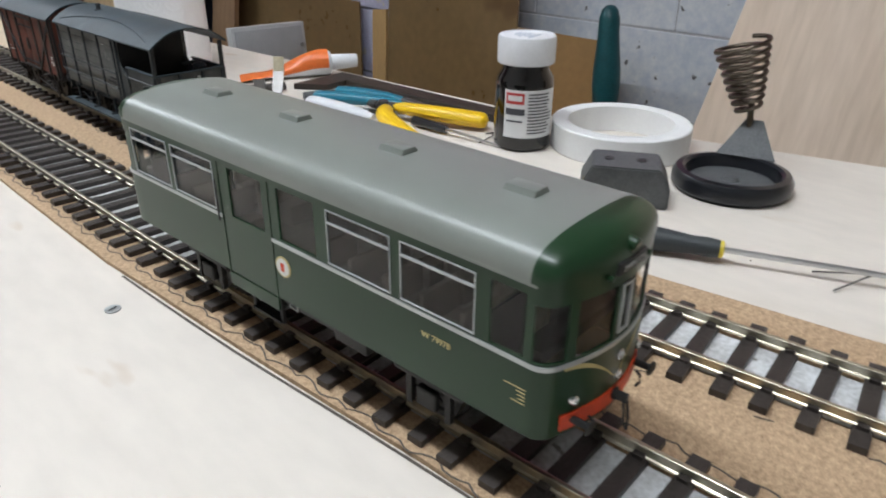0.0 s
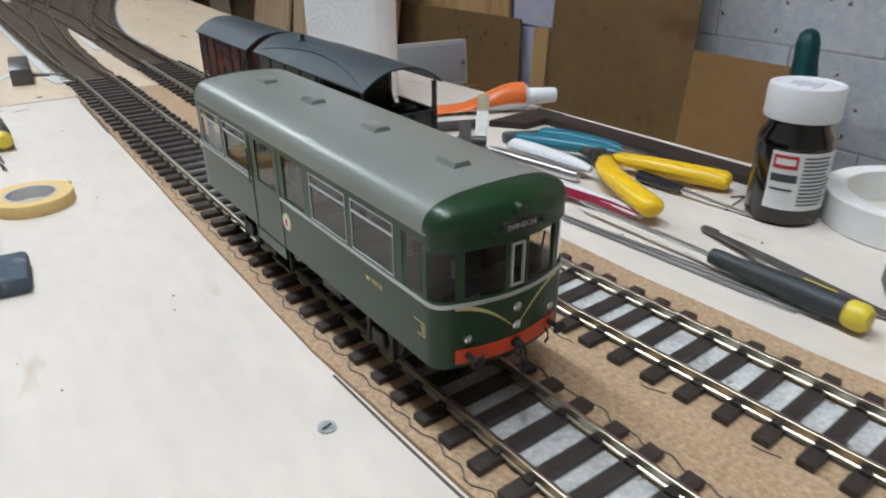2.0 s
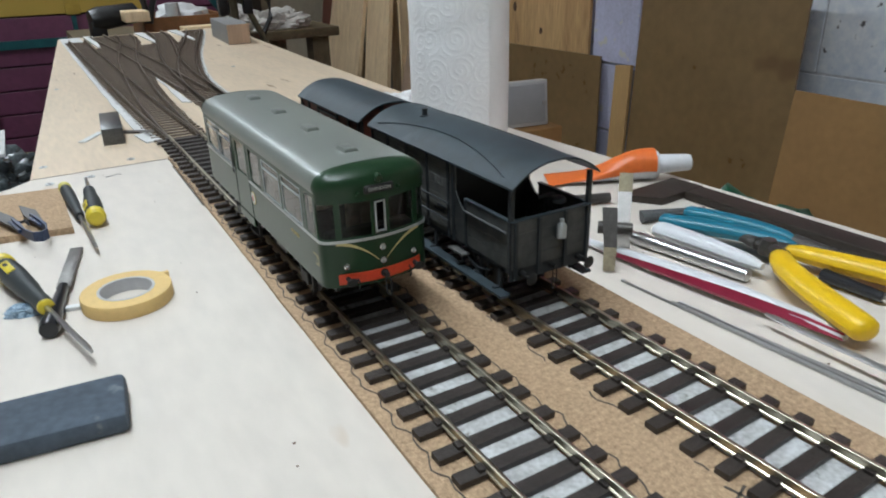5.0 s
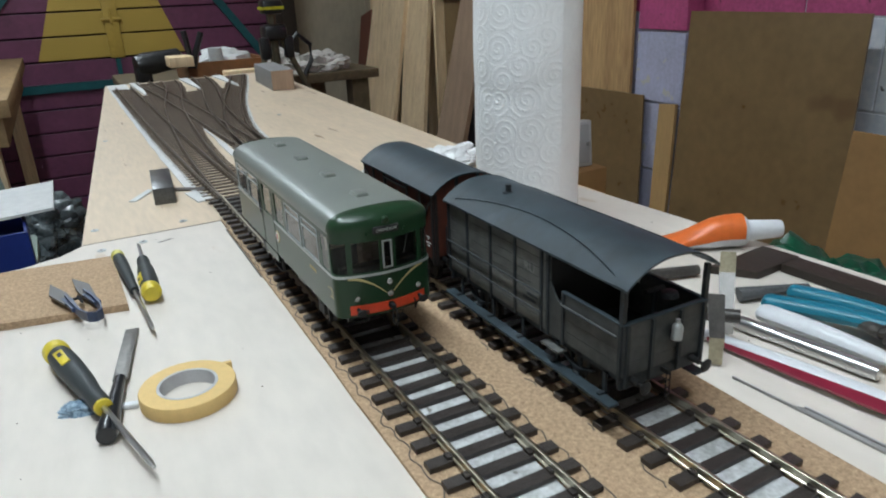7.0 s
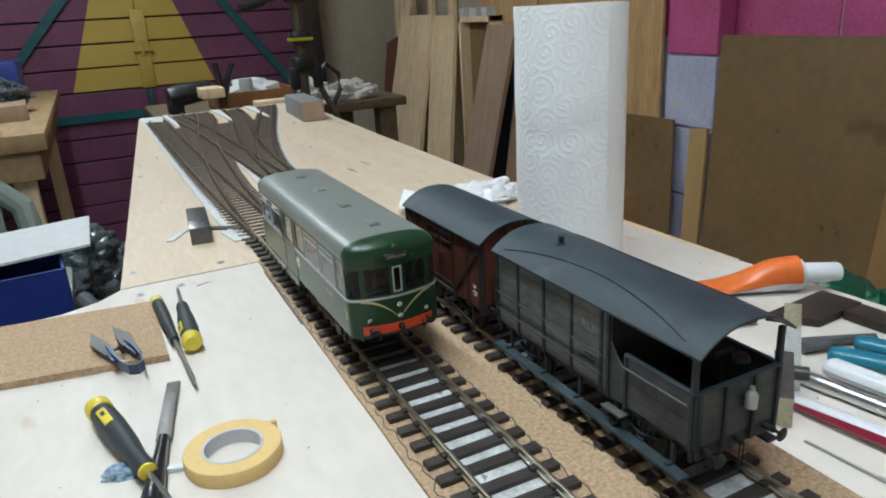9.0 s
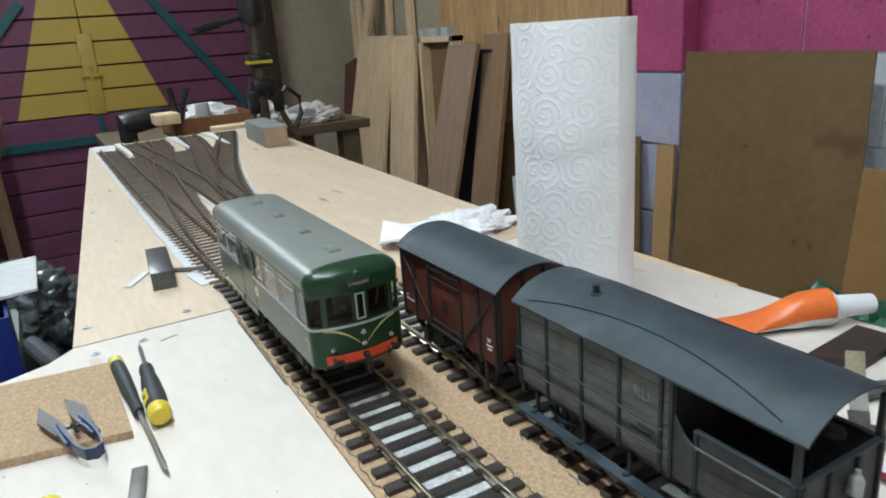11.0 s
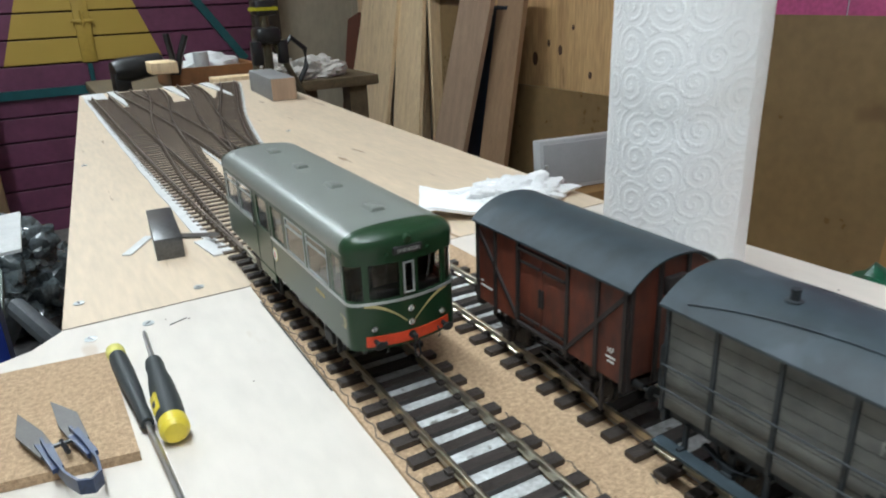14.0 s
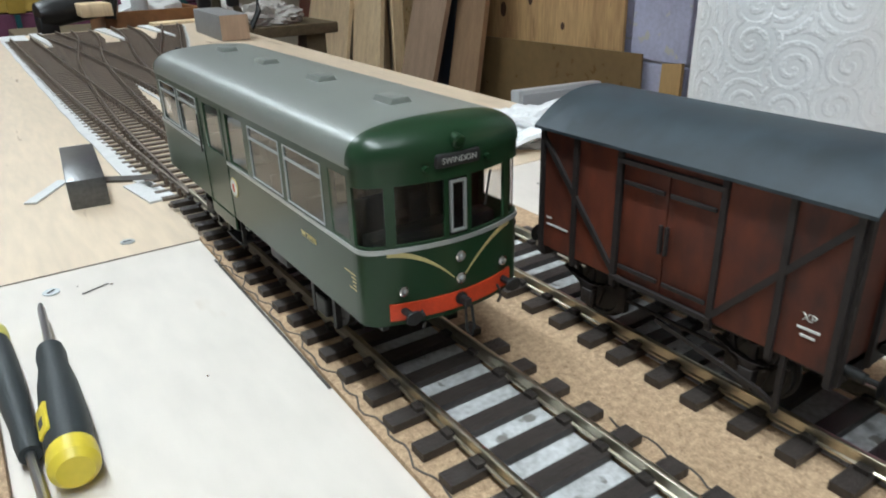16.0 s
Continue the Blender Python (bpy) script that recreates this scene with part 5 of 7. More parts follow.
# low shelf beside the baseboard, and what stands on it
shelf = thing("low_shelf", "low plank shelf along the wall", "shelf", pose(0, 0, 0))
part("top", box(bmesh.new(), 0.40, 1.38, 0.38, 2.35, -0.585, -0.560, 0.003), BENCH_WOOD, shelf, smooth=False)
for x in (0.56, 1.34):
    for y in (0.45, 2.30):
        part("leg", box(bmesh.new(), x - 0.02, x + 0.02, y - 0.02, y + 0.02, FLOOR, -0.585), BENCH_WOOD, shelf, smooth=False)
b = bmesh.new()
box(b, -0.113, 0.113, -0.018, 0.018, 0.0, 0.125, 0.004)
sock = thing("back_box", "off-white plastic electrical back box", "box", pose(0.995, 1.665, -0.275, -6, 0, -8))
part("body", b, WHITE_PLASTIC, sock)
part("rim", box(bmesh.new(), -0.103, 0.103, -0.021, -0.016, 0.010, 0.115, 0.002), material("grey_plastic_face", (0.42, 0.43, 0.44), 0.5, var=0.05), sock)
for x in (-0.098, 0.098):
    b = bmesh.new()
    lathe(b, [(0.0, 0.003), (0.005, 0.003), (0.006, 0.0)], 10, Matrix.Translation((x, -0.021, 0.062)) @ pose(0, 0, 0, 90, 0, 0))
    part("screw", b, STEEL, sock)
b = bmesh.new()
box(b, 0.50, 0.54, 0.76, 1.02, -0.275, -0.088, 0.003)
solid("timber_offcut", b, PINE, "pale timber offcut lying on the shelf", "offcut")
solid("timber_offcut", box(bmesh.new(), 0.57, 0.63, 0.81, 0.862, -0.275, -0.165, 0.004), WOOD_GREY, "grey timber block on the shelf", "offcut")
solid("storage_carton", box(bmesh.new(), 0.42, 0.66, 0.40, 1.30, -0.560, -0.275, 0.004), CARD, "long brown storage carton standing on the shelf", "box")
solid("storage_carton", box(bmesh.new(), 0.86, 1.13, 1.60, 1.74, -0.560, -0.275, 0.004), CARD, "small brown storage carton standing on the shelf", "box")


def crumpled(name, mat, label, category, at, size, seed, amp=0.35, cuts=5, squash=1.0):
    """A crumpled bag or cloth: a ball pushed in and out by ridged noise."""
    bm = bmesh.new()
    bmesh.ops.create_icosphere(bm, subdivisions=cuts, radius=1.0)
    off = Vector((seed * 3.1, seed * 1.7, seed))
    for v in bm.verts:
        p = v.co.copy()
        f = 1 + amp * (abs(noise.noise(p * 1.7 + off)) * 1.6 - 0.4) + amp * 0.5 * (abs(noise.noise(p * 4.3 + off)) * 1.6 - 0.4)
        v.co = Vector((p.x * f * size[0], p.y * f * size[1], max(-0.25, p.z * f * squash) * size[2] + 0.25 * size[2]))
        v.co += 0.06 * sum(size) / 3 * noise.noise(p * 11 + off) * p
    return solid(name, bm, mat, label, category, at)


crumpled("plastic_bag", BAG_GREEN, "crumpled dark green plastic bag beside the baseboard", "bag", pose(0.93, 0.80, -0.560), (0.17, 0.21, 0.26), 3, 0.16)

# ---------------------------------------------------------------- far end and left side
bench = thing("workbench", "worn wooden workbench cluttered with offcuts", "workbench", pose(0, 0, 0))
part("top", box(bmesh.new(), -1.35, -0.285, 2.45, 4.15, -0.085, -0.035, 0.004), BENCH_WOOD, bench)
part("apron", box(bmesh.new(), -1.33, -0.31, 2.475, 2.50, -0.17, -0.085, 0.002), BENCH_WOOD, bench, smooth=False)
part("apron", box(bmesh.new(), -0.335, -0.31, 2.50, 4.10, -0.17, -0.085, 0.002), BENCH_WOOD, bench, smooth=False)
for x, y in ((-0.37, 2.55), (-0.37, 4.05), (-1.28, 2.55), (-1.28, 4.05)):
    part("leg", box(bmesh.new(), x - 0.028, x + 0.028, y - 0.028, y + 0.028, FLOOR, -0.085, 0.003), PINE, bench)
b = bmesh.new()
box(b, -0.75, -0.38, 3.35, 3.60, -0.035, 0.135, 0.004)
solid("blue_crate", b, BLUE_BOX, "blue plastic crate on the workbench", "crate")
for i, (x, y, w, l, h, r) in enumerate(((-0.46, 2.62, 0.10, 0.34, 0.022, 8), (-0.52, 2.85, 0.16, 0.40, 0.030, -14), (-0.40, 3.05, 0.09, 0.45, 0.05, 4), (-0.60, 2.60, 0.2, 0.25, 0.05, 20))):
    solid("timber_offcut", box(bmesh.new(), -w / 2, w / 2, -l / 2, l / 2, 0, h, 0.002), (PINE, BENCH_WOOD, WOOD_GREY, PINE)[i], "timber offcut lying on the workbench", "offcut", pose(x, y, -0.035, 0, 0, r), "bench offcuts")
crumpled("plastic_bag", BAG_CLEAR, "crumpled translucent packaging on the workbench", "packaging", pose(-0.44, 3.15, 0.01), (0.10, 0.14, 0.06), 7)

cbox = thing("cardboard_box", "open blue and red printed cardboard box holding papers", "box", pose(-0.228, 1.27, -0.40, 0, 0, 4))
for nm, (x0, x1, y0, y1), mt in (("front", (-0.118, 0.0, 0.0, 0.004), BLUE_BOX), ("front", (-0.40, -0.120, 0.0, 0.004), RED_CARD), ("side", (-0.004, 0.0, 0.004, 0.26), BLUE_BOX), ("back", (-0.40, -0.004, 0.256, 0.26), BLUE_BOX)):
    part(nm, box(bmesh.new(), x0, x1, y0, y1, 0.0, 0.31), mt, cbox, smooth=False)
part("base", box(bmesh.new(), -0.40, -0.004, 0.004, 0.256, 0.0, 0.006), DARK_PLASTIC, cbox, smooth=False)
part("contents", box(bmesh.new(), -0.39, -0.01, 0.01, 0.25, 0.006, 0.20), DARK_PLASTIC, cbox, smooth=False)
solid("paper_sheet", slab(bmesh.new(), [(-0.17, -0.07), (0.17, -0.10), (0.19, 0.08), (-0.15, 0.12)], 0, 0.004), PAPER, "white printed papers lying across the open box", "paper", pose(-0.37, 1.40, -0.086, 0, -3, 6), smooth=False)
solid("paper_sheet", slab(bmesh.new(), [(-0.10, -0.05), (0.05, -0.08), (0.06, 0.08), (-0.09, 0.10)], 0, 0.006), PAPER, "folded white paper standing in the box", "paper", pose(-0.50, 1.33, -0.075, 35, -8, 20), smooth=False)
solid("plank_stand", box(bmesh.new(), -0.62, -0.18, 1.25, 1.56, FLOOR, -0.402, 0.004), BENCH_WOOD, "low wooden stand under the cardboard box", "stand")

chair = thing("garden_chair", "pale green moulded plastic garden chair", "chair", pose(-0.575, 1.95, FLOOR))
b = bmesh.new()
sweep(b, [(-0.26, 0.0, 0.62), (-0.25, 0.04, 0.78), (-0.15, 0.06, 0.87), (0.0, 0.06, 0.89), (0.15, 0.06, 0.87), (0.24, 0.04, 0.78), (0.265, 0.0, 0.62)], circle(0.026, 10))
part("backrest", b, CHAIR_GREEN, chair)
for x in (-0.16, -0.09, -0.02, 0.05, 0.12, 0.18):
    part("back_slat", box(bmesh.new(), x - 0.018, x + 0.018, 0.035, 0.045, 0.45, 0.87, 0.003), CHAIR_GREEN, chair)
part("seat", box(bmesh.new(), -0.25, 0.25, -0.42, 0.05, 0.42, 0.44, 0.008), CHAIR_GREEN, chair)
for s in (-1, 1):
    b = bmesh.new()
    sweep(b, [(s * 0.265, 0.02, 0.64), (s * 0.29, -0.15, 0.66), (s * 0.29, -0.36, 0.65), (s * 0.27, -0.44, 0.60)], [(-0.03, -0.008), (0.03, -0.008), (0.03, 0.008), (-0.03, 0.008)])
    part("armrest", b, CHAIR_GREEN, chair)
    for y in (-0.40, 0.03):
        b = bmesh.new()
        rod(b, (s * 0.26, y, 0.62 if y < 0 else 0.44), (s * 0.28, y, 0.0), 0.022, 0.018, 10)
        part("leg", b, CHAIR_GREEN, chair)
for i, (x, y, z, sx, sy, sz) in enumerate(((-0.26, 1.95, -0.30, 0.09, 0.12, 0.09), (-0.20, 1.60, -0.55, 0.10, 0.16, 0.10), (-0.22, 2.35, -0.55, 0.12, 0.2, 0.14), (-0.33, 1.05, -0.60, 0.10, 0.13, 0.12))):
    crumpled("plastic_bag", BAG_CLEAR, "crumpled grey plastic packaging below the baseboard", "packaging", pose(x, y, z), (sx, sy, sz), 11 + i)
b = bmesh.new()
box(b, -0.45, -0.02, 0.95, 2.5, FLOOR, -0.56, 0.01)
solid("storage_box", b, material("dark_clutter", (0.045, 0.043, 0.045), 0.7, var=0.5, scale=9), "dark storage boxes below the baseboard", "box")
b = bmesh.new()
sweep(b, [(-0.30, 1.75, -0.40), (-0.24, 1.72, -0.30), (-0.19, 1.62, -0.34), (-0.18, 1.50, -0.46)], circle(0.020, 10))
solid("vacuum_hose", b, material("grey_hose", (0.10, 0.11, 0.12), 0.5, var=0.2, scale=80), "grey flexible hose looped beside the box", "hose")
solid("paper_sheet", slab(bmesh.new(), [(-0.06, -0.10), (0.06, -0.10), (0.06, 0.10), (-0.06, 0.10)], 0, 0.004), PAPER, "white sheet lying on the clutter", "paper", pose(-0.20, 1.38, -0.40, 12, 8, 10), smooth=False)
for i, (x, y) in enumerate(((-0.205, 1.00), (-0.225, 1.03), (-0.19, 1.02))):
    b = bmesh.new()
    rod(b, (0, 0, 0), (0.01 * (i - 1), 0.01, 0.17), 0.008, 0.006, 8)
    solid("tool_handle", b, (STEEL, PINE, DOOR_YELLOW)[i], "tool handles standing in a tub", "tool", pose(x - 0.02, y, -0.27), "tools in the tub")
solid("tub", lathe(bmesh.new(), [(0.0, 0.0), (0.055, 0.0), (0.065, 0.36), (0.060, 0.36), (0.051, 0.006), (0.0, 0.006)], 20), DARK_PLASTIC, "dark tub of tools below the baseboard", "tub", pose(-0.228, 1.02, -0.555))

# bench behind the far end of the baseboard
# this bench stands in shadow; the shade is put into its darker wood colour
SHADED_BENCH = material("shaded_bench_wood", (0.12, 0.09, 0.05), 0.6, var=0.3, scale=9, stretch=(4, 0.8, 4), bump=0.2)
fb = thing("far_bench", "low bench behind the pointwork", "bench", pose(0, 0, 0))
part("top", box(bmesh.new(), 0.02, 0.82, 2.42, 3.0, -0.075, -0.045, 0.004), SHADED_BENCH, fb)
for x in (0.08, 0.76):
    for y in (2.48, 2.94):
        part("leg", box(bmesh.new(), x - 0.03, x + 0.03, y - 0.03, y + 0.03, FLOOR, -0.075), SHADED_BENCH, fb, smooth=False)
tray = thing("wooden_tray", "varnished brown wooden tray with papers and tools", "tray", pose(0.335, 2.62, -0.045))
part("base", box(bmesh.new(), -0.125, 0.125, -0.12, 0.12, 0.0, 0.008), TRAY_WOOD, tray, smooth=False)
for x0, x1, y0, y1 in ((-0.125, 0.125, -0.12, -0.108), (-0.125, 0.125, 0.108, 0.12), (-0.125, -0.113, -0.108, 0.108), (0.113, 0.125, -0.108, 0.108)):
    part("side", box(bmesh.new(), x0, x1, y0, y1, 0.0, 0.060 if y0 < 0 or abs(x0) > 0.1 else 0.10, 0.001), TRAY_WOOD, tray, smooth=False)
crumpled("crumpled_paper", PAPER, "crumpled white papers lying in the tray", "paper", pose(0.35, 2.62, -0.02), (0.085, 0.07, 0.055), 21, 0.3, 3)
b = bmesh.new()
lathe(b, [(0.0, 0.0), (0.022, 0.0), (0.022, 0.045), (0.0, 0.045)], 14)
solid("pot", b, WHITE_PLASTIC, "small white pot in the tray", "pot", pose(0.31, 2.55, 0.008))
b = bmesh.new()
for s in (-1, 1):
    sweep(b, [(s * 0.004, 0, 0.0), (s * 0.010, 0, 0.05), (s * 0.026, 0, 0.11)], circle(0.009, 8))
solid("pliers", b, DARK_PLASTIC, "black-handled pliers standing in the tray", "pliers", pose(0.225, 2.50, 0.0, 0, 8, 0))
b = bmesh.new()
lathe(b, [(0.0, 0.0), (0.028, 0.005), (0.035, 0.03), (0.030, 0.14), (0.0, 0.16)], 12, pose(0, 0, 0.03, 0, 85, 0))
box(b, 0.0, 0.045, -0.02, 0.02, -0.03, 0.03, 0.008)
solid("power_drill", b, DARK_PLASTIC, "dark cordless drill lying on the bench", "drill", pose(0.06, 2.52, -0.012, 0, 0, 12))
solid("timber_offcut", box(bmesh.new(), -0.035, 0.035, -0.05, 0.05, 0, 0.03, 0.002), PINE, "small pale timber offcut on the bench", "offcut", pose(0.185, 2.47, 0.012))
solid("timber_offcut", box(bmesh.new(), -0.09, 0.09, -0.03, 0.03, 0, 0.032, 0.002), PINE, "pale timber offcut on the bench", "offcut", pose(0.40, 2.455, -0.045))
crumpled("plastic_bag", BAG_WHITE, "crumpled white plastic bag on the bench", "bag", pose(0.64, 2.52, -0.045), (0.11, 0.065, 0.048), 31, 0.35)
crumpled("plastic_bag", BAG_WHITE, "crumpled white plastic bag on the bench", "bag", pose(0.55, 2.62, -0.045), (0.065, 0.06, 0.055), 35, 0.35)

tripod = thing("tripod", "black and bronze camera tripod with a pan handle", "tripod", pose(0.455, 2.36, 0))
BRONZE = material("bronze_tube", (0.11, 0.095, 0.06), 0.4, metal=0.6, var=0.2)
for dx, dy in ((-0.085, -0.05), (0.085, -0.03), (0.01, 0.10)):
    b = bmesh.new()
    rod(b, (dx * 0.25, dy * 0.25, 0.075), (dx * 1.1, dy * 1.1, -0.10), 0.009, seg=8)
    rod(b, (dx * 1.1, dy * 1.1, -0.10), (dx * 3.2, dy * 1.6, FLOOR + 0.001), 0.007, seg=8)
    leg = part("leg", b, BRONZE, tripod)
    b = bmesh.new()
    box(b, dx * 0.45 - 0.014, dx * 0.45 + 0.014, dy * 0.45 - 0.014, dy * 0.45 + 0.014, 0.02, 0.085, 0.005)
    part("leg_clamp", b, DARK_PLASTIC, leg)
b = bmesh.new()
rod(b, (0, 0, -0.06), (0, 0, 0.32), 0.012, seg=10)
part("centre_column", b, BRONZE, tripod)
b = bmesh.new()
box(b, -0.035, 0.035, -0.035, 0.035, 0.075, 0.12, 0.012)
part("shoulder", b, DARK_PLASTIC, tripod)
b = bmesh.new()
lathe(b, [(0.0, 0.0), (0.035, 0.005), (0.04, 0.05), (0.03, 0.09), (0.0, 0.10)], 14, Matrix.Translation((0, 0, 0.27)))
part("head", b, DARK_PLASTIC, tripod)
b = bmesh.new()
box(b, -0.03, 0.03, -0.03, 0.03, 0.15, 0.19, 0.008)
part("collar", b, DARK_PLASTIC, tripod)
part("level_band", box(bmesh.new(), -0.032, 0.032, -0.032, 0.032, 0.163, 0.172), material("yellow_band", (0.45, 0.42, 0.02), 0.4), tripod, smooth=False)
b = bmesh.new()
rod(b, (0, 0, 0.30), (-0.17, -0.02, 0.265), 0.008, seg=8)
rod(b, (-0.10, -0.012, 0.279), (-0.17, -0.02, 0.265), 0.013, seg=10)
part("pan_handle", b, DARK_PLASTIC, tripod)
wall_post = bmesh.new()
box(wall_post, 0.70, 0.76, 3.30, 3.36, FLOOR, CEIL, 0.004)
solid("timber_post", wall_post, WOOD_DARK, "dark upright timber post", "post")
b = bmesh.new()
sweep(b, [(0.0, 0, -0.05), (0.03, 0, 0.0), (0.03, 0, 0.05), (-0.01, 0, 0.085), (-0.04, 0, 0.05)], circle(0.008, 8))
solid("clamp", b, DARK_PLASTIC, "black hooked clamp hanging beside the tripod", "clamp", pose(0.555, 2.42, 0.0))

# ---------------------------------------------------------------- on the far baseboard
wood_block = thing("wood_block", "grey-painted wooden block with a sawn end on the baseboard", "block", pose(0.313, 1.885, 0, 0, 0, -4))
part("body", box(bmesh.new(), -0.026, 0.026, -0.105, 0.105, 0, 0.045, 0.002), material("grey_painted_block", (0.24, 0.235, 0.23), 0.6, var=0.12, scale=20), wood_block)
part("sawn_end", slab(bmesh.new(), [(-0.025, -0.1067), (0.025, -0.1067), (0.025, -0.1052), (-0.025, -0.1052)], 0.001, 0.044), WOOD_GREY, wood_block, "pale sawn end", False)
blk = solid("steel_block", box(bmesh.new(), -0.0112, 0.0112, 0.0, 0.098, 0, 0.0185, 0.0006), material("blued_steel", (0.115, 0.115, 0.115), 0.35, metal=0.6, var=0.3, scale=60, stretch=(1, 0.3, 1)), "dark machined steel block", "block", pose(-0.068, 0.960, 0, 0, 0, -5))
solid("steel_rule", box(bmesh.new(), -0.019, 0.019, -0.0055, 0.0055, 0, 0.0016), material("dark_strip", (0.09, 0.08, 0.07), 0.4, metal=0.5, var=0.2), "dark steel strip beside the block", "strip", pose(-0.036, 1.006, 0.0002, 0, 0, -32), smooth=False)
solid("card_strip", box(bmesh.new(), -0.004, 0.004, -0.024, 0.024, 0, 0.0012), PAPER, "narrow strip of white card", "card", pose(-0.087, 1.012, 0.0002, 0, 0, -31), smooth=False)
solid("card_strip", box(bmesh.new(), -0.009, 0.009, -0.024, 0.024, 0, 0.0012), PAPER, "narrow strip of white card", "card", pose(-0.031, 0.968, 0.0002, 0, 0, 8), smooth=False)


def screw(x, y, z=0.0):
    o = thing("screw", "bright countersunk cross-head screw", "screw", pose(x, y, z + 0.0002, 0, 0, 30 * x * 100), "board screws")
    part("head", lathe(bmesh.new(), [(0.0038, 0.0), (0.0038, 0.0005), (0.0025, 0.0006), (0.0012, 0.0002), (0.0, 0.0002)], 18), SILVER, o)
    part("slot", box(bmesh.new(), -0.0022, 0.0022, -0.0004, 0.0004, 0.0006, 0.0008), BLACK, o, smooth=False)


for x, y in ((-0.141, 0.837), (-0.105, 0.840), (-0.0545, 0.2110), (0.115, 1.00), (0.20, 1.45), (-0.10, 1.40), (0.33, 0.40), (-0.143, 0.905), (-0.062, 0.884)):
    screw(x, y)

# kitchen roll
roll_m = Matrix.Translation((0.221, 0.682, 0))


def towel_paper():
    """White tissue with embossed dotted spirals, laid out on its UV map in metres."""
    m = material("embossed_kitchen_paper", (0.90, 0.905, 0.91), 0.9, var=0.02, scale=40)
    nt = m.node_tree
    b = nt.nodes["Principled BSDF"]

    def op(kind, *ins):
        n = nt.nodes.new("ShaderNodeMath")
        n.operation = kind
        for i, v in enumerate(ins):
            if isinstance(v, (int, float)):
                n.inputs[i].default_value = v
            else:
                nt.links.new(v, n.inputs[i])
        return n.outputs[0]

    tc = nt.nodes.new("ShaderNodeTexCoord")
    v = nt.nodes.new("ShaderNodeTexVoronoi")
    v.voronoi_dimensions = "2D"
    v.inputs["Scale"].default_value, v.inputs["Randomness"].default_value = 44.0, 0.6
    nt.links.new(tc.outputs["UV"], v.inputs["Vector"])
    off = nt.nodes.new("ShaderNodeVectorMath")
    off.operation = "SUBTRACT"
    nt.links.new(tc.outputs["UV"], off.inputs[0])
    nt.links.new(v.outputs["Position"], off.inputs[1])
    sep = nt.nodes.new("ShaderNodeSeparateXYZ")
    nt.links.new(off.outputs[0], sep.inputs[0])
    dist = op("SQRT", op("ADD", op("MULTIPLY", sep.outputs[0], sep.outputs[0]), op("MULTIPLY", sep.outputs[1], sep.outputs[1])))
    wave = op("SINE", op("ADD", op("MULTIPLY", dist, 1150.0), op("ARCTAN2", sep.outputs[1], sep.outputs[0])))
    line = op("SMOOTH_MIN", op("MAXIMUM", wave, -0.1), 0.8, 0.3)
    dots = nt.nodes.new("ShaderNodeTexVoronoi")
    dots.voronoi_dimensions = "2D"
    dots.inputs["Scale"].default_value = 480.0
    nt.links.new(tc.outputs["UV"], dots.inputs["Vector"])
    height = op("ADD", op("MULTIPLY", line, op("SUBTRACT", 1.5, dots.outputs["Distance"])), op("MULTIPLY", dots.outputs["Distance"], -0.35))
    bp = nt.nodes.new("ShaderNodeBump")
    bp.inputs["Strength"].default_value, bp.inputs["Distance"].default_value = 0.33, 0.0006
    nt.links.new(height, bp.inputs["Height"])
    nt.links.new(bp.outputs[0], b.inputs["Normal"])
    return m


def roll_radius(a, z):
    """The slightly squashed, dented outside of the roll at an angle and a height."""
    front = max(0.0, math.cos(a - radians(225)))
    r = 0.0452 * (1 - 0.030 * math.cos(2 * (a - radians(226))))
    r += 0.0008 * noise.noise(Vector((2 * math.cos(a), 2 * math.sin(a), z * 18)))
    return r - 0.0016 * front * math.exp(-((z - 0.128 - 0.006 * math.sin(3 * a)) / 0.007) ** 2)


def roll_sheet(a0, a1, extra, lift, seg, rows=26, height=0.2265):
    """Part of the outside between two angles, with its UV map in metres; lift raises the far edge off the roll."""
    bm = bmesh.new()
    uv = bm.loops.layers.uv.new("UVMap")
    grid, flat = [], {}
    for k in range(rows + 1):
        z = 0.0006 + (height - 0.0006) * k / rows
        line = []
        for i in range(seg + 1):
            f = i / seg
            a = radians(a0 + (a1 - a0) * f)
            r = roll_radius(a, z) + extra + lift * max(0.0, (f - 0.8) / 0.2) ** 2
            p = bm.verts.new((r * math.cos(a), r * math.sin(a), z))
            flat[p] = (0.046 * a, z)
            line.append(p)
        grid.append(line)
    for lo, hi in zip(grid, grid[1:]):
        for i in range(seg):
            f = bm.faces.new((lo[i], lo[i + 1], hi[i + 1], hi[i]))
            for loop in f.loops:
                loop[uv].uv = flat[loop.vert]
    return bm


TOWEL = towel_paper()
roll = thing("kitchen_roll", "white embossed kitchen paper roll standing upright", "paper roll", roll_m)
solidify(part("roll", roll_sheet(0, 360, 0.0, 0.0, 96), TOWEL, roll), 0.0006)
solidify(part("loose_end", roll_sheet(110, 271, 0.0010, 0.0022, 48, height=0.2272), TOWEL, roll, "loose white end sheet"), 0.0004)
rim = bmesh.new()
for z in (0.0010, 0.2258):
    lo, hi = [], []
    for i in range(72):
        a = 2 * math.pi * i / 72
        r = roll_radius(a, z) - 0.0003
        lo.append(rim.verts.new((0.0185 * math.cos(a), 0.0185 * math.sin(a), z)))
        hi.append(rim.verts.new((r * math.cos(a), r * math.sin(a), z)))
    for i in range(72):
        rim.faces.new((lo[i], lo[(i + 1) % 72], hi[(i + 1) % 72], hi[i]))
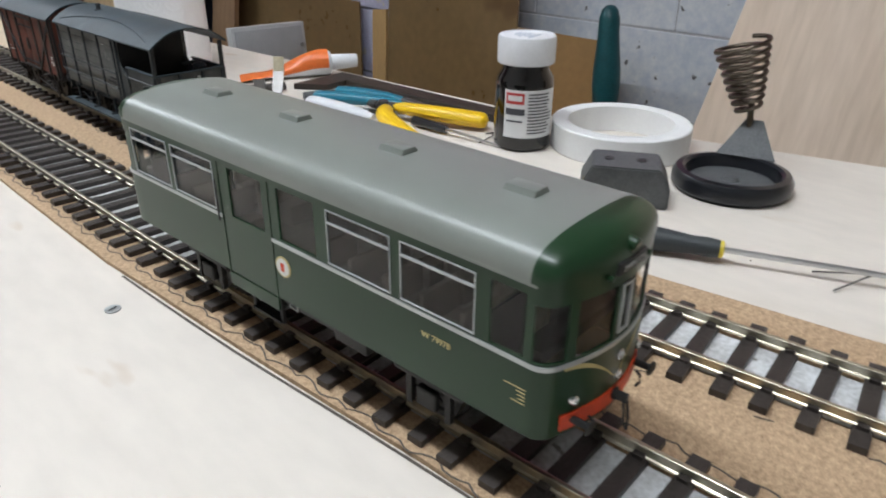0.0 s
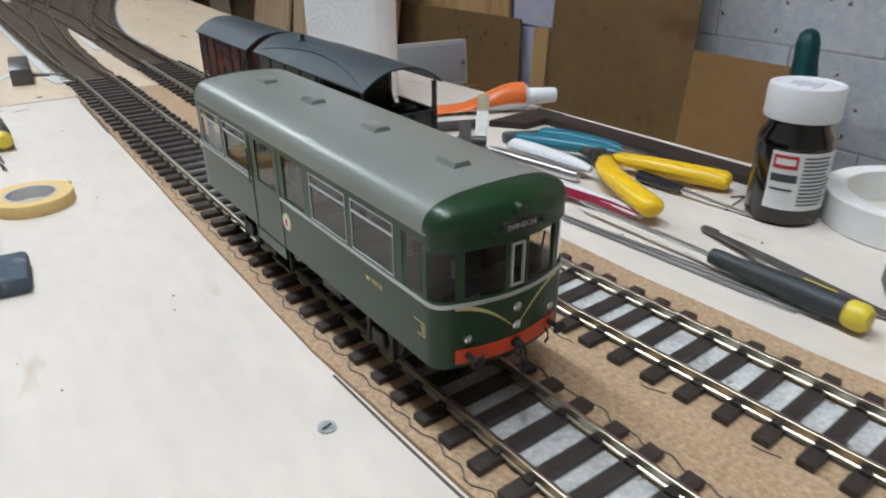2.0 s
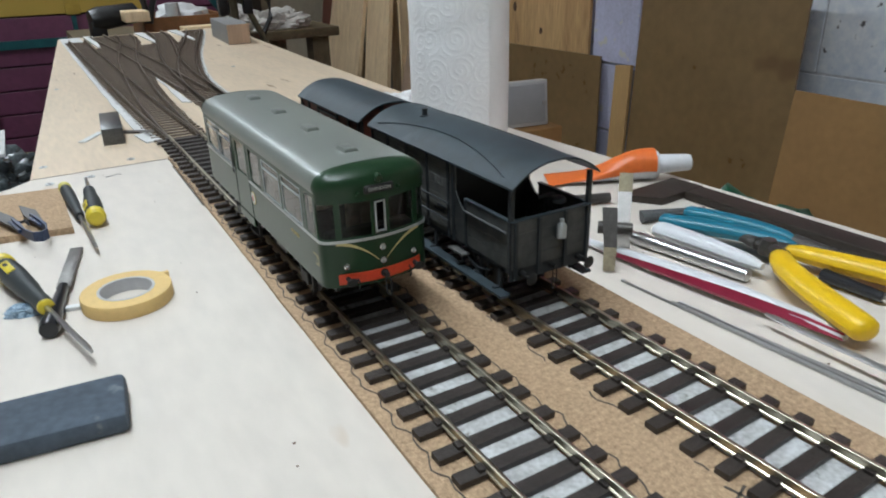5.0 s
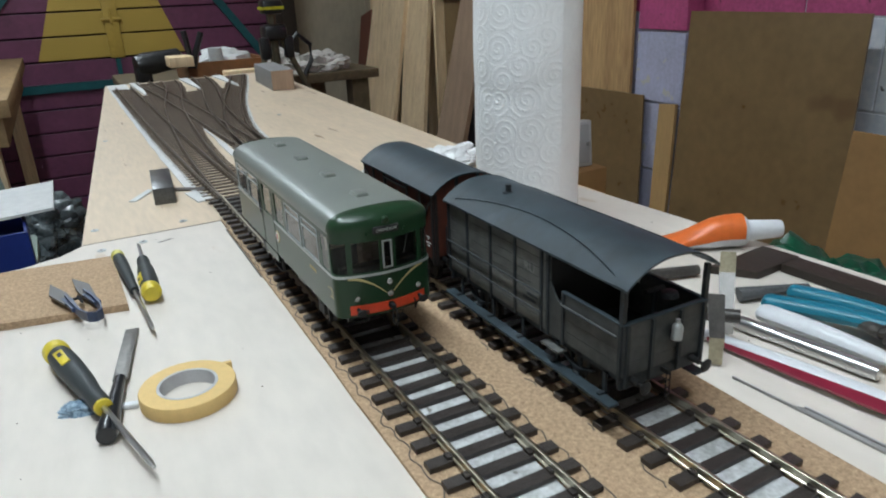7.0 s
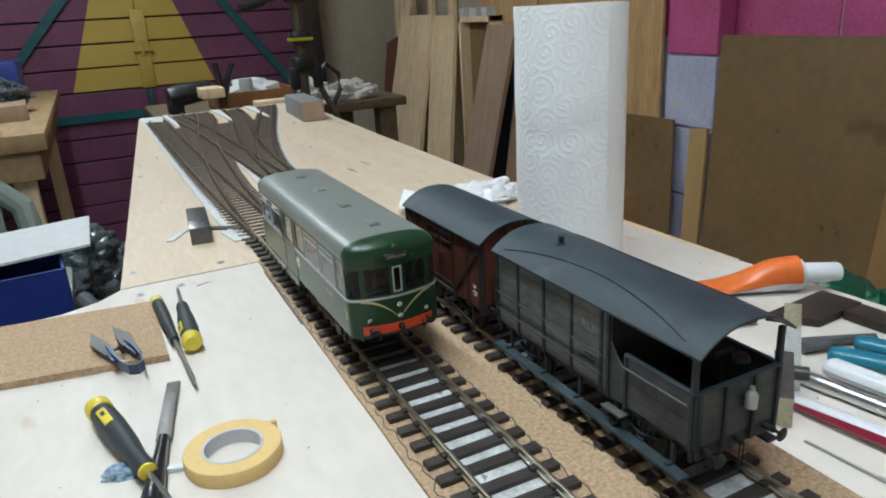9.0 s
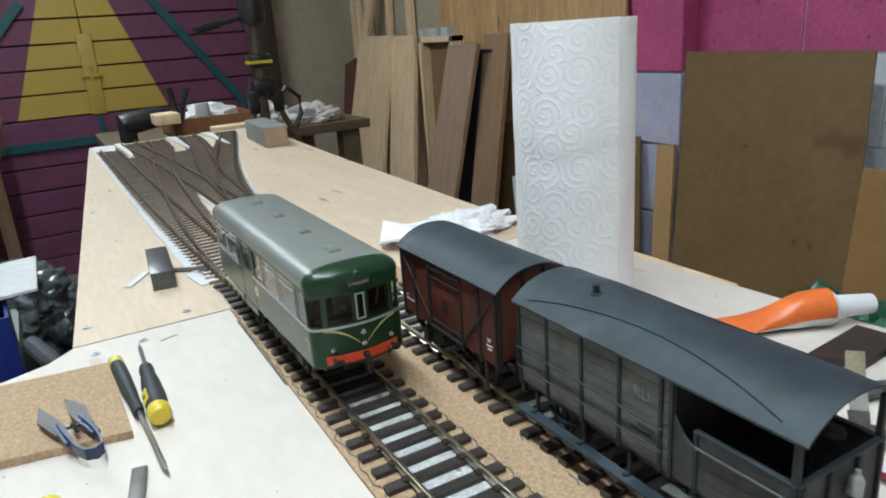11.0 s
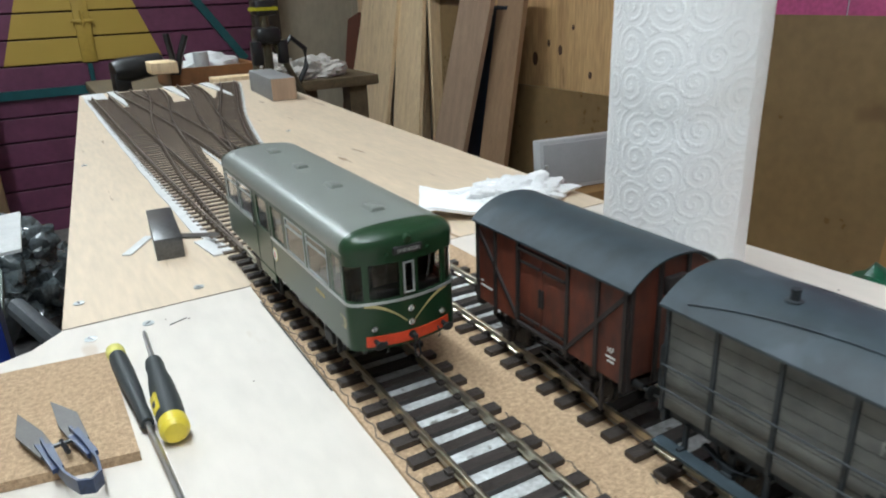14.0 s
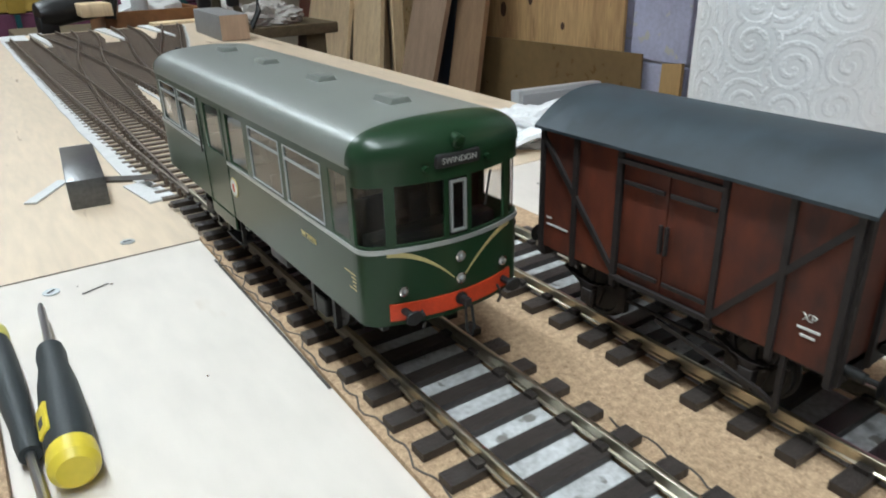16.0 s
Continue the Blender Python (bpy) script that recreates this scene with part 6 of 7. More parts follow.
part("wound_edge", rim, material("wound_tissue_edge", (0.74, 0.74, 0.74), 0.9, var=0.08, scale=300), roll, "wound tissue edge")
part("core", lathe(bmesh.new(), [(0.0184, 0.0), (0.0184, 0.226), (0.0170, 0.226), (0.0170, 0.0)], 28), CARD, roll, "brown cardboard core")

crumpled("paper_towel", material("soft_white_tissue", (0.74, 0.74, 0.74), 0.9, var=0.05), "crumpled white paper towel lying on the board", "paper towel", pose(0.262, 0.925, 0.0), (0.062, 0.040, 0.018), 41, 0.35)
bm = bmesh.new()
bmesh.ops.create_grid(bm, x_segments=16, y_segments=16, size=1.0)
for v in bm.verts:
    v.co = Vector((v.co.x * 0.055, v.co.y * 0.040, 0.010 + 0.010 * noise.noise(Vector((v.co.x * 1.6, v.co.y * 1.6, 4)))))
solidify(solid("paper_towel", bm, TOWEL, "folded white paper towel lying on the board", "paper towel", pose(0.215, 0.925, 0.0, 0, 0, -28)), 0.003)


# ceiling tubes, above the view
TUBE = glow("lit_tube", (0.90, 1.0, 1.08), 42.0)
for x, y in ((-0.22, 0.35), (-0.25, 2.75)):
    o = thing("tube_light", "white fluorescent batten light on the ceiling", "ceiling light", pose(x, y, CEIL), "tube lights")
    part("housing", box(bmesh.new(), -0.035, 0.035, -0.78, 0.78, -0.035, 0.0, 0.003), WHITE_PLASTIC, o)
    b = bmesh.new()
    rod(b, (-0.0, -0.75, -0.095), (0.0, 0.75, -0.095), 0.016, seg=16)
    part("tube", b, TUBE, o, "glowing white tube")

# ---------------------------------------------------------------- tools and things on the near baseboard
RUBBER = material("dark_grey_rubber", (0.030, 0.036, 0.038), 0.55, var=0.15, scale=120, bump=0.1)
PALE_YELLOW = material("pale_yellow_plastic", (0.66, 0.60, 0.16), 0.4, var=0.06, scale=60)
YELLOW = material("yellow_plastic", (0.70, 0.55, 0.05), 0.4, var=0.06, scale=60)
PLIER_YELLOW = material("yellow_grip", (0.80, 0.50, 0.008), 0.38, var=0.05, scale=60)
BLUE_GRIP = material("teal_blue_grip", (0.010, 0.17, 0.25), 0.35, var=0.1, scale=60)
WHITE_GRIP = material("white_handle", (0.70, 0.71, 0.73), 0.35, var=0.05, scale=60)
MAROON = material("maroon_handle", (0.30, 0.018, 0.050), 0.35, var=0.08, scale=60)
TAPE_YELLOW = material("cream_yellow_tape", (0.72, 0.50, 0.20), 0.65, var=0.06, scale=200)
TAPE_CORE = material("pale_card_core", (0.52, 0.52, 0.53), 0.7, var=0.06, scale=100)
TAPE_WHITE = material("white_tape", (0.78, 0.78, 0.77), 0.6, var=0.03, scale=80)
BOTTLE_BROWN = material("dark_brown_glass", (0.005, 0.004, 0.004), 0.08, var=0.2, scale=30, coat=0.6)
CAP_WHITE = material("white_cap", (0.72, 0.73, 0.75), 0.4, var=0.04, scale=60)
LABEL_WHITE = material("white_label", (0.72, 0.72, 0.72), 0.55, var=0.03, scale=100)
LABEL_RED = material("red_label_print", (0.45, 0.03, 0.03), 0.5, var=0.05)
PRINT = material("dark_print", (0.05, 0.05, 0.06), 0.6, var=0.1)
CASTING = material("dark_grey_casting", (0.085, 0.088, 0.090), 0.6, var=0.25, scale=90, bump=0.3)
IRON_BLACK = material("black_enamel", (0.012, 0.013, 0.016), 0.3, var=0.1, scale=20, coat=0.1, rvar=0.02)
SPRING_STEEL = material("brown_spring_steel", (0.10, 0.08, 0.06), 0.35, metal=0.9, var=0.25, scale=80)
ORANGE = material("orange_tube", (0.78, 0.17, 0.035), 0.35, var=0.08, scale=30)
STONE = material("slate_blue_stone", (0.065, 0.085, 0.110), 0.8, var=0.3, scale=35, bump=0.3, spots=(55.0, 0.68, (0.17, 0.19, 0.21)))
FILE_STEEL = material("grey_file_steel", (0.20, 0.19, 0.18), 0.45, metal=0.8, var=0.2, scale=200)
BLUE_STEEL = material("blue_painted_steel", (0.020, 0.036, 0.085), 0.4, metal=0.2, var=0.4, scale=70, spots=(60.0, 0.66, (0.25, 0.25, 0.27)))
BLADE = material("worn_grey_steel", (0.085, 0.078, 0.072), 0.45, metal=0.5, var=0.25, scale=70)
BRASS = material("pale_worn_brass", (0.40, 0.35, 0.24), 0.5, metal=0.4, var=0.2, scale=80)


def axis_pose(a, b):
    """A pose at a whose z axis points to b."""
    a, b = Vector(a), Vector(b)
    return Matrix.Translation(a) @ (b - a).to_track_quat("Z", "Y").to_matrix().to_4x4()


def screwdriver(a, b, c, r, label, yellow_knob=True, blade_r=0.0016, badge=0.0, collar=True, cap_mat=None):
    """Knob at a, end of the handle at b, tip of the blade at c (lengths along one line)."""
    o = thing("screwdriver", label, "screwdriver", axis_pose(a, b), "screwdrivers")
    cap_mat = cap_mat or YELLOW
    h = (Vector(b) - Vector(a)).length
    t = (Vector(c) - Vector(a)).length
    knob = [(0.0, 0.0), (r * 0.7, 0.0006), (r * 0.97, 0.003), (r * 1.0, 0.006), (r * 0.97, 0.0105), (r * 0.8, 0.012), (0.0, 0.012)]
    part("end_cap", lathe(bmesh.new(), knob, 24), cap_mat, o, "yellow end cap")
    hp = [(0.0, 0.0115), (r * 0.86, 0.0118), (r * 0.95, 0.018), (r * 0.98, h * 0.35), (r * 0.86, h * 0.62), (r * 0.66, h * 0.80), (r * 0.70, h * 0.90), (r * 0.62, h * 0.97), (0.0, h * 0.97)]
    grip = part("handle", lathe(bmesh.new(), hp, 24), RUBBER, o, "dark grey rubber grip")
    if collar:
        part("collar", lathe(bmesh.new(), [(0.0, h * 0.955), (r * 0.60, h * 0.955), (r * 0.62, h * 0.99), (r * 0.42, h * 1.0), (0.0, h)], 18), YELLOW, o, "yellow collar")
    b_ = bmesh.new()
    rod(b_, (0, 0, h * 0.96), (0, 0, t - 0.006), blade_r, seg=10)
    rod(b_, (0, 0, t - 0.006), (0, 0, t), blade_r, blade_r * 0.5, seg=10)
    part("blade", b_, STEEL, o, "bright steel blade")
    q = bmesh.new()
    box(q, r * 0.80, r * 1.04, -0.0028, 0.0028, h * 0.22, h * 0.22 + max(0.012, h * 0.2), 0.0008, Matrix.Rotation(badge, 4, "Z"))
    mark = part("badge", q, YELLOW, o, "yellow badge")
    q = bmesh.new()
    box(q, r * 1.035, r * 1.06, -0.0012, 0.0012, h * 0.22 + 0.004, h * 0.22 + 0.009, 0.0, Matrix.Rotation(badge, 4, "Z"))
    part("badge_print", q, PRINT, mark, smooth=False)
    return o


screwdriver((-0.180, 0.624, 0.0105), (-0.157, 0.535, 0.0095), (-0.143, 0.468, 0.004), 0.0078, "dark grey screwdriver with yellow cap lying on the board", badge=1.9)
screwdriver((-0.1300, 0.801, 0.0062), (-0.1250, 0.7015, 0.0062), (-0.1234, 0.628, 0.0035), 0.0054, "slim dark grey screwdriver with pale yellow cap", badge=4.2, collar=False, cap_mat=PALE_YELLOW)
screwdriver((-0.1148, 0.6835, 0.0090), (-0.1122, 0.767, 0.0088), (-0.1108, 0.810, 0.0085), 0.0074, "stubby dark grey screwdriver with large yellow cap", badge=0.6, collar=False)
screwdriver((0.1815, 0.119, 0.0085), (0.1815, 0.208, 0.0085), (0.1815, 0.306, 0.0045), 0.0072, "dark screwdriver with yellow cap lying among the rods", badge=2.6, collar=False)
screwdriver((0.1665, 0.100, 0.0082), (0.1995, 0.020, 0.0080), (0.231, -0.056, 0.0040), 0.0080, "dark grey screwdriver with yellow cap and collar", badge=2.4)

# masking tape
tape = thing("masking_tape", "roll of cream yellow masking tape lying flat", "tape", pose(-0.1135, 0.5385, 0))
part("tape", lathe(bmesh.new(), [(0.0168, 0.0), (0.0262, 0.0), (0.0266, 0.0008), (0.0266, 0.0078), (0.0262, 0.0086), (0.0168, 0.0086), (0.0168, 0.0)], 56), TAPE_YELLOW, tape)
part("core", lathe(bmesh.new(), [(0.0167, 0.0002), (0.0167, 0.0088), (0.0152, 0.0088), (0.0152, 0.0002)], 40), TAPE_CORE, tape, "pale card core")
part("loose_end", box(bmesh.new(), 0.022, 0.0275, 0.012, 0.015, 0.0004, 0.0082, 0.0002), TAPE_YELLOW, tape)

# file with a dark handle
fl = thing("file", "small flat file with a dark handle", "file", axis_pose((-0.1585, 0.512, 0.0055), (-0.1335, 0.645, 0.0020)))
b = bmesh.new()
box(b, -0.0042, 0.0042, -0.0009, 0.0009, 0.062, 0.135, 0.0003)
part("blade", b, FILE_STEEL, fl)
part("handle", lathe(bmesh.new(), [(0.0, 0.0), (0.0050, 0.001), (0.0058, 0.006), (0.0050, 0.020), (0.0038, 0.045), (0.0032, 0.064), (0.0, 0.066)], 16), IRON_BLACK, fl)
solid("plastic_offcut", box(bmesh.new(), -0.006, 0.006, -0.0022, 0.0022, 0, 0.003, 0.0008), WHITE_GRIP, "small white plastic offcut", "offcut", pose(-0.1455, 0.545, 0.0, 0, 0, -15))
crumpled("cloth_scrap", material("speckled_blue_cloth", (0.30, 0.38, 0.45), 0.9, var=0.5, scale=220, second=(0.10, 0.17, 0.24)), "crumpled speckled blue cloth scrap", "cloth", pose(-0.168, 0.556, 0.0), (0.012, 0.006, 0.005), 51, 0.4)

# cork sheet and snips on it
solid("cork_sheet", slab(bmesh.new(), [(-0.36, 0.724), (-0.132, 0.684), (-0.1335, 0.801), (-0.36, 0.830)], 0.0002, 0.0055), CORK, "spare rectangle of brown cork sheet", "cork sheet", smooth=False)
sn = thing("snips", "small blue spring snips with worn steel blades", "snips", pose(-0.161, 0.694, 0.0062, 0, 0, 14) @ Matrix.Diagonal((0.86, 0.9, 0.9, 1)))
b = bmesh.new()
pts = [(-0.0075, 0.018, 0), (-0.0085, 0.0, 0), (-0.0080, -0.022, 0), (-0.0055, -0.033, 0), (0.0, -0.037, 0), (0.0055, -0.033, 0), (0.0080, -0.022, 0), (0.0085, 0.0, 0), (0.0075, 0.018, 0)]
sweep(b, [(x, y, 0.0045) for x, y, _ in pts], [(-0.0007, -0.0042), (0.0007, -0.0042), (0.0007, 0.0042), (-0.0007, 0.0042)])
part("spring_body", b, BLUE_STEEL, sn, "chipped blue spring body")
for s in (-1, 1):
    b = bmesh.new()
    slab(b, [(s * 0.0125, 0.004), (s * 0.0040, 0.010), (s * 0.0040, 0.028), (s * 0.0090, 0.058), (s * 0.0165, 0.034)][::s], 0.0040, 0.0058)
    part("blade", b, BLADE, sn, "worn steel blade", False)
    b = bmesh.new()
    slab(b, [(s * 0.0115, -0.012), (s * 0.0060, -0.012), (s * 0.0042, 0.012), (s * 0.0115, 0.018)][::s], 0.0036, 0.0064)
    part("shoulder", b, BLUE_STEEL, sn, "chipped blue shoulder", False)
b = bmesh.new()
rod(b, (-0.005, 0.010, 0.0055), (0.005, 0.008, 0.0055), 0.0012, seg=8)
rod(b, (0.0, -0.001, 0.0055), (0.0005, 0.012, 0.0055), 0.0014, seg=8)
part("catch", b, IRON_BLACK, sn)

# sharpening stone
b = bmesh.new()
box(b, -0.0375, 0.0375, -0.0190, 0.0190, 0.0, 0.0105, 0.0030)
for v in b.verts:
    v.co.z += 0.0006 * noise.noise(v.co * 90)
solid("sharpening_stone", b, STONE, "worn slate-blue sharpening stone", "stone", pose(-0.1675, 0.4220, 0.0, 0, 0, -6))

# brown bottle with a white cap
bt = thing("bottle", "dark brown glass bottle with white cap and printed label", "bottle", pose(0.2857, 0.2258, 0) @ Matrix.Diagonal((0.935, 0.935, 1, 1)))
part("glass", lathe(bmesh.new(), [(0.0, 0.0), (0.0215, 0.0), (0.0240, 0.0025), (0.0242, 0.006), (0.0242, 0.050), (0.0232, 0.056), (0.0195, 0.0615), (0.0190, 0.068), (0.0, 0.068)], 44), BOTTLE_BROWN, bt, "glossy dark brown glass")
ridged = bmesh.new()
prof = [(0.0232, 0.0665), (0.0236, 0.0680), (0.0236, 0.0850), (0.0228, 0.0868), (0.0195, 0.0872), (0.0190, 0.0864), (0.0, 0.0864)]
lathe(ridged, prof, 96)
for v in ridged.verts:
    if 0.0675 < v.co.z < 0.0855 and Vector((v.co.x, v.co.y)).length > 0.0230:
        a = math.atan2(v.co.y, v.co.x)
        f = 1 + 0.008 * (1 if round(a / (2 * math.pi / 96)) % 2 else -1)
        v.co.x, v.co.y = v.co.x * f, v.co.y * f
cap = part("cap", ridged, CAP_WHITE, bt, "ridged white screw cap")


def wrap(r, a0, a1, z0, z1, n=14, t=0.00025):
    """A piece of label bent round the bottle, between two angles in degrees."""
    bm = bmesh.new()
    prev = None
    for i in range(n + 1):
        a = radians(a0 + (a1 - a0) * i / n)
        cur = [bm.verts.new((q * math.cos(a), q * math.sin(a), z)) for q, z in ((r, z0), (r, z1), (r + t, z1), (r + t, z0))]
        if prev:
            for k in range(4):
                bm.faces.new((prev[k], cur[k], cur[(k + 1) % 4], prev[(k + 1) % 4]))
        else:
            bm.faces.new(cur[::-1])
        prev = cur
    bm.faces.new(prev)
    return bm


label = part("label", wrap(0.0243, 178, 292, 0.0120, 0.0490), LABEL_WHITE, bt, "white printed label")
part("label_panel", wrap(0.0246, 182, 218, 0.0385, 0.0470, 8), LABEL_RED, label, "red printed panel")
part("print_bar", wrap(0.0249, 186, 214, 0.0410, 0.0450, 6), LABEL_WHITE, label)
part("print_bar", wrap(0.0246, 182, 220, 0.0300, 0.0350, 6), PRINT, label)
part("print_bar", wrap(0.0246, 184, 216, 0.0245, 0.0258, 6), PRINT, label)
rng = random.Random(4)
for k in range(13):
    z = 0.0465 - 0.0025 * k
    part("print_bar", wrap(0.0246, 226, 272 + rng.uniform(-6, 12), z - 0.0010, z, 6, 0.00018), PRINT, label)
for k in range(6):
    b = bmesh.new()
    box(b, -0.012 + rng.uniform(0, 0.006), 0.010 - rng.uniform(0, 0.006), -0.0005, 0.0005, 0.0864, 0.08665, 0.0, pose(0, -0.008 + 0.0034 * k, 0, 0, 0, 8))
    part("embossed_line", b, material("blue_grey_print", (0.30, 0.36, 0.45), 0.6) if k == 0 else bpy.data.materials["blue_grey_print"], cap, smooth=False)

# wide roll of white tape
wt = thing("white_tape", "wide roll of white tape lying flat", "tape", pose(0.3376, 0.1667, 0))
part("tape", lathe(bmesh.new(), [(0.0435, 0.0), (0.0540, 0.0), (0.0548, 0.001), (0.0548, 0.0205), (0.0540, 0.0214), (0.0435, 0.0211), (0.0435, 0.0)], 72), TAPE_WHITE, wt)
part("core", lathe(bmesh.new(), [(0.0434, 0.0003), (0.0434, 0.0213), (0.0415, 0.0213), (0.0415, 0.0003)], 56), TAPE_WHITE, wt, "white card core")

# dark cast block with holes
cb = thing("cast_block", "dark grey cast block with two holes and a notch", "block", pose(0.2445, 0.1090, 0, 0, 0, 30.5))
b = bmesh.new()
sec = [(-0.0285, 0.0), (0.0285, 0.0), (0.0285, 0.012), (0.0215, 0.0265), (-0.0215, 0.0265), (-0.0285, 0.014)]
lo = [b.verts.new((-0.0175, y, z)) for y, z in sec]
hi = [b.verts.new((0.0175, y, z)) for y, z in sec]
b.faces.new(lo)
b.faces.new(hi[::-1])
for i in range(6):
    b.faces.new((lo[i], hi[i], hi[(i + 1) % 6], lo[(i + 1) % 6]))
bmesh.ops.bevel(b, geom=list(b.edges), offset=0.0010, segments=2, affect="EDGES")
part("body", b, CASTING, cb)
for y in (-0.010, 0.011):
    part("hole", lathe(bmesh.new(), [(0.0036, 0.0267), (0.0032, 0.0260), (0.0030, 0.0266), (0.0, 0.0266)], 16, Matrix.Translation((0.0, y, 0))), BLACK, cb, "dark drilled hole")
part("notch", box(bmesh.new(), -0.0182, -0.0100, 0.0005, 0.0065, -0.0001, 0.0075, 0.0008), BLACK, cb, "dark notch")

# soldering iron stand: weighted ring base, bracket, coil spring
st = thing("soldering_stand", "black soldering iron stand with coiled spring holder", "stand", pose(0.3130, 0.0640, 0))
part("base_ring", lathe(bmesh.new(), [(0.0, 0.0), (0.0375, 0.0), (0.0398, 0.003), (0.0398, 0.0095), (0.0375, 0.0132), (0.0335, 0.0140), (0.0312, 0.0125), (0.0300, 0.0050), (0.0, 0.0045)], 56), IRON_BLACK, st, "glossy black ring base")
part("sponge_dish", lathe(bmesh.new(), [(0.0, 0.0056), (0.026, 0.0056), (0.0285, 0.0050)], 40), CASTING, st)
part("centre_nut", lathe(bmesh.new(), [(0.0, 0.0085), (0.004, 0.0082), (0.006, 0.0056)], 12), CASTING, st)
b = bmesh.new()
slab(b, [(-0.020, 0.0), (0.020, 0.0), (0.006, 0.030), (-0.006, 0.030)], -0.0006, 0.0006)
bmesh.ops.transform(b, matrix=Matrix.Translation((0.030, 0.004, 0.0135)) @ pose(0, 0, 0, 48, 0, -75), verts=b.verts)
part("bracket", b, CASTING, st, "black bent bracket")
b = bmesh.new()
rod(b, (0.046, 0.011, 0.030), (0.047, 0.0130, 0.048), 0.0022, seg=8)
part("post", b, SPRING_STEEL, st)
b = bmesh.new()
pts = []
for i in range(9 * 20 + 1):
    f = i / 180
    r = 0.0075 + 0.0110 * f ** 0.8
    a = 2 * math.pi * 9 * f
    pts.append((r * math.cos(a), r * math.sin(a), 0.050 * f))
bq = bmesh.new()
P_ = [Vector(p) for p in pts]
rings = []
for i, p in enumerate(P_):
    t = (P_[min(i + 1, len(P_) - 1)] - P_[max(0, i - 1)]).normalized()
    side = t.cross(Vector((0, 0, 1))).normalized()
    up = side.cross(t)
    rings.append([bq.verts.new(p + (side * math.cos(k * math.pi / 3) + up * math.sin(k * math.pi / 3)) * 0.0016) for k in range(6)])
for a, c in zip(rings, rings[1:]):
    for k in range(6):
        bq.faces.new((a[k], c[k], c[(k + 1) % 6], a[(k + 1) % 6]))
bmesh.ops.transform(bq, matrix=Matrix.Translation((0.047, 0.0145, 0.042)) @ pose(0, 0, 0, -14, -6, 0), verts=bq.verts)
b.free()
part("spring", bq, SPRING_STEEL, st, "brown coiled steel spring")

# tweezers
tw = thing("tweezers", "pair of grey steel tweezers", "tweezers", pose(0, 0, 0))
for d, z in ((0.0, 0.0015), (0.0085, 0.0035)):
    b = bmesh.new()
    sweep(b, [(0.221, 0.236, 0.0028), (0.2155 - d * 0.8, 0.195, z + 0.002), (0.2085 - d * 1.1 + 0.003, 0.145, z), (0.2055, 0.104, 0.0022)], [(-0.0022, -0.0005), (0.0022, -0.0005), (0.0022, 0.0005), (-0.0022, 0.0005)])
    for v in b.verts:
        if v.co.y < 0.12:
            v.co.x = 0.2055 + (v.co.x - 0.2055) * 0.35
    part("arm", b, FILE_STEEL, tw)
part("joint", box(bmesh.new(), 0.2185, 0.2235, 0.228, 0.239, 0.0008, 0.0048, 0.0012), FILE_STEEL, tw)

# steel rods lying beside the track
for i, (x0, y0, x1, y1, r) in enumerate(((0.1575, 0.390, 0.1705, 0.200, 0.0009), (0.1610, 0.352, 0.1745, 0.150, 0.0011), (0.1640, 0.350, 0.1790, 0.140, 0.0011), (0.1655, 0.330, 0.1830, 0.165, 0.0009), (0.1600, 0.360, 0.1720, 0.170, 0.0008))):
    b = bmesh.new()
    rod(b, (x0, y0, r + 0.0002), (x1, y1, r + 0.0002), r, seg=8)
    solid("steel_rod", b, STEEL, "thin bright steel rod lying beside the track", "rod", group="steel rods")

# red and white brush handle
hb = thing("paint_scraper", "white and maroon plastic handle with a tapered end", "tool", pose(0, 0, 0))
b = bmesh.new()
hp = [(0.1775, 0.446, 0.0035, 0.0030), (0.1800, 0.425, 0.0045, 0.0040), (0.1850, 0.385, 0.0060, 0.0056), (0.1920, 0.335, 0.0070, 0.0064), (0.1990, 0.292, 0.0060, 0.0050), (0.2020, 0.272, 0.0040, 0.0028)]
rings = []
for x, y, z, r in hp:
    rings.append([b.verts.new((x + 1.05 * r * math.cos(k * math.pi / 6), y, max(0.0003, z + 0.75 * r * math.sin(k * math.pi / 6)))) for k in range(12)])
for a, c in zip(rings, rings[1:]):
    for k in range(12):
        b.faces.new((a[k], c[k], c[(k + 1) % 12], a[(k + 1) % 12]))
b.faces.new(rings[0])
b.faces.new(rings[-1])
part("handle", b, WHITE_GRIP, hb, "white handle")
b = bmesh.new()
prev = None
for f in [i / 12 for i in range(13)]:
    i = min(4, int(1 + f * 4))
    g = 1 + f * 4 - i
    q = [hp[i][k] + (hp[i + 1][k] - hp[i][k]) * g if i < 5 else hp[5][k] for k in range(4)]
    cur = [b.verts.new((q[0] + 1.20 * q[3] * math.cos(a), q[1], q[2] + 0.92 * q[3] * math.sin(a))) for a in (radians(215), radians(190), radians(160 - 45 * f))]
    if prev:
        for k in range(2):
            b.faces.new((prev[k], cur[k], cur[k + 1], prev[k + 1]))
    prev = cur
solidify(part("inlay", b, MAROON, hb, "maroon inlay"), 0.0004, 1.0)


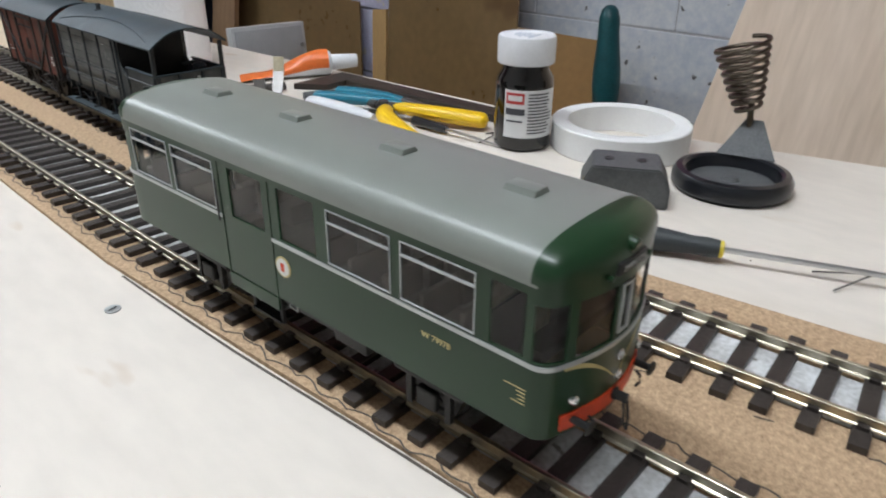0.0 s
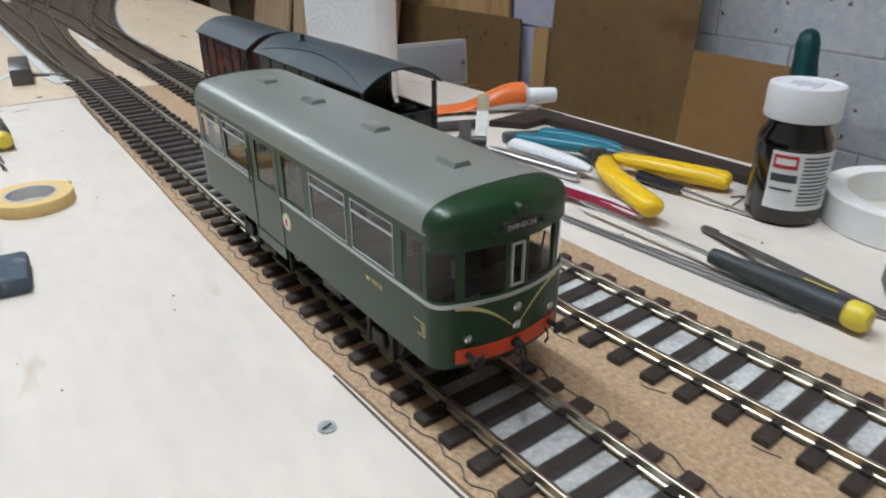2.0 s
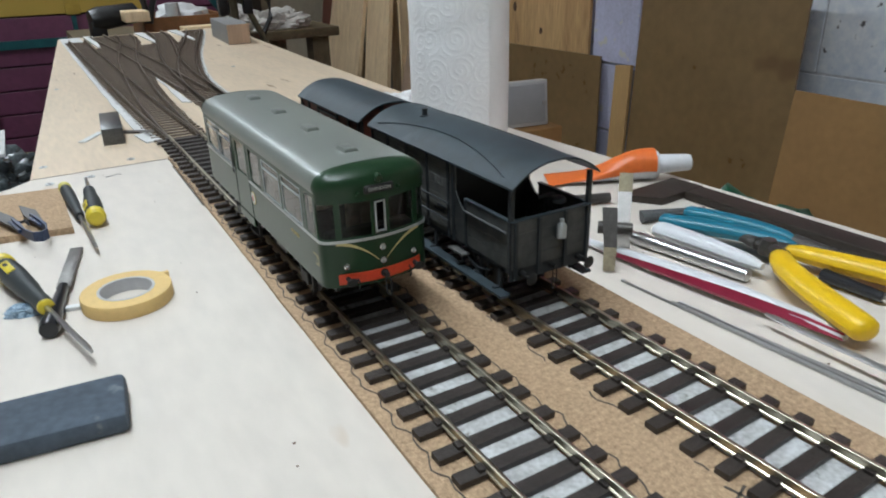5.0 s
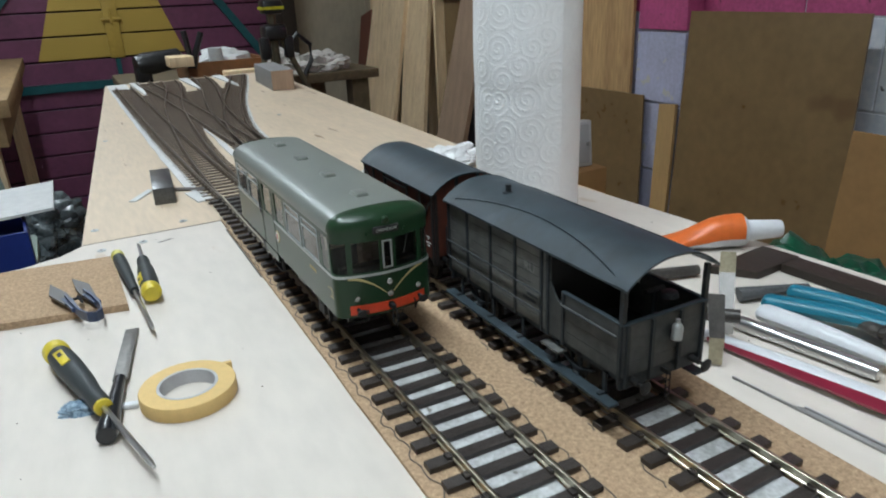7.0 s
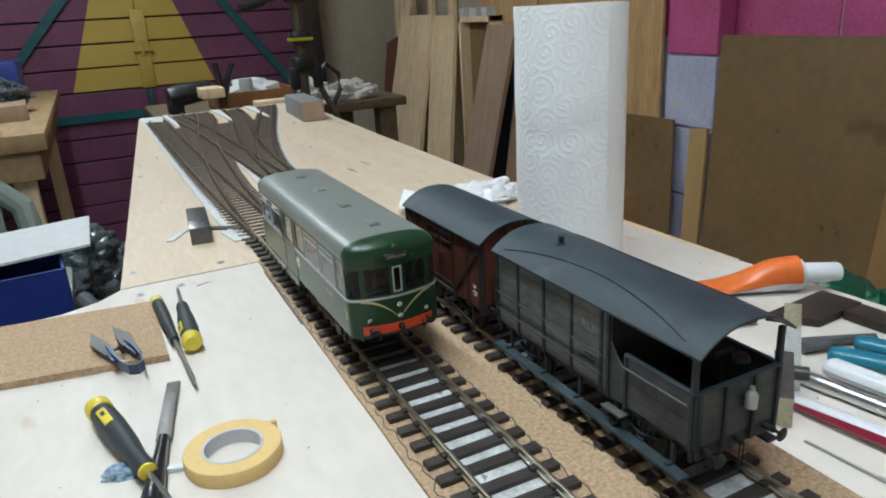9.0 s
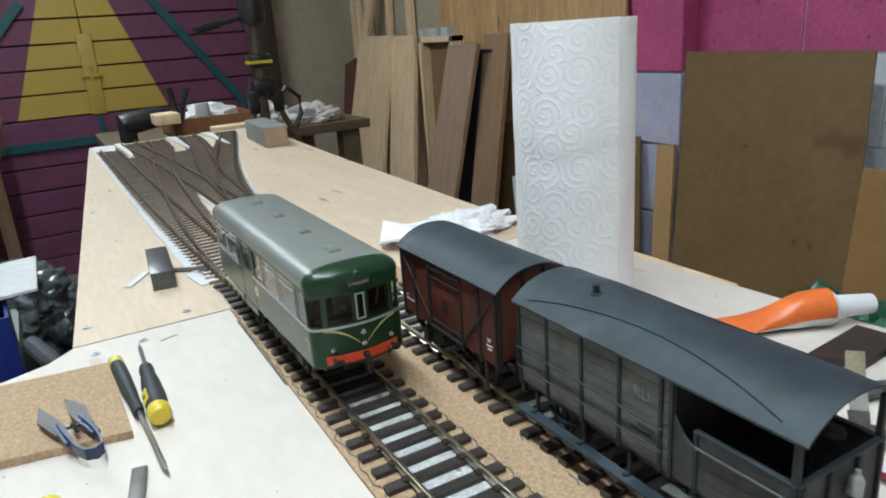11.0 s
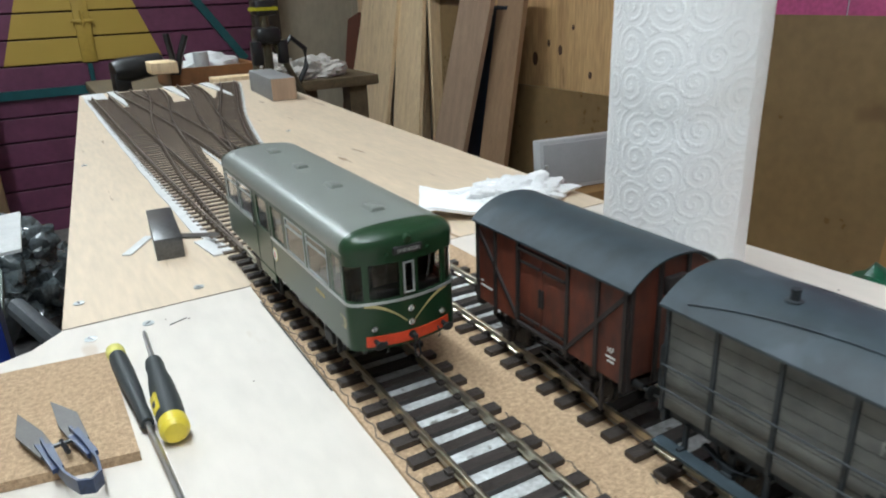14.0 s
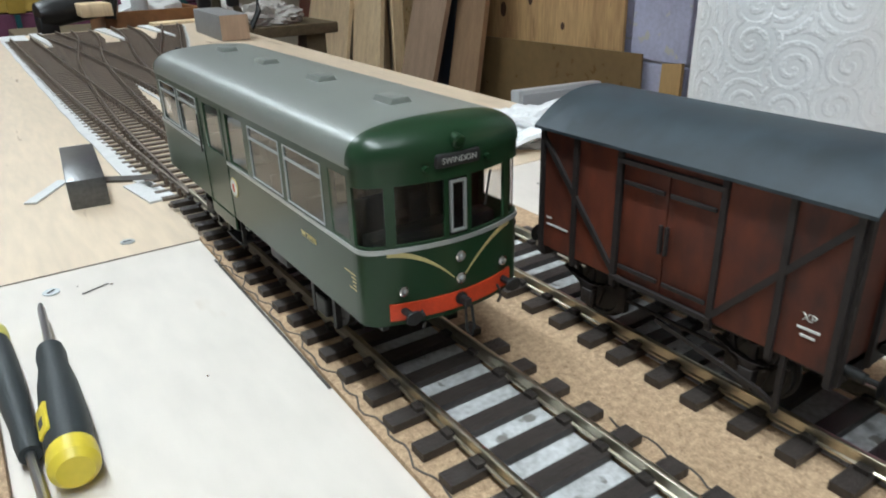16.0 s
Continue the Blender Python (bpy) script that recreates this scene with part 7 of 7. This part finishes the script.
# pliers
def grip(bm, pts, r0):
    """A rounded handle through points; r0: its thickest radius."""
    P = [Vector(p) for p in pts]
    tail = P[-1] - P[-2]
    P += [P[-1] + tail.normalized() * r0 * k for k in (0.35, 0.6, 0.7)]
    n = len(P)
    rings = []
    for i, p in enumerate(P):
        t = (P[min(i + 1, n - 1)] - P[max(0, i - 1)]).normalized()
        side = t.cross(Vector((0, 0, 1))).normalized()
        f = i / (n - 1)
        r = r0 * (0.66 + 0.42 * math.sin(math.pi * min(1, 0.05 + f * 0.72))) * {0: 0.6, n - 3: 0.94, n - 2: 0.72, n - 1: 0.35}.get(i, 1)
        rings.append([bm.verts.new(p + side * r * math.cos(k * math.pi / 6) + Vector((0, 0, 0.8 * r * math.sin(k * math.pi / 6)))) for k in range(12)])
    for a, c in zip(rings, rings[1:]):
        for k in range(12):
            bm.faces.new((a[k], c[k], c[(k + 1) % 12], a[(k + 1) % 12]))
    bm.faces.new(rings[0])
    bm.faces.new(rings[-1][::-1])
    return bm


def bez(a, b, c, n=9):
    return [tuple((1 - f) ** 2 * p + 2 * f * (1 - f) * q + f * f * r for p, q, r in zip(a, b, c)) for f in [i / (n - 1) for i in range(n)]]


pl = thing("pliers", "pliers with long yellow grips lying open", "pliers", pose(0, 0, 0))
part("grip", grip(bmesh.new(), bez((0.250, 0.345, 0.013), (0.224, 0.335, 0.016), (0.2030, 0.266, 0.0125)), 0.0082), PLIER_YELLOW, pl, "yellow grip")
part("grip", grip(bmesh.new(), bez((0.262, 0.352, 0.011), (0.272, 0.315, 0.011), (0.2920, 0.274, 0.0085)), 0.0080), PLIER_YELLOW, pl, "yellow grip")
b = bmesh.new()
for a, c in (((0.250, 0.343, 0.012), (0.264, 0.372, 0.010)), ((0.263, 0.350, 0.011), (0.256, 0.374, 0.010))):
    rod(b, a, c, 0.0042, 0.0030, 10)
rod(b, (0.258, 0.368, 0.010), (0.262, 0.400, 0.009), 0.0045, 0.0018, 10)
lathe(b, [(0.0, 0.0165), (0.0045, 0.016), (0.0062, 0.010), (0.0062, 0.006)], 14, Matrix.Translation((0.2575, 0.360, 0)))
part("jaws", b, BLADE, pl, "dark steel jaws")
bp_ = thing("pliers", "pliers with teal-blue grips lying closed", "pliers", pose(0, 0, 0))
part("grip", grip(bmesh.new(), bez((0.276, 0.352, 0.010), (0.262, 0.385, 0.012), (0.240, 0.432, 0.0095)), 0.0066), BLUE_GRIP, bp_, "teal-blue grip")
part("grip", grip(bmesh.new(), bez((0.284, 0.358, 0.010), (0.284, 0.392, 0.011), (0.268, 0.434, 0.0090)), 0.0062), BLUE_GRIP, bp_, "teal-blue grip")
b = bmesh.new()
rod(b, (0.279, 0.357, 0.010), (0.290, 0.318, 0.008), 0.0060, 0.0022, 10)
part("jaws", b, BLADE, bp_, "dark steel jaws")

# craft knife and small white-handled brush
kn = thing("craft_knife", "silver craft knife with a pointed blade", "knife", axis_pose((0.2205, 0.345, 0.0050), (0.2075, 0.432, 0.0050)))
part("handle", lathe(bmesh.new(), [(0.0, 0.0), (0.0042, 0.001), (0.0046, 0.010), (0.0044, 0.062), (0.0048, 0.064), (0.0048, 0.082), (0.0034, 0.090), (0.0, 0.0905)], 20), STEEL, kn, "polished alloy handle")
b = bmesh.new()
box(b, -0.0003, 0.0003, -0.0034, 0.0034, 0.088, 0.112)
for v in b.verts:
    if v.co.z > 0.11 and v.co.y > 0:
        v.co.y = -0.0030
part("blade", b, BLADE, kn, "pointed steel blade", False)
part("handle", grip(bmesh.new(), bez((0.232, 0.345, 0.0085), (0.230, 0.385, 0.010), (0.2265, 0.424, 0.0085)), 0.0068), WHITE_GRIP, thing("white_handled_tool", "tool with a smooth white plastic handle", "tool", pose(0, 0, 0)))
b = bmesh.new()
rod(b, (0.2585, 0.322, 0.0055), (0.2600, 0.285, 0.0050), 0.0042, 0.0034, 10)
sc = solid("needle_file", b, IRON_BLACK, "thin needle file with a dark handle", "file")
b = bmesh.new()
rod(b, (0.2600, 0.285, 0.0050), (0.2655, 0.232, 0.0020), 0.0016, 0.0010, 8)
solid("needle_rod", b, STEEL, "thin bright steel shank on the board", "rod")

# spring clamp standing on its legs
cl = thing("spring_clamp", "metal spring clamp with worn brass-coloured tips", "clamp", pose(0, 0, 0))


def plate(bm, a, b, w0, w1, t, across):
    a, b, across = Vector(a), Vector(b), Vector(across).normalized()
    n = (b - a).cross(across).normalized() * t
    vs = [bm.verts.new(p) for p in (a - across * w0 - n, a + across * w0 - n, b + across * w1 - n, b - across * w1 - n, a - across * w0 + n, a + across * w0 + n, b + across * w1 + n, b - across * w1 + n)]
    for f in ((0, 3, 2, 1), (4, 5, 6, 7), (0, 1, 5, 4), (1, 2, 6, 5), (2, 3, 7, 6), (3, 0, 4, 7)):
        bm.faces.new([vs[i] for i in f])
    return bm


ACROSS = (0.72, -0.69, 0.0)
for a, c, w0, w1, mt, nm in (((0.160, 0.405, 0.001), (0.163, 0.408, 0.016), 0.0038, 0.0042, BRASS, "tip"), ((0.163, 0.408, 0.016), (0.168, 0.416, 0.040), 0.0042, 0.0048, FILE_STEEL, "leg"),
                             ((0.196, 0.428, 0.001), (0.190, 0.425, 0.020), 0.0040, 0.0042, STEEL, "leg"), ((0.190, 0.425, 0.020), (0.202, 0.437, 0.038), 0.0042, 0.0048, FILE_STEEL, "leg"), ((0.202, 0.437, 0.038), (0.206, 0.441, 0.050), 0.0048, 0.0046, BRASS, "tip")):
    part(nm, plate(bmesh.new(), a, c, w0, w1, 0.0007, ACROSS), mt, cl, "worn brass-coloured tip" if nm == "tip" else "bright pressed steel leg", False)
b = bmesh.new()
rod(b, (0.170, 0.428, 0.022), (0.186, 0.412, 0.022), 0.0042, seg=14)
part("pivot_spring", b, BLADE, cl, "coiled pivot spring")

# adhesive tube
tb = thing("adhesive_tube", "crumpled orange and white adhesive tube with a white cap", "tube", pose(0, 0, 0))


def tube_rings(bm, lo_a, hi_a):
    prev = None
    for f in [i / 16 for i in range(17)]:
        c = Vector((0.244 + (0.327 - 0.244) * f, 0.575 + (0.528 - 0.575) * f, 0.0))
        side = Vector((0.49, 0.87, 0)).normalized()
        hw = 0.0180 - 0.0050 * f - 0.0022 * math.sin(math.pi * f)
        g = min(1.0, max(0.0, (f - 0.15) / 0.75))
        swell = g * g * (3 - 2 * g)
        hh = 0.0009 + 0.0130 * swell
        zc = 0.0020 + 0.0125 * swell + 0.0022 * math.sin(7.0 * f) * (1 - f)
        cur = []
        for k in range(15):
            a = radians(lo_a + (hi_a - lo_a) * k / 14)
            w = 1 + 0.12 * noise.noise(Vector((f * 6, k * 0.5, 2)))
            cur.append(bm.verts.new(c + side * hw * math.cos(a) * w + Vector((0, 0, max(0.0003, zc + hh * math.sin(a) * w)))))
        if prev:
            for k in range(14):
                bm.faces.new((prev[k], cur[k], cur[k + 1], prev[k + 1]))
        prev = cur
    return bm


part("orange_side", tube_rings(bmesh.new(), 5, 195), ORANGE, tb, "glossy orange side")
part("white_side", tube_rings(bmesh.new(), 195, 365), WHITE_GRIP, tb, "white printed side")
part("shoulder", lathe(bmesh.new(), [(0.0135, 0.0), (0.0120, 0.003), (0.0060, 0.0050), (0.0, 0.0050)], 20, axis_pose((0.327, 0.528, 0.0140), (0.36, 0.5095, 0.0140))), WHITE_GRIP, tb)
part("cap", lathe(bmesh.new(), [(0.0, 0.0), (0.0082, 0.0), (0.0086, 0.002), (0.0074, 0.028), (0.0068, 0.0295), (0.0, 0.0297)], 20, axis_pose((0.330, 0.5265, 0.0140), (0.36, 0.5095, 0.0150))), CAP_WHITE, tb, "ridged white cap")
b = bmesh.new()
lathe(b, [(0.0035, 0.0), (0.0035, 0.0004), (0.0024, 0.0004), (0.0024, 0.0)], 18, Matrix.Translation((0.3185, 0.5325, 0.0262)) @ pose(0, 0, 0, 12, -12, 0))
part("printed_ring", b, PRINT, tb)

# dark battens and plates at the board's edge
solid("dark_batten", box(bmesh.new(), -0.011, 0.011, -0.115, 0.115, 0, 0.0070, 0.001), WOOD_DARK, "dark stained batten along the board edge", "batten", pose(0.3235, 0.360, 0.0002, 0, 0, 2.2))
solid("dark_plate", slab(bmesh.new(), [(0.262, 0.502), (0.283, 0.474), (0.334, 0.478), (0.331, 0.508)], 0.0002, 0.0060), WOOD_DARK, "dark flat bar lying across the board edge", "bar", smooth=False)
b = bmesh.new()
rod(b, (0.198, 0.520, 0.0052), (0.252, 0.503, 0.0052), 0.0050, 0.0040, 10)
solid("metal_punch", b, BLADE, "grey metal punch lying on the board", "tool")
b = bmesh.new()
rod(b, (0.246, 0.462, 0.004), (0.292, 0.440, 0.004), 0.0035, seg=8)
rod(b, (0.240, 0.455, 0.005), (0.258, 0.449, 0.005), 0.0042, 0.0030, 10)
solid("small_clamp", b, CASTING, "small grey metal clamp beside the pliers", "clamp")
b = bmesh.new()
sweep(b, [(0.262, 0.2500, 0.001), (0.300, 0.2580, 0.001), (0.318, 0.262, 0.001)], circle(0.0005, 6))
sweep(b, [(0.285, 0.262, 0.001), (0.312, 0.249, 0.001)], circle(0.0005, 6))
solid("wire_offcut", b, BLADE, "bent wire offcuts on the board", "wire")
b = bmesh.new()
sweep(b, [(0.208, -0.035, 0.001), (0.228, -0.046, 0.006), (0.250, -0.052, 0.001)], circle(0.0005, 6))
sweep(b, [(0.222, -0.020, 0.001), (0.238, -0.046, 0.003), (0.241, -0.070, 0.001)], circle(0.0005, 6))
solid("wire_offcut", b, BLADE, "bent wire offcuts on the board", "wire")
rng = random.Random(77)
b = bmesh.new()
for _ in range(110):
    x, y = rng.uniform(-0.33, 0.33), rng.uniform(-0.1, 0.85)
    if -0.045 < x < 0.15:
        continue
    s = rng.uniform(0.0003, 0.0007)
    box(b, x - s, x + s, y - s * 0.6, y + s * 0.6, 0.0, s * 0.7)
solid("sawdust", b, material("dark_crumbs", (0.14, 0.09, 0.06), 0.8, var=0.5, scale=100), "scattered crumbs of cork and dirt on the board", "crumbs", kind="stuff", smooth=False)


# ---------------------------------------------------------------- what moves
BUS_ROWS = [(0.0, -0.0191), (0.5, 0.0275), (1.0, 0.0752), (1.5, 0.1225), (2.0, 0.1692), (2.5, 0.2152), (3.0, 0.2604), (3.5, 0.3034), (4.0, 0.3415), (5.25, 0.4262),
            (6.5, 0.4903), (7.0, 0.5080), (7.5, 0.5230), (8.0, 0.5378), (8.5, 0.5517), (9.0, 0.5652), (10.25, 0.6035), (11.5, 0.6345), (12.0, 0.6437), (12.5, 0.6505),
            (13.0, 0.6541), (13.5, 0.6555), (14.0, 0.6561), (14.5, 0.6565), (16.0, 0.6568)]


def bus_pose(y):
    """On the track: both axles on its centre line."""
    a, b = track_1(y + AXLES[0]), track_1(y + AXLES[1])
    turn = math.atan2(a - b, AXLES[1] - AXLES[0])
    x = a + (a - b) / (AXLES[1] - AXLES[0]) * AXLES[0]
    return pose(x, y, RAIL_TOP, 0, 0, math.degrees(turn))


def motions():
    walk(bus, [(t, bus_pose(y)) for t, y in BUS_ROWS])
    along = curve_at([(t, y) for t, y in BUS_ROWS])
    for w, axle in zip(wheelsets, AXLES):
        rows = []
        for i in range(161):
            t = i / 10
            turn = -math.degrees((along(t) - along(0.0)) / WHEEL_R)
            rows.append((t, pose(0, axle, WHEEL_R, turn, 0, 0)))
        walk(w, rows)


motions()
